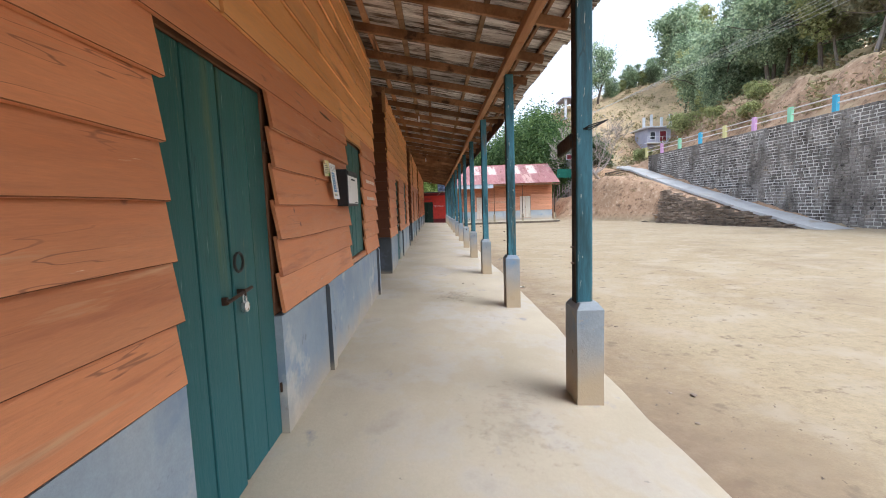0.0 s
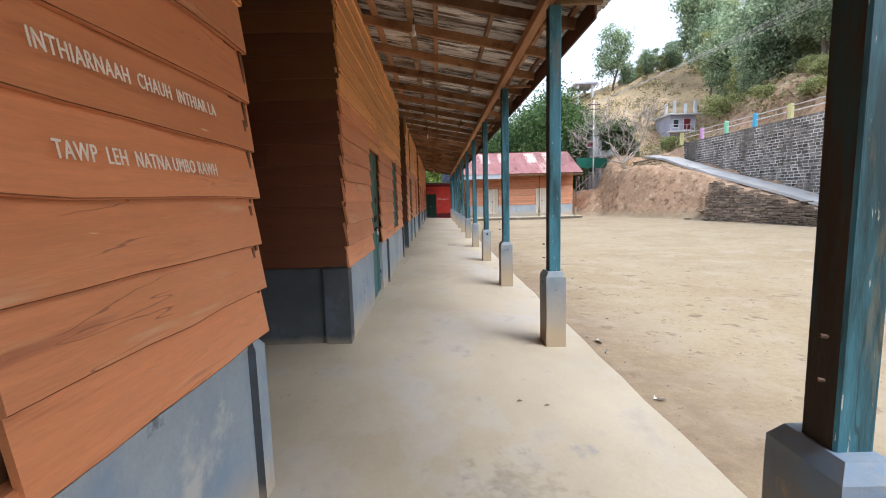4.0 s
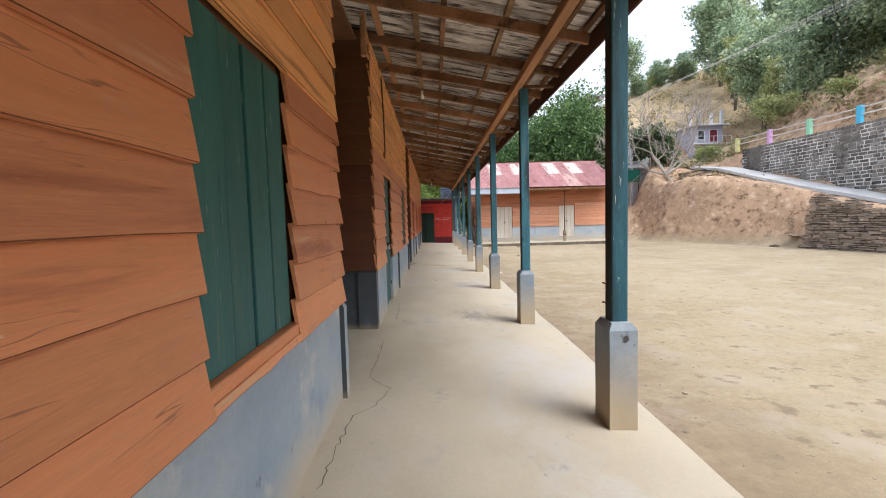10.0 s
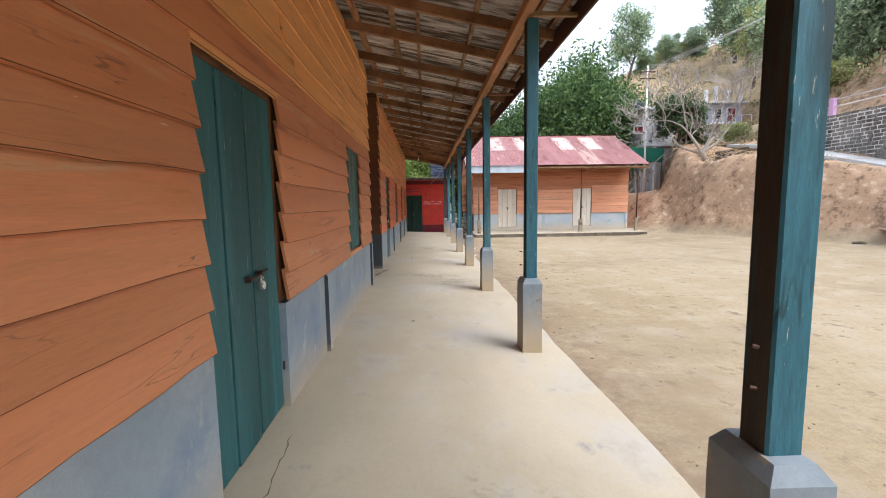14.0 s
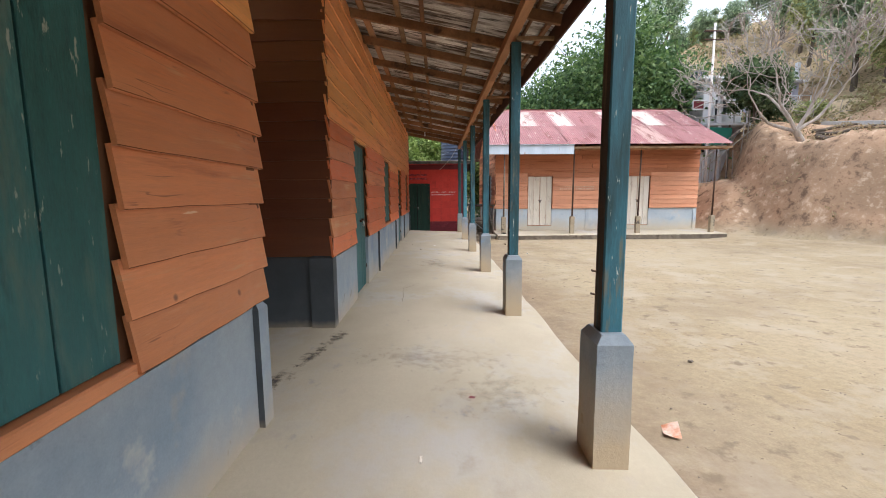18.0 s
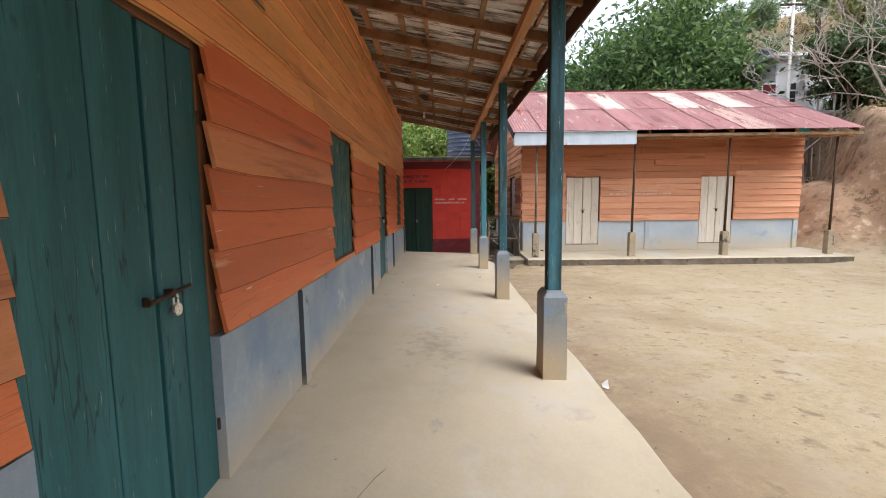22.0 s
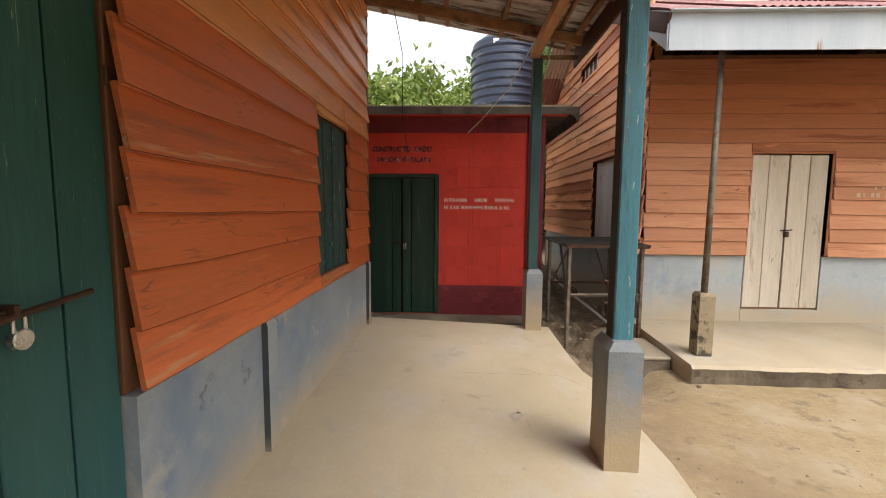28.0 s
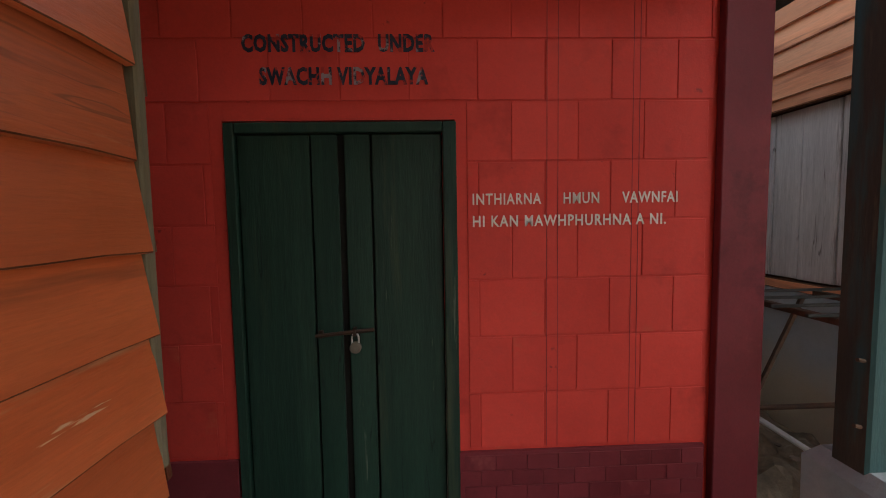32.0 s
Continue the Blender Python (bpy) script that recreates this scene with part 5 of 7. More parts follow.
for a_, b_ in ((BX0, 3.76), (4.71, 7.61), (8.56, BX1)):
    part("plinth", turned(slab_data(a_, b_, 0.0, 0.12, -0.4, 0.775, 0.001), BM), plinth_pale, hall, "pale blue-grey cement plinth stained with mud")
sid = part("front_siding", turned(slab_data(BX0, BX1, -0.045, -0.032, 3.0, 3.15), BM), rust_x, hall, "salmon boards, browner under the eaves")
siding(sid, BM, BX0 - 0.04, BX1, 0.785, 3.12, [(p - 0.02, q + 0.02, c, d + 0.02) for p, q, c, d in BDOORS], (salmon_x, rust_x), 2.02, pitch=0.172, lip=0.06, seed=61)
for u in (BX0, BX1 - 0.13, 6.05):
    part("pilaster", turned(pilaster_data(u, 0.13, 0.0, 0.79, 0.03), BM), plinth_pale, hall)
SIDE = pose(BX0, BY, 0, 0, 0, -90)


def gable_span(z, z2):
    lo = (z2 - 3.2) / 0.47 - 1.6
    return max(-6.0, lo - 4.8), min(0.05, 0.05 - lo)


side_holes = [(-2.02, -0.98, 0.86, 2.14), (-2.95, -1.95, 3.68, 3.94)]
part("side_wall", turned(core_data(-6.0, 0.0, 0.78, 3.2, 0.0, 0.1, side_holes), SIDE), jamb_wood, hall)
part("gable_wall", turned(([(-5.9, v_, 3.204) for v_ in (0, 0.1)] + [(0, v_, 3.204) for v_ in (0, 0.1)] + [(0, v_, 3.72) for v_ in (0, 0.1)] + [(-2.4, v_, 4.82) for v_ in (0, 0.1)] + [(-5.9, v_, 3.22) for v_ in (0, 0.1)], [(0, 2, 4, 6, 8), (9, 7, 5, 3, 1), (0, 1, 3, 2), (2, 3, 5, 4), (4, 5, 7, 6), (6, 7, 9, 8), (8, 9, 1, 0)]), SIDE), jamb_wood, hall)
part("side_plinth", turned(core_data(-6.0, 0.0, -0.5, 0.775, -0.01, 0.12, []), SIDE), plinth_pale, hall)
ssid = part("side_siding", turned(slab_data(-6.0, 0.0, -0.012, -0.002, 0.79, 0.82), SIDE), salmon_y, hall, "warped salmon boards on the gable side")
siding(ssid, SIDE, -6.0, 0.05, 0.80, 4.7, side_holes, (salmon_y, salmon_y), 9.0, pitch=0.178, lip=0.075, seed=62, span_at=gable_span)
shut = part("side_shutter", turned(slab_data(-2.02, -0.98, 0.04, 0.05, 0.86, 2.14), SIDE), jamb_wood, hall, "closed greyed plank shutter")
planks(shut, "shutter_plank", SIDE, -2.01, -0.99, 0.87, 2.13, 0.0, (1, 1, 1.2, 0.9), grey_plank, 5)
vent = part("gable_vent", turned(slab_data(-2.95, -1.95, 0.08, 0.09, 3.68, 3.94), SIDE), dark_pane, hall, "small barred gable vent")
for k in range(5):
    part("vent_bar", turned(slab_data(-2.94 + 0.24 * k, -2.91 + 0.24 * k, -0.01, 0.02, 3.68, 3.94), SIDE), house_white, vent)
part("back_wall", slab_data(BX0, BX1, 45.0, 45.1, -0.4, 3.22), rust_x, hall)
part("far_wall", slab_data(BX1 - 0.1, BX1, BY + 0.1, 45.0, -0.4, 3.2), rust_x, hall)
part("far_gable", ([(x_, y_, z_) for y_, z_ in ((39.12, 3.204), (45.0, 3.204), (41.45, 4.82), (39.12, 3.74)) for x_ in (BX1 - 0.1, BX1)], [(0, 2, 4, 6), (7, 5, 3, 1), (0, 1, 3, 2), (2, 3, 5, 4), (4, 5, 7, 6), (6, 7, 1, 0)]), rust_x, hall)
for k, (p, q, c, d) in enumerate(BDOORS):
    dd = part("door", turned(joined([slab_data(p - 0.02, p, -0.045, 0.06, 0.79, d + 0.02), slab_data(q, q + 0.02, -0.045, 0.06, 0.79, d + 0.02), slab_data(p, q, -0.043, 0.06, d, d + 0.02), slab_data(p, q, 0.05, 0.06, c, d)]), BM), rust_x, hall, "closed whitewashed plank double door")
    planks(dd, "door_plank", BM, p + 0.01, (p + q) / 2 - 0.006, c + 0.02, d - 0.01, 0.0, (1, 1.1), white_plank, 71 + k)
    planks(dd, "door_plank", BM, (p + q) / 2 + 0.006, q - 0.01, c + 0.02, d - 0.01, 0.004, (1.1, 1), white_plank, 73 + k)
    part("lintel_board", turned(slab_data(p - 0.02, q + 0.02, -0.052, -0.034, d + 0.022, d + 0.19), BM), rust_x, dd)
    part("hasp", turned(joined([tube_data([((p + q) / 2 - 0.07, -0.02, 1.1), ((p + q) / 2 + 0.07, -0.02, 1.11)], 0.008, 6), slab_data((p + q) / 2 - 0.02, (p + q) / 2 + 0.03, -0.035, -0.005, 1.02, 1.09)]), BM), iron, dd)
part("door_step", slab_data(3.76, 4.71, BY - 0.006, BY + 0.1, -0.1, 0.10, 0.004), plinth_pale, hall)
part("door_step", slab_data(7.61, 8.56, BY - 0.006, BY + 0.1, -0.1, 0.10, 0.004), plinth_pale, hall)
# slab of its verandah, its edge broken
r = random.Random(77)
sv, sf = [], []
xs = list(np.arange(2.38, 10.75, 0.045)) + [10.75]
for x in xs:
    e = 37.40 + 0.025 * noise.fractal(Vector((x * 2.5, 0.4, 0.0)), 1.0, 2.0, 5)
    sv += [(x, BY + 0.1, -0.06), (x, e + 0.03, -0.11), (x, e, -0.14 + 0.008 * noise.noise(Vector((x * 9, 2.0, 0)))), (x, e + 0.012 + 0.018 * noise.noise(Vector((x * 6, 5.0, 0))), -0.22), (x, e + 0.02, -0.6)]
for j in range(len(xs) - 1):
    for i in range(4):
        a = j * 5 + i
        sf.append((a, a + 1, a + 6, a + 5))
o = len(sv)
sv += [(2.38, BY + 0.1, -0.6), (10.75, BY + 0.1, -0.6)]
sf += [(0, o, 4, 3, 2, 1), tuple((len(xs) - 1) * 5 + i for i in range(5)) + (o + 1,)]
part("verandah_slab", mesh_of("verandah_slab", sv, sf, [floor_cement, grimy_cement], [1 if i < 4 * (len(xs) - 1) and i % 4 > 1 else 0 for i in range(len(sf))]), None, hall, "worn cement slab with a dark crumbling edge")
for k, x in enumerate((2.63, 5.16, 7.60, 10.36)):
    b0 = 0.075
    v, f = [], []
    for zz, s_ in ((-0.14, b0), (0.5, b0), (0.53, b0 - 0.015)):
        v += [(x - s_, 37.75 - s_, zz), (x + s_, 37.75 - s_, zz), (x + s_, 37.75 + s_, zz), (x - s_, 37.75 + s_, zz)]
    for a in range(2):
        for i in range(4):
            f.append((a * 4 + i, a * 4 + (i + 1) % 4, a * 4 + 4 + (i + 1) % 4, a * 4 + 4 + i))
    f.append((8, 9, 10, 11))
    part("pole_base", (v, f), pedestal_bare, hall, "mud-stained cement pole base")
    part("pole", tube_data([(x, 37.75, 0.5), (x + 0.01, 37.75, 1.6), (x + 0.02, 37.75, 2.93)], [0.032, 0.028, 0.026], 10), iron if k else worn_iron, hall, "thin rusty pole", smooth=True)
part("eaves_beam", slab_data(2.06, 10.75, 37.70, 37.80, 2.92, 3.02), beam_wood, hall)
part("eaves_beam", slab_data(4.9, 10.8, 37.50, 37.55, 2.95, 3.02), pale_wood, hall)
for x in np.arange(2.3, 10.8, 1.05):
    part("rafter", turned(slab_data(-0.03, 0.03, -0.1, 4.15, -0.1, -0.02), Matrix.Translation((x, 37.62, 3.17)) @ pose(0, 0, 0, math.degrees(math.atan(0.47)), 0, 0)), rafter_wood, hall)
rise = math.degrees(math.atan(0.47))
tin_lo = tin_mesh("roof_sheet", 0.836, 2.52, red_tin)
tin_hi = tin_mesh("roof_sheet", 0.836, 2.40, red_tin_pale)
for k in range(12):
    x = 1.99 + 0.723 * k
    lift = 0.007 * (k % 2)
    piece("roof_sheet", tin_lo, hall, Matrix.Translation((x, 37.43 + r.uniform(-0.03, 0.03), 3.10 + lift)) @ pose(0, 0, 0, rise, 0, 0))
    piece("roof_sheet", tin_hi, hall, Matrix.Translation((x, 39.36, 4.02 + lift)) @ pose(0, 0, 0, rise, 0, 0))
    piece("roof_sheet", tin_lo, hall, Matrix.Translation((x + 0.836, 45.47, 3.10 + lift)) @ pose(0, 0, 0, rise, 0, 180))
    piece("roof_sheet", tin_hi, hall, Matrix.Translation((x + 0.836, 43.54, 4.02 + lift)) @ pose(0, 0, 0, rise, 0, 180))
part("ridge_cap", ([(1.97, 41.2, 4.90), (1.97, 41.45, 5.03), (1.97, 41.7, 4.90), (10.8, 41.2, 4.90), (10.8, 41.45, 5.03), (10.8, 41.7, 4.90)], [(0, 1, 4, 3), (1, 2, 5, 4)]), red_tin, hall)
part("eaves_sheet", joined([slab_data(2.02, 5.08, 37.47, 37.48, 2.76, 3.09, 0.002), slab_data(2.02, 5.08, 37.41, 37.47, 3.08, 3.092, 0.002)]), grey_tin, hall, "pale galvanised sheet nailed along the eaves")
part("eaves_corner_sheet", ([(x_, y_, z_) for x_ in (2.018, 2.008) for y_, z_ in ((37.48, 2.76), (37.48, 3.10), (38.06, 3.36), (37.86, 3.03))], [(0, 1, 2, 3), (7, 6, 5, 4), (0, 4, 5, 1), (1, 5, 6, 2), (2, 6, 7, 3), (3, 7, 4, 0)]), grey_tin, hall)
part("barge_board", turned(slab_data(-0.02, 0.02, 0, 4.4, -0.2, -0.03), Matrix.Translation((2.01, 37.43, 3.10)) @ pose(0, 0, 0, rise, 0, 0)), fascia_wood, hall)
for x, z, w in ((5.20, 1.63, 1.18), (5.0, 1.54, 1.70)):
    u = x
    while u < x + w:
        e = u + r.uniform(0.03, 0.055)
        part("faded_letter", slab_data(u, e, BY - 0.066, BY - 0.063, z - 0.022, z + 0.028), letter_faint, hall)
        u = e + r.choice((0.018, 0.02, 0.02, 0.06))
cstep = thing("cement_step", None, None, "low cement step with mossy dark sides beside a drain", "step")
part("body", slab_data(1.935, 2.37, 37.78, 38.45, -0.7, -0.195, 0.012), grimy_cement, cstep, "mossy dark cement body")
part("tread", slab_data(1.93, 2.372, 37.775, 38.455, -0.193, -0.155, 0.014), cement, cstep, "dusty worn cement tread")

# ---- iron stand in the gap ----
stand = thing("iron_stand", None, None, "dark iron stand with a slatted top", "stand")
TX0, TX1, TY0, TY1, TZ = 1.45, 2.39, 38.47, 39.65, 0.94


def bar(a, b, w=0.018, mat=iron_dark, name="bar", label=""):
    part(name, tube_data([a, b], w, 4), mat, stand, label)


for k, (x, y, z0) in enumerate(((TX0 + 0.03, TY0 + 0.04, -0.62), (TX1 - 0.04, TY0 + 0.1, -0.40), (TX0 + 0.03, TY1 - 0.05, -0.5), (TX1 - 0.06, TY1 - 0.05, -0.5))):
    bar((x, y, z0), (x, y, TZ - 0.01), 0.027, worn_iron, "leg")
for k in range(7):
    y = TY0 + 0.02 + k * (TY1 - TY0 - 0.04) / 6
    part("slat", slab_data(TX0 - 0.12, TX1 - 0.06, y - 0.008, y + 0.008, TZ, TZ + 0.014, 0.002), iron_dark, stand)
for x in (TX0, (TX0 + TX1) / 2, TX1):
    part("rail", slab_data(x - 0.018, x + 0.018, TY0, TY1, TZ - 0.03, TZ - 0.002, 0.002), iron, stand)
part("rail", slab_data(TX0, TX1, TY0 - 0.01, TY0 + 0.012, TZ - 0.045, TZ - 0.003, 0.002), iron, stand)
bar((TX0 + 0.03, TY0 + 0.04, 0.33), (TX1 - 0.04, TY0 + 0.1, 0.33), 0.02, worn_iron, "stretcher")
bar((TX0 + 0.03, TY1 - 0.05, 0.3), (TX1 - 0.06, TY1 - 0.05, 0.3), 0.015, iron, "stretcher")
bar((TX0 + 0.03, TY0 + 0.04, 0.2), (TX0 + 0.03, TY0 + 0.5, TZ - 0.03), 0.02, iron_dark, "brace")
bar((TX1 - 0.04, TY0 + 0.1, 0.2), (TX1 - 0.3, TY0 + 0.12, TZ - 0.03), 0.02, worn_iron, "brace")
bar((TX0 + 0.03, TY1 - 0.05, 0.2), (TX0 + 0.35, TY1 - 0.05, TZ - 0.03), 0.014, iron, "brace")
bar((TX1 - 0.06, TY1 - 0.05, 0.2), (TX1 - 0.3, TY1 - 0.05, TZ - 0.03), 0.014, iron, "brace")
thing("drain_pipe", tube_data([(1.9, 41.5, 0.1), (2.05, 40.3, -0.05), (2.25, 39.0, -0.22)], 0.02, 8), pvc, "thin pale plastic pipe along a drain", "pipe")
sx, sy = np.meshgrid(np.arange(1.31, 2.43, 0.05), np.arange(37.2, 45.5, 0.07))
sz = np.array([-0.31 - 0.27 * float(step((39.2 - b) / 1.7)) + 0.09 * noise.noise(Vector((a * 6, b * 5, 7.0))) * float(step((b - 37.6) / 0.6)) + 0.13 * noise.fractal(Vector((a * 1.6, b * 1.6, 2.0)), 1.0, 2.0, 4) + 0.10 * (a - 1.9) ** 2 + 0.03 * (b - 38.5) for a, b in zip(sx.ravel(), sy.ravel())])
gn = sx.shape[1]
thing("drain_soil", (list(zip(sx.ravel(), sy.ravel(), sz)), [(j * gn + i, j * gn + i + 1, (j + 1) * gn + i + 1, (j + 1) * gn + i) for j in range(sx.shape[0] - 1) for i in range(gn - 1)]), damp_soil, "damp uneven brown soil in the drain gap", "ground", kind="structure")
r = random.Random(5)


def stone_data(cx, cy, cz, s, rr_, flat=0.6):
    v, f = lathe_data([(0.02, -0.5), (0.6, -0.42), (0.95, -0.1), (0.9, 0.2), (0.5, 0.48), (0.02, 0.52)], 7)
    out = []
    for p in v:
        q = Vector(p) * s
        q.x *= rr_.uniform(0.8, 1.2) * 1.0
        q.y *= rr_.uniform(0.8, 1.2)
        out.append((cx + q.x, cy + q.y, cz + q.z * flat * rr_.uniform(0.8, 1.2)))
    return out, f


for k in range(26):
    x, y = r.uniform(1.4, 2.36), 38.6 + r.random() ** 1.5 * 4
    s_ = r.uniform(0.02, 0.065)
    thing("rubble_stone", stone_data(x, y, -0.25 + 0.03 * (y - 38.5) + s_ * 0.2, s_, r), stone_mat, "grey-brown rubble stone in the drain gap", "stone", "drain rubble")

# ---- retaining wall, rail and road ----
WX = 19.15
ret = tagged(new("retaining_wall", mesh_of("retaining_wall", *slab_data(WX + 0.004, WX + 0.6, 6.0, 39.1, -0.8, 5.12, 0.02), mats=[mortar])), "tall weathered block retaining wall with dark stains", "retaining wall", kind="structure")
r = random.Random(21)
parts_made, rest = 0, []
z, k = -0.3, 0
CW, CH = 0.38, 0.168
while z < 5.12:
    h = CH * r.uniform(0.9, 1.1)
    y = 6.0 + (CW / 2 if k % 2 else 0)
    while y < 38.9:
        w = CW * r.uniform(0.75, 1.2)
        if z + h > float(road_z(y)) - 0.1 or y < 20:
            d = slab_data(WX - r.uniform(0.0, 0.035), WX + 0.06, y + r.uniform(0.015, 0.035), min(y + w - r.uniform(0.015, 0.035), 39.09), z + r.uniform(0.008, 0.03), z + h - r.uniform(0.008, 0.03), 0.012)
            if 26.0 < y < 32.5 and z > 1.8 and parts_made < 300:
                part("wall_block", d, block_mat, ret)
                parts_made += 1
            else:
                rest.append(d)
        y += w
    z += h
tagged(part("wall_blocks", joined(rest), block_mat, ret), kind="stuff")
names = ["yellow", "pink", "green", "blue"]
fence = thing("roadside_rail", None, None, "low rail with pastel cement posts and two pale pipes", "rail")
for k in range(13):
    y = 39.75 - 2.62 * k
    c = names[k % 4]
    part("rail_post", slab_data(WX + 0.06, WX + 0.26, y - 0.11, y + 0.11, 5.12, 6.0, 0.015), PASTEL[c], fence, c + " painted rail post")
for z in (5.60, 5.90):
    part("rail_pipe", tube_data([(WX + 0.17, 39.75, z), (WX + 0.17, 6.5, z)], 0.035, 8), rail_white, fence, smooth=True)
rv, rf = [], []
ys = np.arange(19.3, 41.6, 0.4)
for y in ys:
    zz = float(road_z(y)) + 0.03
    lft = 17.2 + 0.04 * math.sin(y * 1.7)
    rgt = 18.6 + 0.03 * math.sin(y * 2.3)
    for x, dz in ((lft - 0.05, -0.12), (lft, 0.02), ((lft + rgt) / 2, 0.04), (rgt, 0.02), (rgt + 0.05, -0.12)):
        rv.append((x, y, zz + dz))
for j in range(len(ys) - 1):
    for i in range(4):
        a = j * 5 + i
        rf.append((a, a + 1, a + 6, a + 5))
thing("road", (rv, rf), road_cement, "steep pale cement ramp climbing beside the wall", "road", kind="structure")
rv = [(17.2, 41.25, 4.45), (18.6, 41.25, 4.45), (20.8, 46.0, 4.95), (18.4, 47.0, 4.95), (23.4, 50.5, 5.3), (20.6, 52.5, 5.3)]
thing("road_upper", (rv, [(0, 1, 2, 3), (3, 2, 4, 5)]), road_cement, "pale cement road bending behind the bank", "road", kind="structure")

# dry-stone wall under the ramp
dry = tagged(new("dry_stone_wall", mesh_of("dry_stone_wall", *joined([slab_data(0, 9.2, 0.12, 0.5, -0.5, 0.02)]), mats=[stone_mat])), "low dry-stone wall of thin dark slabs", "stone wall", kind="structure")
DM = Matrix.Translation((15.3, 30.05, -0.25)) @ pose(0, 0, 0, 0, 0, math.degrees(math.atan2(20.9 - 30.05, 16.75 - 15.3)))
dry.matrix_world = DM
parts_made, rest = 0, []
z = -0.1
r = random.Random(33)
while z < 2.3:
    h = r.uniform(0.05, 0.11)
    u = -0.1 + r.uniform(0, 0.2)
    while u < 9.3:
        w = r.uniform(0.18, 0.5)
        crest = 2.15 * (1 - u / 9.4) + 0.12 * math.sin(u * 5)
        if z < crest:
            d = slab_data(u + 0.008, u + w - 0.008, -0.10 + 0.13 * z + r.uniform(-0.05, 0.05), 0.3 + 0.13 * z, z + 0.006, z + h * r.uniform(0.75, 1.1), 0.012)
            if u < 4 and parts_made < 300:
                part("wall_stone", d, stone_mat, dry)
                parts_made += 1
            else:
                rest.append(d)
        u += w
    z += h
tagged(part("wall_stones", joined(rest), stone_mat, dry), kind="stuff")
r = random.Random(44)
for k in range(4):
    x, y = 15.5 + r.uniform(-0.3, 0.5), 30.3 + k * 0.35 + r.uniform(-0.1, 0.1)
    thing("bank_stone", stone_data(x - k * 0.05, y, float(ground_z(x, y)) + 0.02, r.uniform(0.15, 0.28), r, 0.5), stone_mat, "dark flat stone bedded in the earth bank", "stone", "bank stones")


# ---- notices, complaint box and words on the first classroom ----
WALL_X = -0.852
print_grey = surface("grey_print_ink", [(0.10, 0.10, 0.11), (0.20, 0.20, 0.21)], bump=0, grain=0.1, vary=0)
print_red = surface("red_print_ink", [(0.55, 0.10, 0.06), (0.30, 0.22, 0.06)], (1, 1, 1), 30, 60, bump=0, grain=0.1, vary=0)
leaf_print = surface("green_print_ink", [(0.12, 0.30, 0.05), (0.35, 0.42, 0.10)], (1, 1, 1), 25, 60, bump=0, grain=0.1, vary=0)
poster_print = surface("white_yellow_print", [(0.66, 0.58, 0.16), (0.72, 0.68, 0.52)], (1, 1, 1), 6, 40, bump=0, grain=0.06, vary=0)
note = thing("notice_paper", None, None, "white printed notice curling off the boards", "notice")


def sheet_data(y0, y1, z0, z1, x, curl=0.012, n=6):
    v, f = [], []
    for i in range(n + 1):
        for j in range(n + 1):
            u, w = i / n, j / n
            v.append((x + curl * (math.sin(3 * u + 2 * w) * 0.5 + (1 - w) * u), y0 + (y1 - y0) * u, z0 + (z1 - z0) * w))
    for i in range(n):
        for j in range(n):
            a = i * (n + 1) + j
            f.append((a, a + n + 1, a + n + 2, a + 1))
    return v, f


part("paper", sheet_data(4.435, 4.655, 1.425, 1.73, WALL_X + 0.014, 0.0), paper, note)
part("print_block", sheet_data(4.475, 4.575, 1.485, 1.655, WALL_X + 0.0155, 0.0), ink_blue, note, "blue printed panel")
for k in range(7):
    part("print_line", sheet_data(4.485, 4.545, 1.505 + 0.021 * k, 1.509 + 0.021 * k, WALL_X + 0.017, 0.0, 1), paper, note)
for k in range(12):
    part("print_line", sheet_data(4.59, 4.64, 1.49 + 0.0135 * k, 1.4935 + 0.0135 * k, WALL_X + 0.0155, 0.0, 1), print_grey, note)
for k in range(4):
    part("print_line", sheet_data(4.46, 4.635, 1.67 + 0.012 * k, 1.6735 + 0.012 * k, WALL_X + 0.0155, 0.0, 1), print_grey, note)
for k, mt in enumerate((maroon, print_red, leaf_print, ink_blue)):
    part("print_dot", sheet_data(4.48 + 0.026 * k, 4.497 + 0.026 * k, 1.452, 1.470, WALL_X + 0.0155, 0.0, 1), mt, note)
note.matrix_world = Matrix.Translation((WALL_X + 0.014, 0, 1.73)) @ pose(0, 0, 0, 0, -5.5, 0) @ Matrix.Translation((-WALL_X - 0.014, 0, -1.73))
poster = thing("small_poster", None, None, "small white and yellow-green printed poster on the boards", "poster")
part("paper", sheet_data(4.26, 4.445, 1.605, 1.735, WALL_X + 0.010, 0.0), poster_print, poster)
part("print_corner", sheet_data(4.262, 4.30, 1.705, 1.734, WALL_X + 0.0115, 0.0, 1), print_red, poster, "red and green printed corner")
part("print_corner", sheet_data(4.39, 4.444, 1.606, 1.635, WALL_X + 0.0115, 0.0, 1), leaf_print, poster, "green printed corner")
for k in range(6):
    part("print_line", sheet_data(4.285, 4.405 - 0.008 * (k % 3), 1.63 + 0.0145 * k, 1.6345 + 0.0145 * k, WALL_X + 0.013, 0.0, 1), print_grey, poster)
poster.matrix_world = Matrix.Translation((WALL_X, 4.26, 1.735)) @ pose(0, 0, 0, 3, -3, 0) @ Matrix.Translation((-WALL_X, -4.26, -1.735))
boxm = thing("complaint_box", None, None, "black metal complaint box with white front panel", "letter box")
part("body", slab_data(-0.87, -0.762, 4.785, 5.305, 1.365, 1.705, 0.006), box_black, boxm)
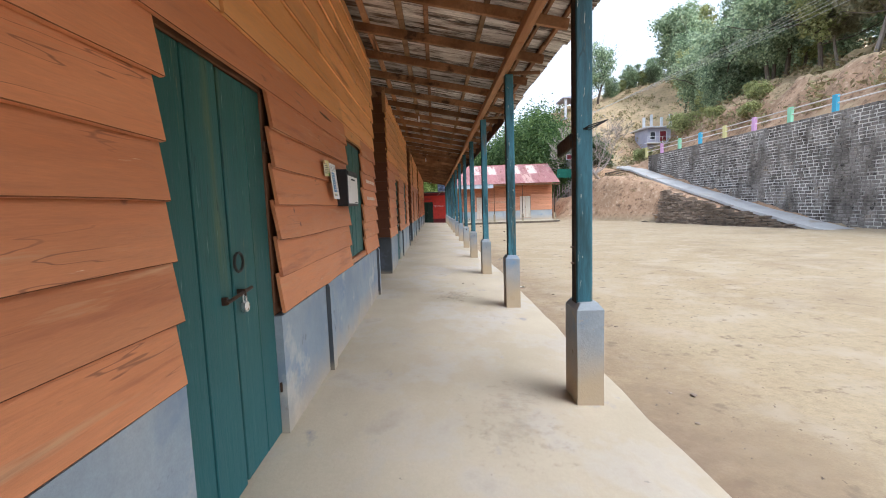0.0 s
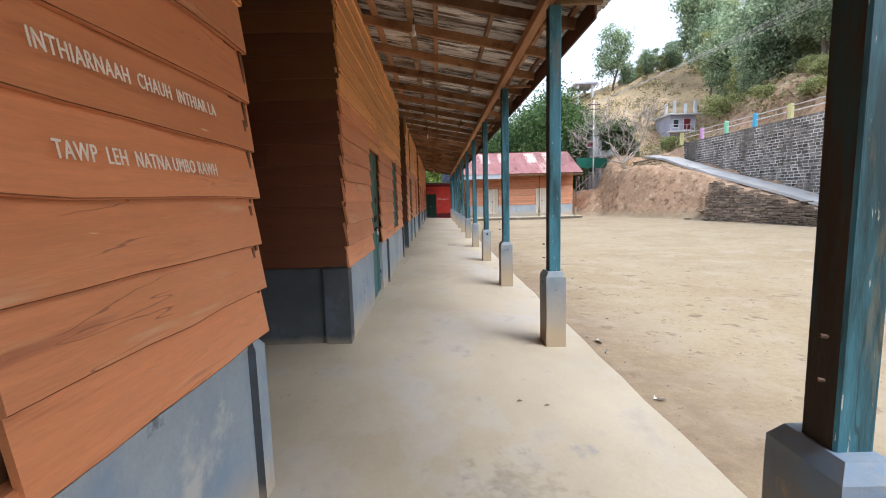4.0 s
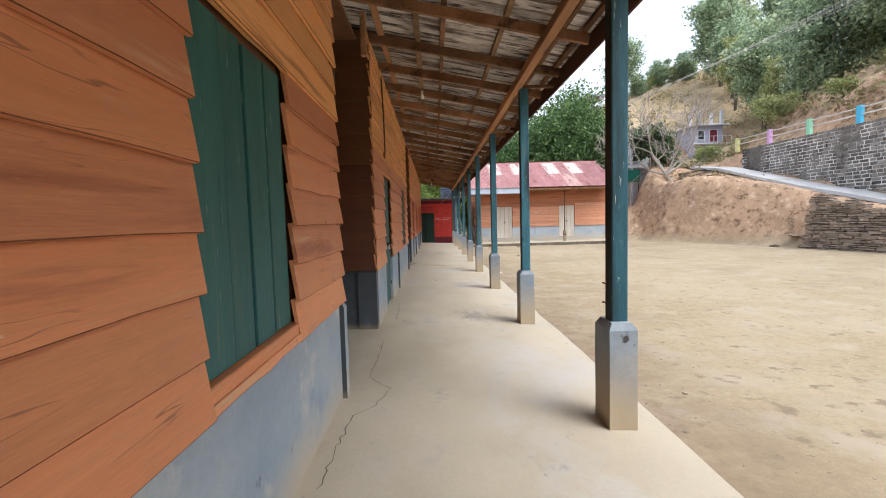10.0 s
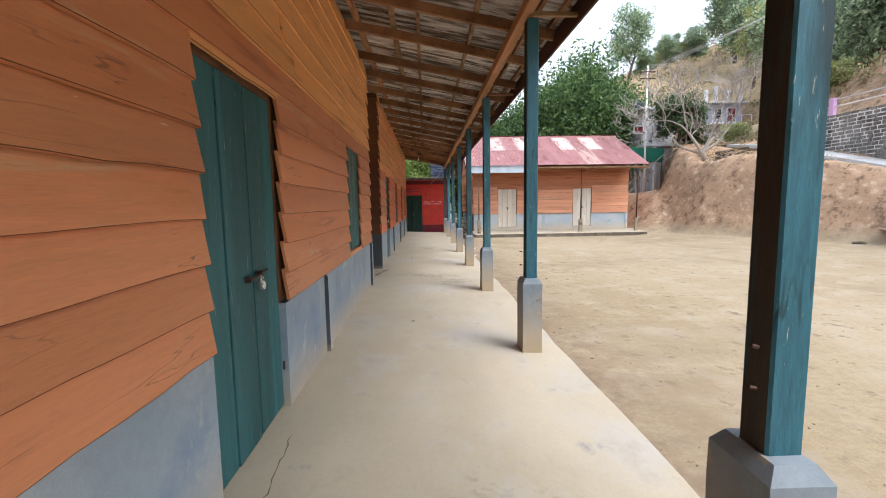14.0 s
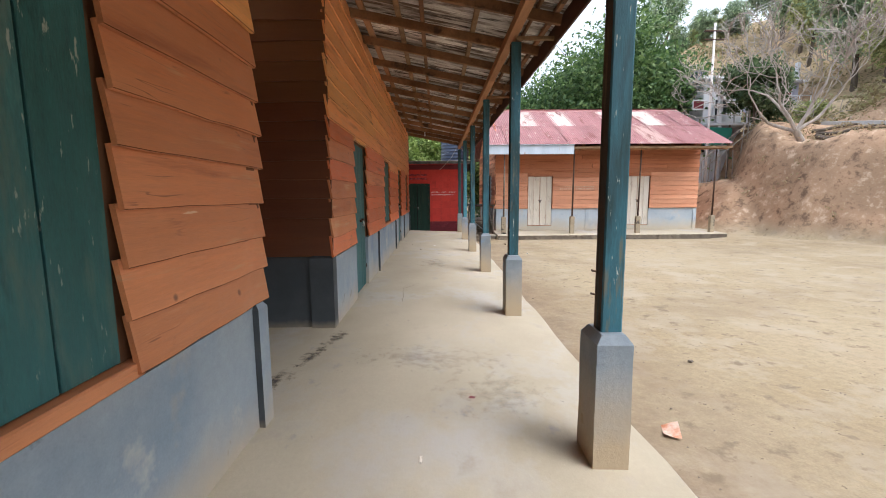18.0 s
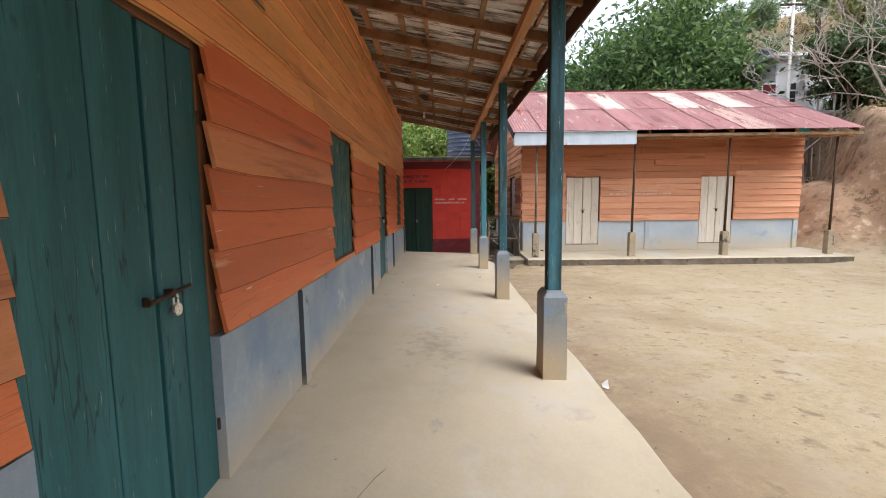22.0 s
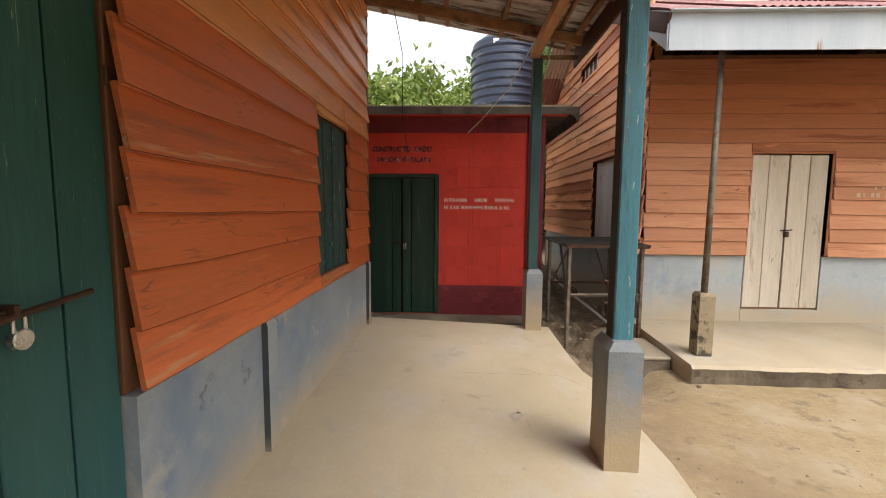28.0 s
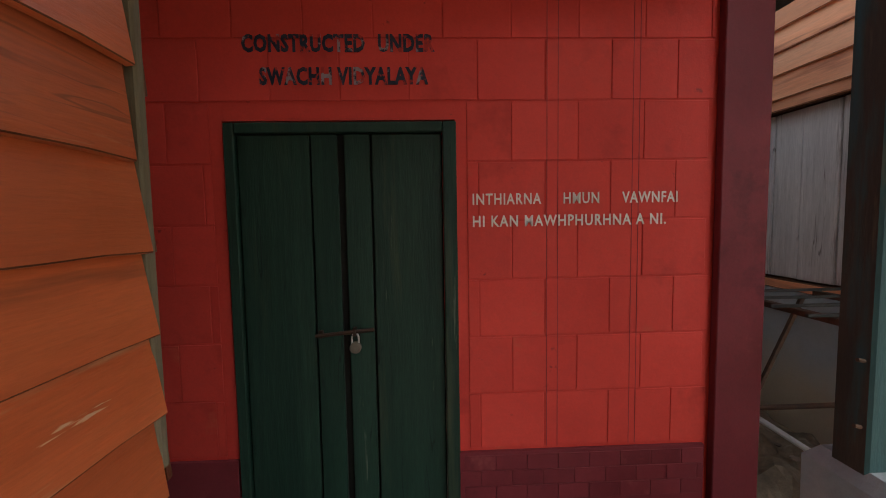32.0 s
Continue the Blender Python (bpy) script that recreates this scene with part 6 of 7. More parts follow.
part("front_panel", slab_data(-0.763, -0.758, 4.82, 5.29, 1.39, 1.65, 0.002), box_white, boxm, "white painted front panel")
part("slot_rim", slab_data(-0.764, -0.754, 4.80, 5.295, 1.66, 1.69, 0.003), box_black, boxm)
part("lock", turned(lathe_data([(0.0, 0.0), (0.011, 0.0), (0.011, 0.008), (0.0, 0.01)], 12), Matrix.Translation((-0.758, 4.875, 1.54)) @ pose(0, 0, 0, 0, 90, 0)), steel, boxm, "small round cam lock")
letters("COMPLAINT BOX", 0.024, ink, Matrix.Translation((-0.7572, 4.95, 1.612)) @ pose(0, 0, 0, 90, 0, 90), boxm)
for k in range(13):
    part("print_bar", slab_data(-0.7585, -0.7565, 5.11 + 0.0105 * k, 5.1285 + 0.0105 * k, 1.397, 1.405, 0.0003), ink, boxm)
for x, z, w, s_ in ((6.43, 1.675, "INTHIARNAAH  CHAUH  INTHIAR LA", 0.062), (6.46, 1.455, "TAWP  LEH  NATNA UMBO RAWH", 0.062)):
    ob = letters(w, s_, letter_white, Matrix.Translation((-0.842, x, z)) @ pose(0, 0, 0, 90, 0, 90) @ pose(0, 0, 0, -8, 0, 0), None, "wall_lettering", 1.1, 0.66)
    tagged(ob, "white hand-painted words on an orange board", "lettering")
lean = thing("nailed_plank", slab_data(0.985, 1.01, 3.74, 4.06, 1.70, 1.80, 0.004), post_dark, "dark plank nailed to a verandah post", "plank")
lean.matrix_world = Matrix.Translation((0, 3.74, 1.78)) @ pose(0, 0, 0, -6, 0, 0) @ Matrix.Translation((0, -3.74, -1.78))
for k in range(3):
    thing("loose_wire", tube_data([(1.02, 3.70, 1.83 - 0.02 * k), (1.08, 3.64, 1.80 + 0.015 * k), (1.16 + 0.02 * k, 3.62, 1.84 + 0.01 * k)], 0.004, 5), cable_black, "short black wire tied round a post", "wire", "post wires")


# ---- lamps and cables under the verandah roof ----
def bulb(x, y, z):
    b = thing("light_bulb", None, None, "white bulb hanging unlit from a short cord", "lamp", "verandah bulbs", m=Matrix.Translation((x, y, z)))
    part("glass", lathe_data([(0.0, -0.07), (0.02, -0.066), (0.032, -0.045), (0.03, -0.02), (0.016, 0.005), (0.014, 0.02), (0.0, 0.02)], 16), glass_bulb, b, smooth=True)
    part("holder", lathe_data([(0.0, 0.015), (0.018, 0.015), (0.02, 0.05), (0.01, 0.065), (0.0, 0.065)], 14), box_white, b)
    part("cord", tube_data([(0, 0, 0.06), (0.004, 0.002, 0.14)], 0.004, 6), cable_black, b)
    return b


for x, y in ((-0.27, 19.55), (-0.2, 36.55), (-0.25, 10.9)):
    bulb(x, y, roof_under(x) - 0.05)
thing("hanging_cable", tube_data([(-0.50, 37.9, 3.35), (-0.42, 38.0, 2.9), (-0.44, 38.1, 2.3), (-0.40, 38.3, 1.95)], 0.004, 6), cable_black, "thin black cable hanging from the eaves", "cable")
thing("hanging_cable", tube_data([(0.95, 38.1, 3.1), (0.75, 38.6, 2.75), (0.45, 38.9, 2.45), (0.28, 39.0, 2.3)], 0.006, 6), cable_pale, "pale sagging cable crossing to the red wall", "cable")
thing("hanging_cable", tube_data([(1.1, 38.4, 3.1), (1.35, 38.5, 2.75), (1.75, 38.6, 2.65), (2.3, 38.75, 2.9)], 0.006, 6), cable_pale, "pale cable sagging between two roofs", "cable")
thing("hanging_cable", tube_data([(-0.85, 18.9, 3.45), (-0.835, 18.92, 2.9), (-0.835, 18.95, 2.35)], 0.012, 6), iron, "rusty conduit hanging down the boards", "cable")
thing("stub_board", slab_data(-0.875, -0.835, 18.93, 18.98, 2.28, 2.36), jamb_wood, "small dark block nailed to the boards", "block")
thing("tie_rod", slab_data(-0.86, -0.80, 8.85, 8.92, 3.1, 3.55), beam_wood, "short brown roof strut beside a passage", "strut")
thing("tie_rod", slab_data(-0.86, -0.80, 17.15, 17.22, 3.1, 3.55), beam_wood, "short brown roof strut beside a passage", "strut")

# long open splits between the boards of the fourth classroom
for y0, y1, z0, z1, h in ((27.2, 29.9, 2.52, 2.50, 0.022), (31.2, 32.9, 2.70, 2.68, 0.014), (21.6, 22.6, 2.31, 2.30, 0.010), (4.3, 4.75, 2.13, 2.12, 0.010)):
    bx_ = -0.862
    thing("board_split", ([(bx_ + 0.003, y0, z0), (bx_ + 0.006, (y0 + y1) / 2, (z0 + z1) / 2 - h), (bx_ + 0.003, y1, z1), (bx_ + 0.006, (y0 + y1) / 2, (z0 + z1) / 2 + h * 0.3), (bx_ - 0.03, (y0 + y1) / 2, (z0 + z1) / 2)], [(0, 1, 4), (1, 2, 4), (2, 3, 4), (3, 0, 4), (0, 3, 2, 1)]), crack_dark, "long dark split between weatherboards", "split", kind="structure")

# ---- litter and stones in the yard ----
def yard_z(x, y):
    return float(ground_z(x, y))


r = random.Random(8)
for x, y, s_ in ((1.83, 12.9, 0.07), (1.66, 9.95, 0.05), (1.62, 9.63, 0.035), (1.62, 8.6, 0.04), (1.55, 29.99, 0.06), (1.8, 32.2, 0.045), (2.63, 33.5, 0.05)):
    a = r.uniform(0, 3.1)
    d = sheet_data(-s_, s_, -s_ * 0.45, s_ * 0.45, 0, 0.03, 4)
    thing("paper_scrap", turned(d, Matrix.Translation((x, y, yard_z(x, y) + 0.025)) @ pose(0, 0, 0, 0, 90, 0) @ pose(0, 0, 0, math.degrees(a), 0, 0)), paper, "crumpled white paper scrap on the sand", "litter", "yard litter")
wrap_orange = surface("orange_wrapper_foil", [(0.62, 0.20, 0.08), (0.75, 0.62, 0.50)], (1, 1, 1), 14, 40, 0.4, 0.05, 0, 0.1)
thing("food_wrapper", turned(sheet_data(-0.085, 0.085, -0.05, 0.05, 0, 0.03, 4), Matrix.Translation((1.71, 24.6, yard_z(1.71, 24.6) + 0.03)) @ pose(0, 0, 0, 0, 90, 0) @ pose(0, 0, 0, 20, 0, 0)), wrap_orange, "crumpled orange and white food wrapper on the sand", "litter", "yard litter")
thing("paper_scrap", ([(0.08, 33.67, floor_z(0.08) + 0.003), (0.13, 33.68, floor_z(0.13) + 0.006), (0.125, 33.73, floor_z(0.125) + 0.004), (0.085, 33.72, floor_z(0.085) + 0.01)], [(0, 1, 2, 3)]), paper, "small white paper scrap on the cement floor", "litter")
thing("wood_chip", slab_data(0.07, 0.085, 24.04, 24.10, floor_z(0.08) + 0.001, floor_z(0.08) + 0.008, 0.002), white_plank, "pale wood chip on the cement floor", "chip")
thing("red_flake", ([(0.38, 24.78, floor_z(0.38) + 0.003), (0.42, 24.765, floor_z(0.42) + 0.008), (0.435, 24.80, floor_z(0.435) + 0.004), (0.40, 24.81, floor_z(0.40) + 0.007)], [(0, 1, 2, 3)]), maroon, "dark red paint flake on the cement floor", "flake")
for k in range(60):
    x, y = 1.5 + abs(r.gauss(0, 0.5)) + 0.03, r.uniform(2, 38)
    if x > 5:
        continue
    s_ = r.uniform(0.008, 0.028)
    thing("pebble", stone_data(x, y, yard_z(x, y) + s_ * 0.3, s_, r), stone_mat, "small grey pebble beside the verandah edge", "stone", "verandah edge pebbles")
pv = []
for k in range(2600):
    x, y = 1.45 + r.random() ** 1.5 * 12, r.uniform(0, 37.3)
    s_ = r.uniform(0.004, 0.014)
    pv.append(([(x - s_, y - s_, yard_z(x, y) + 0.002), (x + s_, y - s_ * 0.7, yard_z(x, y) + 0.002), (x + s_ * 0.6, y + s_, yard_z(x, y) + 0.002), (x, y, yard_z(x, y) + s_ * 0.9)], [(0, 1, 3), (1, 2, 3), (2, 0, 3)]))
thing("yard_grit", joined(pv), stone_mat, "loose grit scattered over the sandy yard", "grit", kind="stuff")
for k in range(7):
    x, y = r.uniform(-0.6, 1.2), r.uniform(3, 37)
    thing("dead_leaf", ([(x, y, floor_z(x) + 0.004), (x + 0.02, y + 0.008, floor_z(x) + 0.014), (x + 0.045, y + 0.002, floor_z(x) + 0.005), (x + 0.022, y - 0.012, floor_z(x) + 0.008)], [(0, 1, 2, 3)]), crack_dark, "small dry leaf on the cement floor", "leaf", "floor leaves")
# damp and dusty stains lie on the floor as thin films
def floor_film(x, y, rx, ry, turn, mat, label):
    v = [(0.0, 0.0, 0.0)] + [(math.cos(2 * math.pi * i / 24), math.sin(2 * math.pi * i / 24), 0.0) for i in range(24)]
    ob = thing("floor_stain", (v, [(0, i + 1, (i + 1) % 24 + 1) for i in range(24)]), mat, label, "stain", kind="structure")
    ob.matrix_world = Matrix.Translation((x, y, floor_z(x) + 0.005)) @ Matrix.Rotation(math.atan(0.04) if x > -0.9 else 0.0, 4, "Y") @ Matrix.Rotation(radians(turn), 4, "Z") @ Matrix.Diagonal((rx, ry, 1, 1))


for x, y, rx, ry, turn in ((-0.80, 25.95, 0.10, 0.32, -12), (-0.90, 25.45, 0.09, 0.34, -12), (-1.02, 24.95, 0.13, 0.36, -14)):
    floor_film(x, y, rx, ry, turn, soot_film, "dark sooty stain on the cement floor")
for x, y, rx, ry, turn in ((0.15, 25.5, 0.8, 0.35, 0), (0.6, 24.9, 0.5, 0.4, 20), (0.31, 36.5, 0.16, 0.08, 10), (0.37, 36.3, 0.12, 0.07, 30), (0.3, 7.3, 0.4, 0.6, 0), (0.5, 3.4, 0.4, 0.7, 0), (0.1, 30.6, 0.4, 0.8, 0), (0.4, 18.6, 0.4, 0.7, 0)):
    floor_film(x, y, rx, ry, turn, grey_film, "faint grey stain on the cement floor")


# ---- trees ----
def leaf_cloud(seed, centres, per, spread, size, flat=0.8):
    """Many small leaves in clumps round the centres: arrays of corners and faces."""
    g = np.random.default_rng(seed)
    c = np.repeat(np.array(centres), per, axis=0)
    n = len(c)
    p = c + g.normal(0, 1, (n, 3)) * np.array([spread, spread, spread * flat])
    a = g.normal(0, 1, (n, 3))
    a /= np.linalg.norm(a, axis=1, keepdims=True)
    b = np.cross(a, g.normal(0, 1, (n, 3)))
    b /= np.linalg.norm(b, axis=1, keepdims=True)
    s = size * g.uniform(0.6, 1.3, (n, 1))
    v = np.stack([p - a * s, p + b * s * 0.45, p + a * s, p - b * s * 0.45], 1).reshape(-1, 3)
    f = np.arange(4 * n).reshape(-1, 4)
    return v, f


def cloud_mesh(name, v, f, mat):
    me = bpy.data.meshes.new(name)
    me.vertices.add(len(v))
    me.vertices.foreach_set("co", v.astype(np.float32).ravel())
    me.loops.add(f.size)
    me.loops.foreach_set("vertex_index", f.astype(np.int32).ravel())
    me.polygons.add(len(f))
    me.polygons.foreach_set("loop_start", np.arange(0, f.size, 4, dtype=np.int32))
    me.materials.append(mat)
    me.update(calc_edges=True)
    return me


def branch_set(rr_, start, way, length, radius, depth, out, tips, bend=0.35, forks=(2, 3), sides=6):
    pts, rad = [Vector(start)], [radius]
    d = Vector(way).normalized()
    n = 4
    for i in range(n):
        d = (d + Vector((rr_.gauss(0, bend), rr_.gauss(0, bend), rr_.gauss(0.05, bend * 0.6))) * 0.5).normalized()
        pts.append(pts[-1] + d * length / n)
        rad.append(radius * (1 - 0.42 * (i + 1) / n))
    out.append(tube_data(pts, rad, sides if depth > 2 else 4, False))
    if depth == 0:
        tips.append(pts[-1])
        return
    for k in range(rr_.choice(forks)):
        side = Vector((rr_.gauss(0, 1), rr_.gauss(0, 1), rr_.gauss(0.25, 0.5))).normalized()
        at = pts[-1] if k == 0 else pts[rr_.choice((2, 3, 4))]
        branch_set(rr_, at, d * 0.75 + side * 0.8, length * rr_.uniform(0.62, 0.85), rad[-1] * (0.9 if k == 0 else 0.65), depth - 1, out, tips, bend, forks, sides)


def tree(name, seed, height, spread, crown, per, size, mat, label, trunk_mat=None, lean=(0, 0), rough=0.75, base=0.35, category="tree", lumps=85):
    """A tapered, forked trunk under a crown of leaf clumps; spread and crown are the crown's half width and half height."""
    rr_ = random.Random(seed)
    t = thing(name, None, None, label, category)
    tubes, tips = [], []
    mid = height - crown
    branch_set(rr_, (0, 0, -0.4), (lean[0], lean[1], 1), mid * 0.75 + 0.4, 0.035 * height * 0.6, 3, tubes, tips, 0.16, (2, 3))
    part("trunk", joined(tubes), trunk_mat or bark, t)
    cs = []
    k = 0
    while len(cs) < lumps and k < 4000:
        k += 1
        u = Vector((rr_.gauss(0, 1), rr_.gauss(0, 1), rr_.gauss(0, 1))).normalized()
        wob = 0.62 + 0.55 * (noise.noise(u * 1.7 + Vector((seed, 0, 0))) + 0.35)
        q = rr_.uniform(0.3, 1.0) ** 0.6 * wob
        p = Vector((u.x * spread * q, u.y * spread * q, mid + u.z * crown * q))
        if p.z > height * base:
            cs.append(tuple(p))
    v, f = leaf_cloud(seed, cs, per, spread * 0.14, size, rough)
    part("crown", cloud_mesh("crown", v, f, mat), None, t)
    return t


def put(t, x, y, s=1.0, turn=0.0, dz=-0.1):
    return Matrix.Translation((x, y, float(ground_z(x, y)) + dz)) @ pose(0, 0, 0, 0, 0, turn) @ Matrix.Diagonal((s, s, s, 1))


mango = tree("broadleaf_tree", 3, 11.5, 6.6, 5.4, 450, 0.15, leaf_dark, "dense dark green broadleaf tree behind the classroom", base=0.1, lumps=290)
mango.matrix_world = Matrix.Translation((11.2, 50.6, -0.3))
mango2 = tree("broadleaf_tree", 8, 8.8, 4.6, 4.0, 380, 0.15, leaf_dark, "round dark green broadleaf tree behind the classroom", base=0.1, lumps=180)
mango2.matrix_world = Matrix.Translation((4.4, 52.5, -0.3))
hedge = tree("leafy_bush", 11, 5.9, 2.8, 2.7, 260, 0.12, leaf_lime, "tall light green bush behind the wash house", base=0.05, category="bush")
hedge.matrix_world = Matrix.Translation((-2.0, 47.4, 0.0))
copy_thing(hedge, Matrix.Translation((0.8, 48.8, 0.4)) @ pose(0, 0, 0, 0, 0, 120))
copy_thing(hedge, Matrix.Translation((-5.2, 48.4, 0.3)) @ pose(0, 0, 0, 0, 0, 220))
hill_a = tree("hill_tree", 21, 12.5, 3.7, 4.9, 140, 0.19, leaf_mid, "tall green hillside tree with an uneven crown", base=0.2, lumps=120)
hill_b = tree("hill_tree", 22, 11.0, 3.3, 4.2, 140, 0.18, leaf_hill, "dark green hillside tree with an uneven crown", base=0.2, lumps=115)
hill_c = tree("hill_tree", 23, 9.5, 2.7, 3.3, 95, 0.17, leaf_olive, "olive hillside tree, thin in the crown", base=0.28, trunk_mat=bark_pale, lumps=90)
hill_d = tree("hill_tree", 28, 10.5, 2.2, 4.2, 85, 0.17, leaf_yellow, "yellow-green feathery hillside tree with a thin trunk", base=0.3, trunk_mat=bark, lumps=90)
slim = tree("slim_tree", 24, 11.5, 3.5, 4.8, 105, 0.2, leaf_hill, "tall thin tree with open crown on the ridge", base=0.25, lumps=70)
shrub = tree("hill_shrub", 25, 2.6, 1.6, 1.2, 90, 0.11, leaf_yellow, "yellow-green scrub bush on the earth slope", base=0.02, category="bush")
for t_ in (hill_a, hill_b, hill_c, hill_d, slim, shrub):
    tagged(t_, group="hillside trees" if t_ is not shrub else "hillside scrub")
hill_a.matrix_world = put(hill_a, 32.6, 47.0, 1.0)
hill_b.matrix_world = put(hill_b, 32.0, 40.0, 1.0)
hill_c.matrix_world = put(hill_c, 29.6, 30.0, 0.9)
hill_d.matrix_world = put(hill_d, 30.6, 35.0, 0.9)
slim.matrix_world = put(slim, 32.5, 86.0, 1.05)
shrub.matrix_world = put(shrub, 25.2, 44.0, 1.0)
r = random.Random(91)
spots = []
for k in range(2500):
    x, y = r.uniform(29.0, 62), r.uniform(4, 96)
    if x < 28.5 + 0.05 * abs(y - 30) or x < 31.0 + 0.5 * (y - 52):
        continue
    if all((x - a) ** 2 + (y - b) ** 2 > (4.0 + 0.07 * (x - 28)) ** 2 for a, b in spots):
        spots.append((x, y))
    if len(spots) > 57:
        break
for x, y in spots:
    src = r.choices((hill_a, hill_b, hill_c, hill_d), (4, 4, 2, 3))[0]
    copy_thing(src, put(src, x, y, r.uniform(0.8, 1.2) * (0.85 if x < 34 else 1.05), r.uniform(0, 360)))
for x, y, s_ in ((28.6, 26.0, 0.7), (28.2, 20.5, 0.75), (29.0, 15.0, 0.8)):
    copy_thing(hill_d, put(hill_d, x, y, s_, r.uniform(0, 360)))
for src, x, y, s_ in ((hill_b, 36.0, 88.0, 0.5), (hill_d, 38.2, 88.5, 0.45), (hill_a, 40.2, 89.0, 0.55), (hill_d, 42.4, 88.5, 0.55), (hill_b, 44.4, 88.0, 0.65)):
    copy_thing(src, put(src, x, y, s_, r.uniform(0, 360), -3.6 * s_))
for k in range(9):
    x, y = r.uniform(23.5, 28), r.uniform(12, 52)
    copy_thing(shrub, put(shrub, x, y, r.uniform(0.3, 0.6), r.uniform(0, 360)))
for x, y, s_ in ((23.6, 49.5, 0.7),):
    copy_thing(shrub, put(shrub, x, y, s_, r.uniform(0, 360)))
dark_bush = tree("dark_bush", 27, 3.4, 1.7, 1.6, 120, 0.12, leaf_deep, "dark green bush above the earth bank", base=0.02, category="bush")
dark_bush.matrix_world = put(dark_bush, 15.6, 43.2, 0.85, 0, 0.6)
copy_thing(dark_bush, put(dark_bush, 17.2, 44.4, 0.7, 100))

# bare tree on the bank
bare_tree = thing("bare_tree", None, None, "leafless pale grey tree spreading above the earth bank", "tree")
rr2 = random.Random(14)
limbs, twig = [], []


def limb(start, way, length, radius, depth):
    pts, rad = [Vector(start)], [radius]
    d = Vector(way).normalized()
    for i in range(5):
        d = (d + Vector((rr2.gauss(0, 0.16), rr2.gauss(0, 0.16), rr2.gauss(0.03, 0.14)))).normalized()
        pts.append(pts[-1] + d * length / 5)
        rad.append(max(radius * (1 - 0.09 * (i + 1)), 0.013))
    (limbs if depth > 2 else twig).append(tube_data(pts, rad, 7 if depth > 4 else 4 if depth > 1 else 3, False))
    if depth == 0:
        return
    for k in range(2 if depth in (3, 5) else 3):
        side = Vector((rr2.gauss(0, 1), rr2.gauss(0, 1), rr2.gauss(0.35, 0.6))).normalized()
        at = pts[-1] if k == 0 else pts[2 + k]
        limb(at, d * 0.9 + side * 0.75, length * rr2.uniform(0.66, 0.86), rad[-1] * (0.85 if k == 0 else 0.6), depth - 1)


trunk_pts = [(15.5, 39.7, float(ground_z(15.5, 39.7)) - 0.3), (15.3, 39.6, 2.8), (14.8, 39.35, 3.35), (14.4, 39.2, 3.8)]
trunk = tube_data(trunk_pts, [0.24, 0.17, 0.14, 0.12], 9, False)
for way, ln in (((-1.0, 0.1, 0.45), 1.3), ((-0.65, -0.4, 0.9), 1.35), ((-0.15, 0.4, 1.2), 1.45), ((0.35, -0.3, 1.2), 1.4), ((0.85, 0.2, 0.9), 1.4), ((1.0, -0.3, 0.5), 1.35)):
    limb((14.4, 39.2, 3.75), way, ln * 1.36, 0.075, 5)
part("trunk", trunk, bark_pale, bare_tree, smooth=True)
for tb in limbs:
    part("branch", tb, bark_pale, bare_tree)
tagged(part("twig", joined(twig), bark_pale, bare_tree), kind="stuff")
for k, (a, b) in enumerate((((15.5, 39.5), (17.6, 38.2)), ((15.5, 39.5), (16.6, 37.4)), ((15.4, 39.4), (15.9, 38.0)), ((15.6, 39.7), (17.8, 39.4)))):
    pts = []
    for i in range(8):
        q = i / 7
        x, y = a[0] + (b[0] - a[0]) * q + rr2.gauss(0, 0.03), a[1] + (b[1] - a[1]) * q + rr2.gauss(0, 0.03)
        pts.append((x, y, float(ground_z(x, y)) + 0.10 - 0.06 * q))
    part("root", tube_data(pts, [0.08 * (1 - 0.75 * i / 7) for i in range(8)], 6), bark, bare_tree, "exposed brown root", smooth=True)

# dry grass tufts on the bank and the shelf
g = np.random.default_rng(4)
cs = []
for k in range(420):
    if k < 110:
        y = g.uniform(33, 46)
        x = float(foot_x(y)) + g.uniform(0.3, 5.0)
        if x > 17.0:
            continue
    else:
        x, y = g.uniform(19.9, 30), g.uniform(12, 50)
    cs.append((x, y, float(ground_z(x, y)) + 0.1))
v, f = leaf_cloud(77, cs, 22, 0.16, 0.06, 0.7)
tagged(new("dry_grass", cloud_mesh("dry_grass", v, f, dry_grass)), "thin dry grass tufts on the earth slopes", "grass", kind="stuff")

scrub_leaf = foliage("brown_olive_scrub", (0.216, 0.162, 0.088), (0.324, 0.270, 0.135), (0.405, 0.392, 0.189))
g = np.random.default_rng(8)
cs = []
for k in range(2000):
    x, y = 23.0 + g.random() ** 1.6 * 36, g.uniform(2, 95)
    if noise.noise(Vector((x * 0.25, y * 0.25, 1.0))) < -0.12:
        continue
    cs.append((x, y, float(ground_z(x, y)) + 0.15 + 0.5 * g.random() ** 2))
v, f = leaf_cloud(78, cs, 26, 0.34, 0.16, 0.75)
tagged(new("hillside_scrub", cloud_mesh("hillside_scrub", v, f, scrub_leaf)), "low brown and olive scrub covering the hillside", "scrub", kind="stuff")


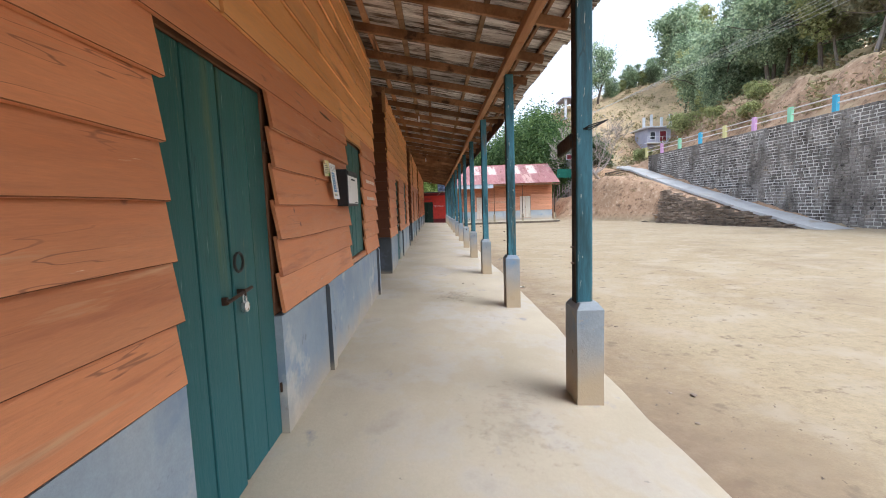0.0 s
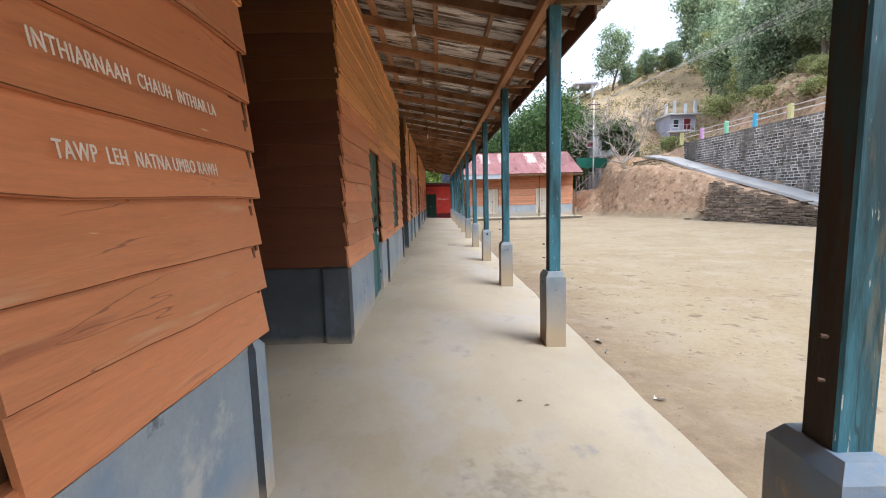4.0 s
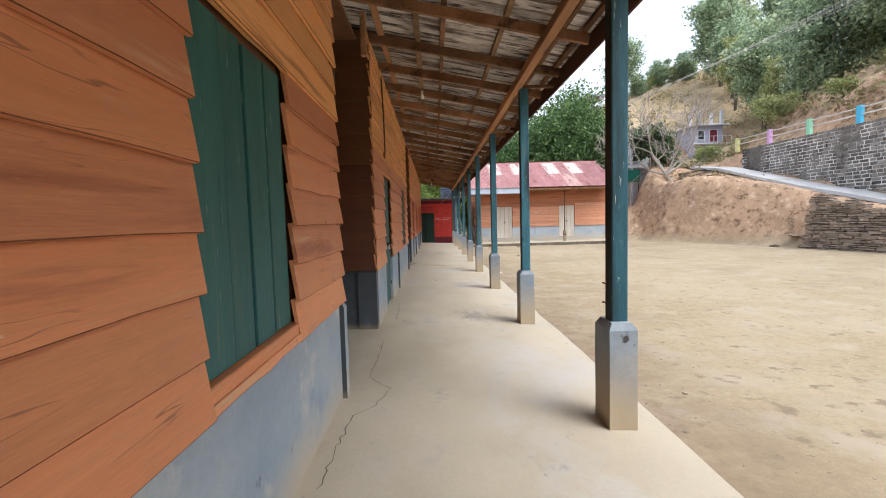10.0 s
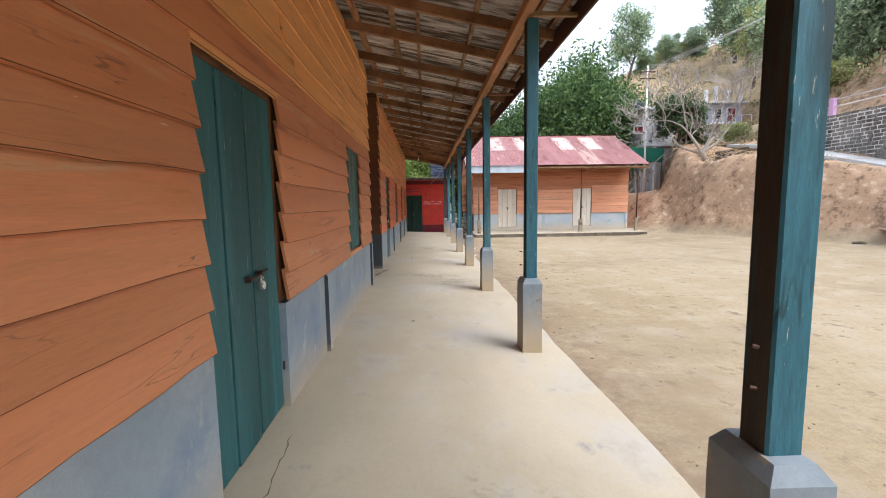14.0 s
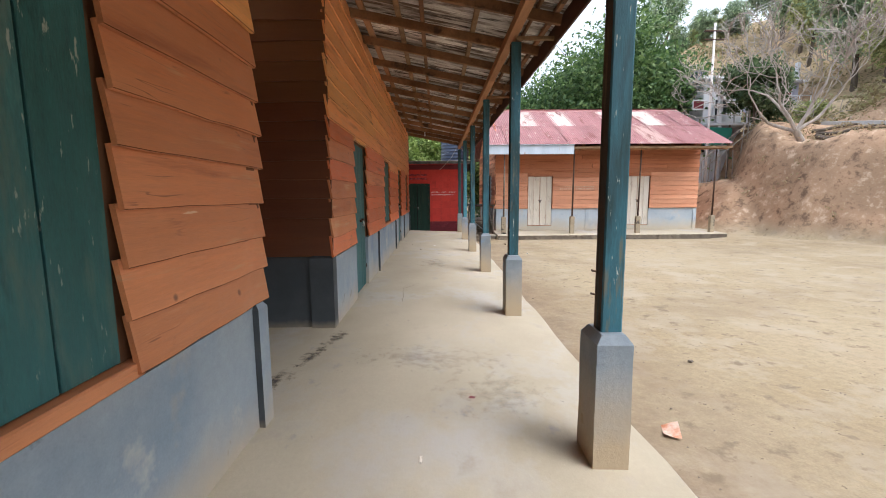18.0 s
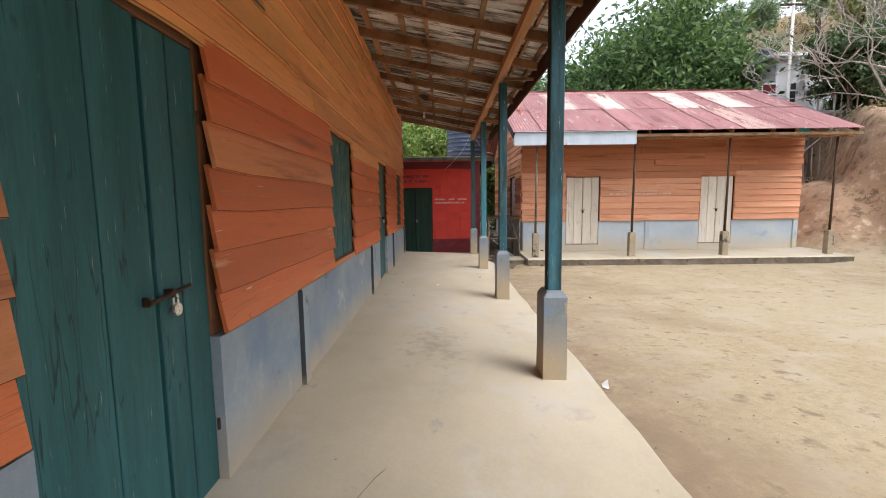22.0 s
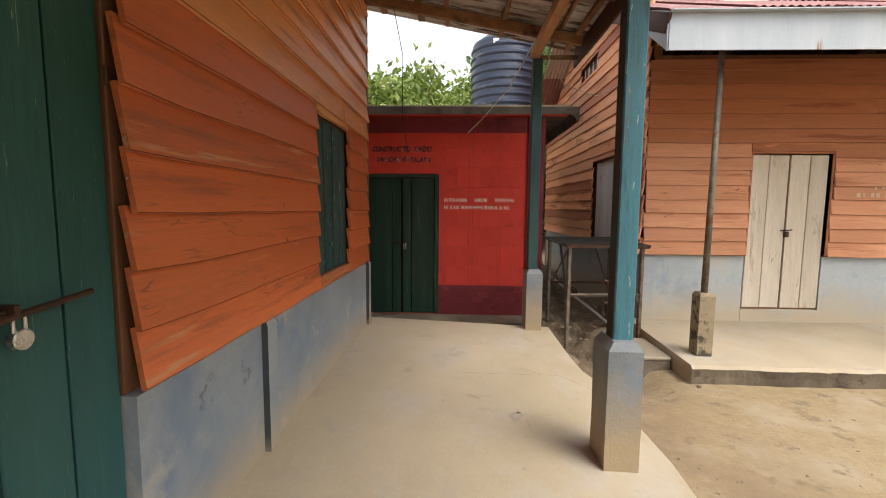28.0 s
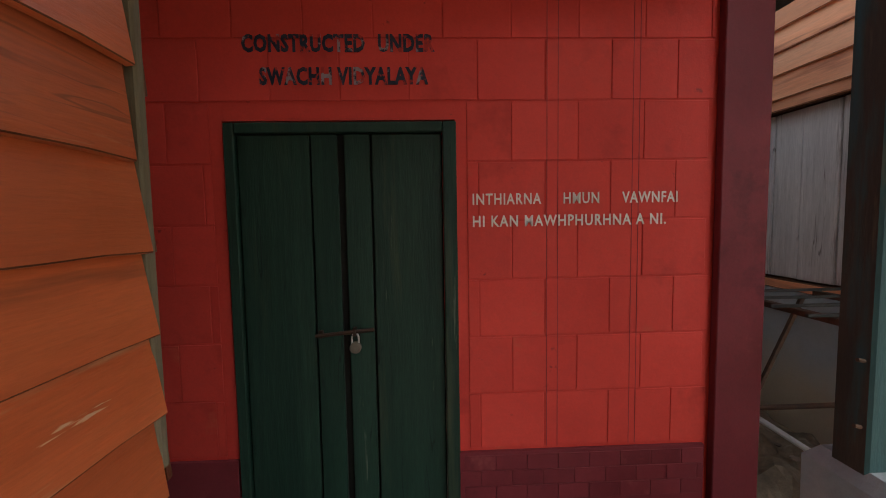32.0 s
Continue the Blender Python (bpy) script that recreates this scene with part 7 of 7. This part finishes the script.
# ---- houses, pole and wires up the slope ----
def house(name, x0, x1, y0, y1, z0, z1, mat, label, slab_out=0.5, windows=(), floors=()):
    h = thing(name, None, None, label, "house")
    part("wall", slab_data(x0, x1, y0, y1, z0, z1, 0.02), mat, h)
    part("roof", slab_data(x0 - slab_out, x1 + slab_out, y0 - slab_out, y1 + slab_out, z1 + 0.002, z1 + 0.16, 0.02), house_white, h, "flat white roof slab")
    for z in floors:
        part("balcony", slab_data(x0 - slab_out, x1 + slab_out, y0 - 1.0, y0 - 0.001, z, z + 0.14, 0.02), house_white, h)
        for k in range(5):
            xx = x0 - slab_out + 0.05 + k * (x1 - x0 + 2 * slab_out - 0.15) / 4
            part("railing_post", slab_data(xx, xx + 0.06, y0 - 0.98, y0 - 0.92, z + 0.14, z + 0.9), house_white, h)
        part("railing", slab_data(x0 - slab_out, x1 + slab_out, y0 - 0.98, y0 - 0.93, z + 0.9, z + 0.95), house_white, h)
    for (a, b, c, d, m_) in windows:
        wn_ = part("window", joined([slab_data(a - 0.06, a, y0 - 0.06, y0 - 0.002, c, d), slab_data(b, b + 0.06, y0 - 0.06, y0 - 0.002, c, d), slab_data(a - 0.06, b + 0.06, y0 - 0.06, y0 - 0.002, d, d + 0.06), slab_data(a - 0.06, b + 0.06, y0 - 0.09, y0 - 0.002, c - 0.06, c)]), house_white, h)
        part("pane", slab_data(a, b, y0 - 0.03, y0 - 0.004, c, d), m_, wn_)
    return h


white_h = house("white_house", 14.3, 16.4, 45.2, 48.6, -0.5, 7.2, house_white, "white two-storey house with flat roof among trees", 0.35,
                [(13.75, 14.3, 5.75, 6.15, maroon), (14.9, 15.5, 5.4, 6.2, dark_pane), (14.0, 14.5, 3.5, 4.2, dark_pane)], (4.75,))
part("roof_tank", lathe_data([(0, 7.2), (0.4, 7.2), (0.4, 7.85), (0.25, 8.0), (0, 8.05)], 20, 14.7, 46.5), tank_blue, white_h, "small dark blue roof tank")
part("column", slab_data(14.55, 14.72, 44.25, 44.42, -0.4, 6.95), house_white, white_h)
lilac = house("lilac_house", 31.4, 34.8, 64.0, 68.0, 6.0, 11.7, house_grey, "small lilac-grey house with white balcony slab", 0.5, [(33.2, 34.1, 9.8, 11.2, maroon), (31.8, 32.5, 10.1, 11.1, dark_pane)], (9.4,))
for k, x in enumerate((31.0, 32.1, 33.6, 34.9)):
    part("column", slab_data(x, x + 0.3, 64.5, 64.8, 11.86, 13.3 + 0.4 * (k % 2)), house_white, lilac)
frame_h = thing("unfinished_house", None, None, "unfinished grey concrete house frame on the ridge", "house")
for x in (26.0, 28.6, 31.4):
    for y in (86.0, 90.0):
        part("column", slab_data(x, x + 0.4, y, y + 0.4, 12.0, 21.6 if x < 31 else 18.6, 0.02), house_white, frame_h)
for z, x1 in ((17.4, 32.2), (21.4, 29.6)):
    part("floor_slab", slab_data(25.6, x1, 85.6, 90.8, z, z + 0.3, 0.02), house_grey, frame_h)
part("wall", slab_data(26.4, 31.4, 89.0, 89.3, 12.0, 17.4), house_grey, frame_h)
net = thing("green_net", sheet_data(0, 1, 0, 1, 0, 0.02, 6), net_green, "sagging green shade net on a fence", "net")
net.matrix_world = Matrix.Translation((12.4, 44.05, 3.85)) @ Matrix(((0, 2.7, 0, 0), (1, 0, 0, 0), (0, -0.2, 0.85, 0), (0, 0, 0, 1)))
for x in (12.45, 15.05):
    thing("net_pole", tube_data([(x, 44.1, float(ground_z(x, 44.1)) - 0.2), (x, 44.1, 4.75)], 0.05, 8), bark, "brown wooden pole holding a shade net", "pole", "net poles")
fen = thing("stick_fence", None, None, "rough stick fence beside the bank", "fence")
r = random.Random(6)
for k in range(16):
    x = 11.6 + 0.3 * k
    y = 43.4 + r.uniform(-0.1, 0.1)
    z = float(ground_z(x, y))
    part("stick", tube_data([(x, y, z - 0.1), (x + r.uniform(-0.1, 0.1), y, z + r.uniform(1.0, 1.5))], 0.025, 5), bark_pale, fen)
for q in (0.4, 0.9):
    part("stick", tube_data([(11.5, 43.35, float(ground_z(11.5, 43.35)) + q), (16.3, 43.35, float(ground_z(16.3, 43.35)) + q)], 0.025, 5), bark_pale, fen)
pole = thing("utility_pole", None, None, "tall pale steel utility pole with cross arms", "utility pole")
part("shaft", tube_data([(13.9, 44.0, -0.4), (13.9, 44.0, 9.6)], [0.07, 0.05], 10), rail_white, pole, smooth=True)
for z in (8.8, 9.2):
    part("cross_arm", slab_data(13.4, 14.4, 43.95, 44.05, z, z + 0.06), iron, pole)
wires = thing("power_line", None, None, "five thin grey power wires across the hillside", "wire")
for k in range(5):
    a, b = Vector((13.45 + 0.22 * k, 44.0, 9.25 + 0.03 * (k % 2))), Vector((31.0 + 1.1 * k, -12.0, 16.4 + 1.25 * k))
    part("wire", tube_data([a.lerp(b, q / 14) - Vector((0, 0, 1.6 * math.sin(math.pi * q / 14))) for q in range(15)], 0.010, 4, False), pvc, wires)
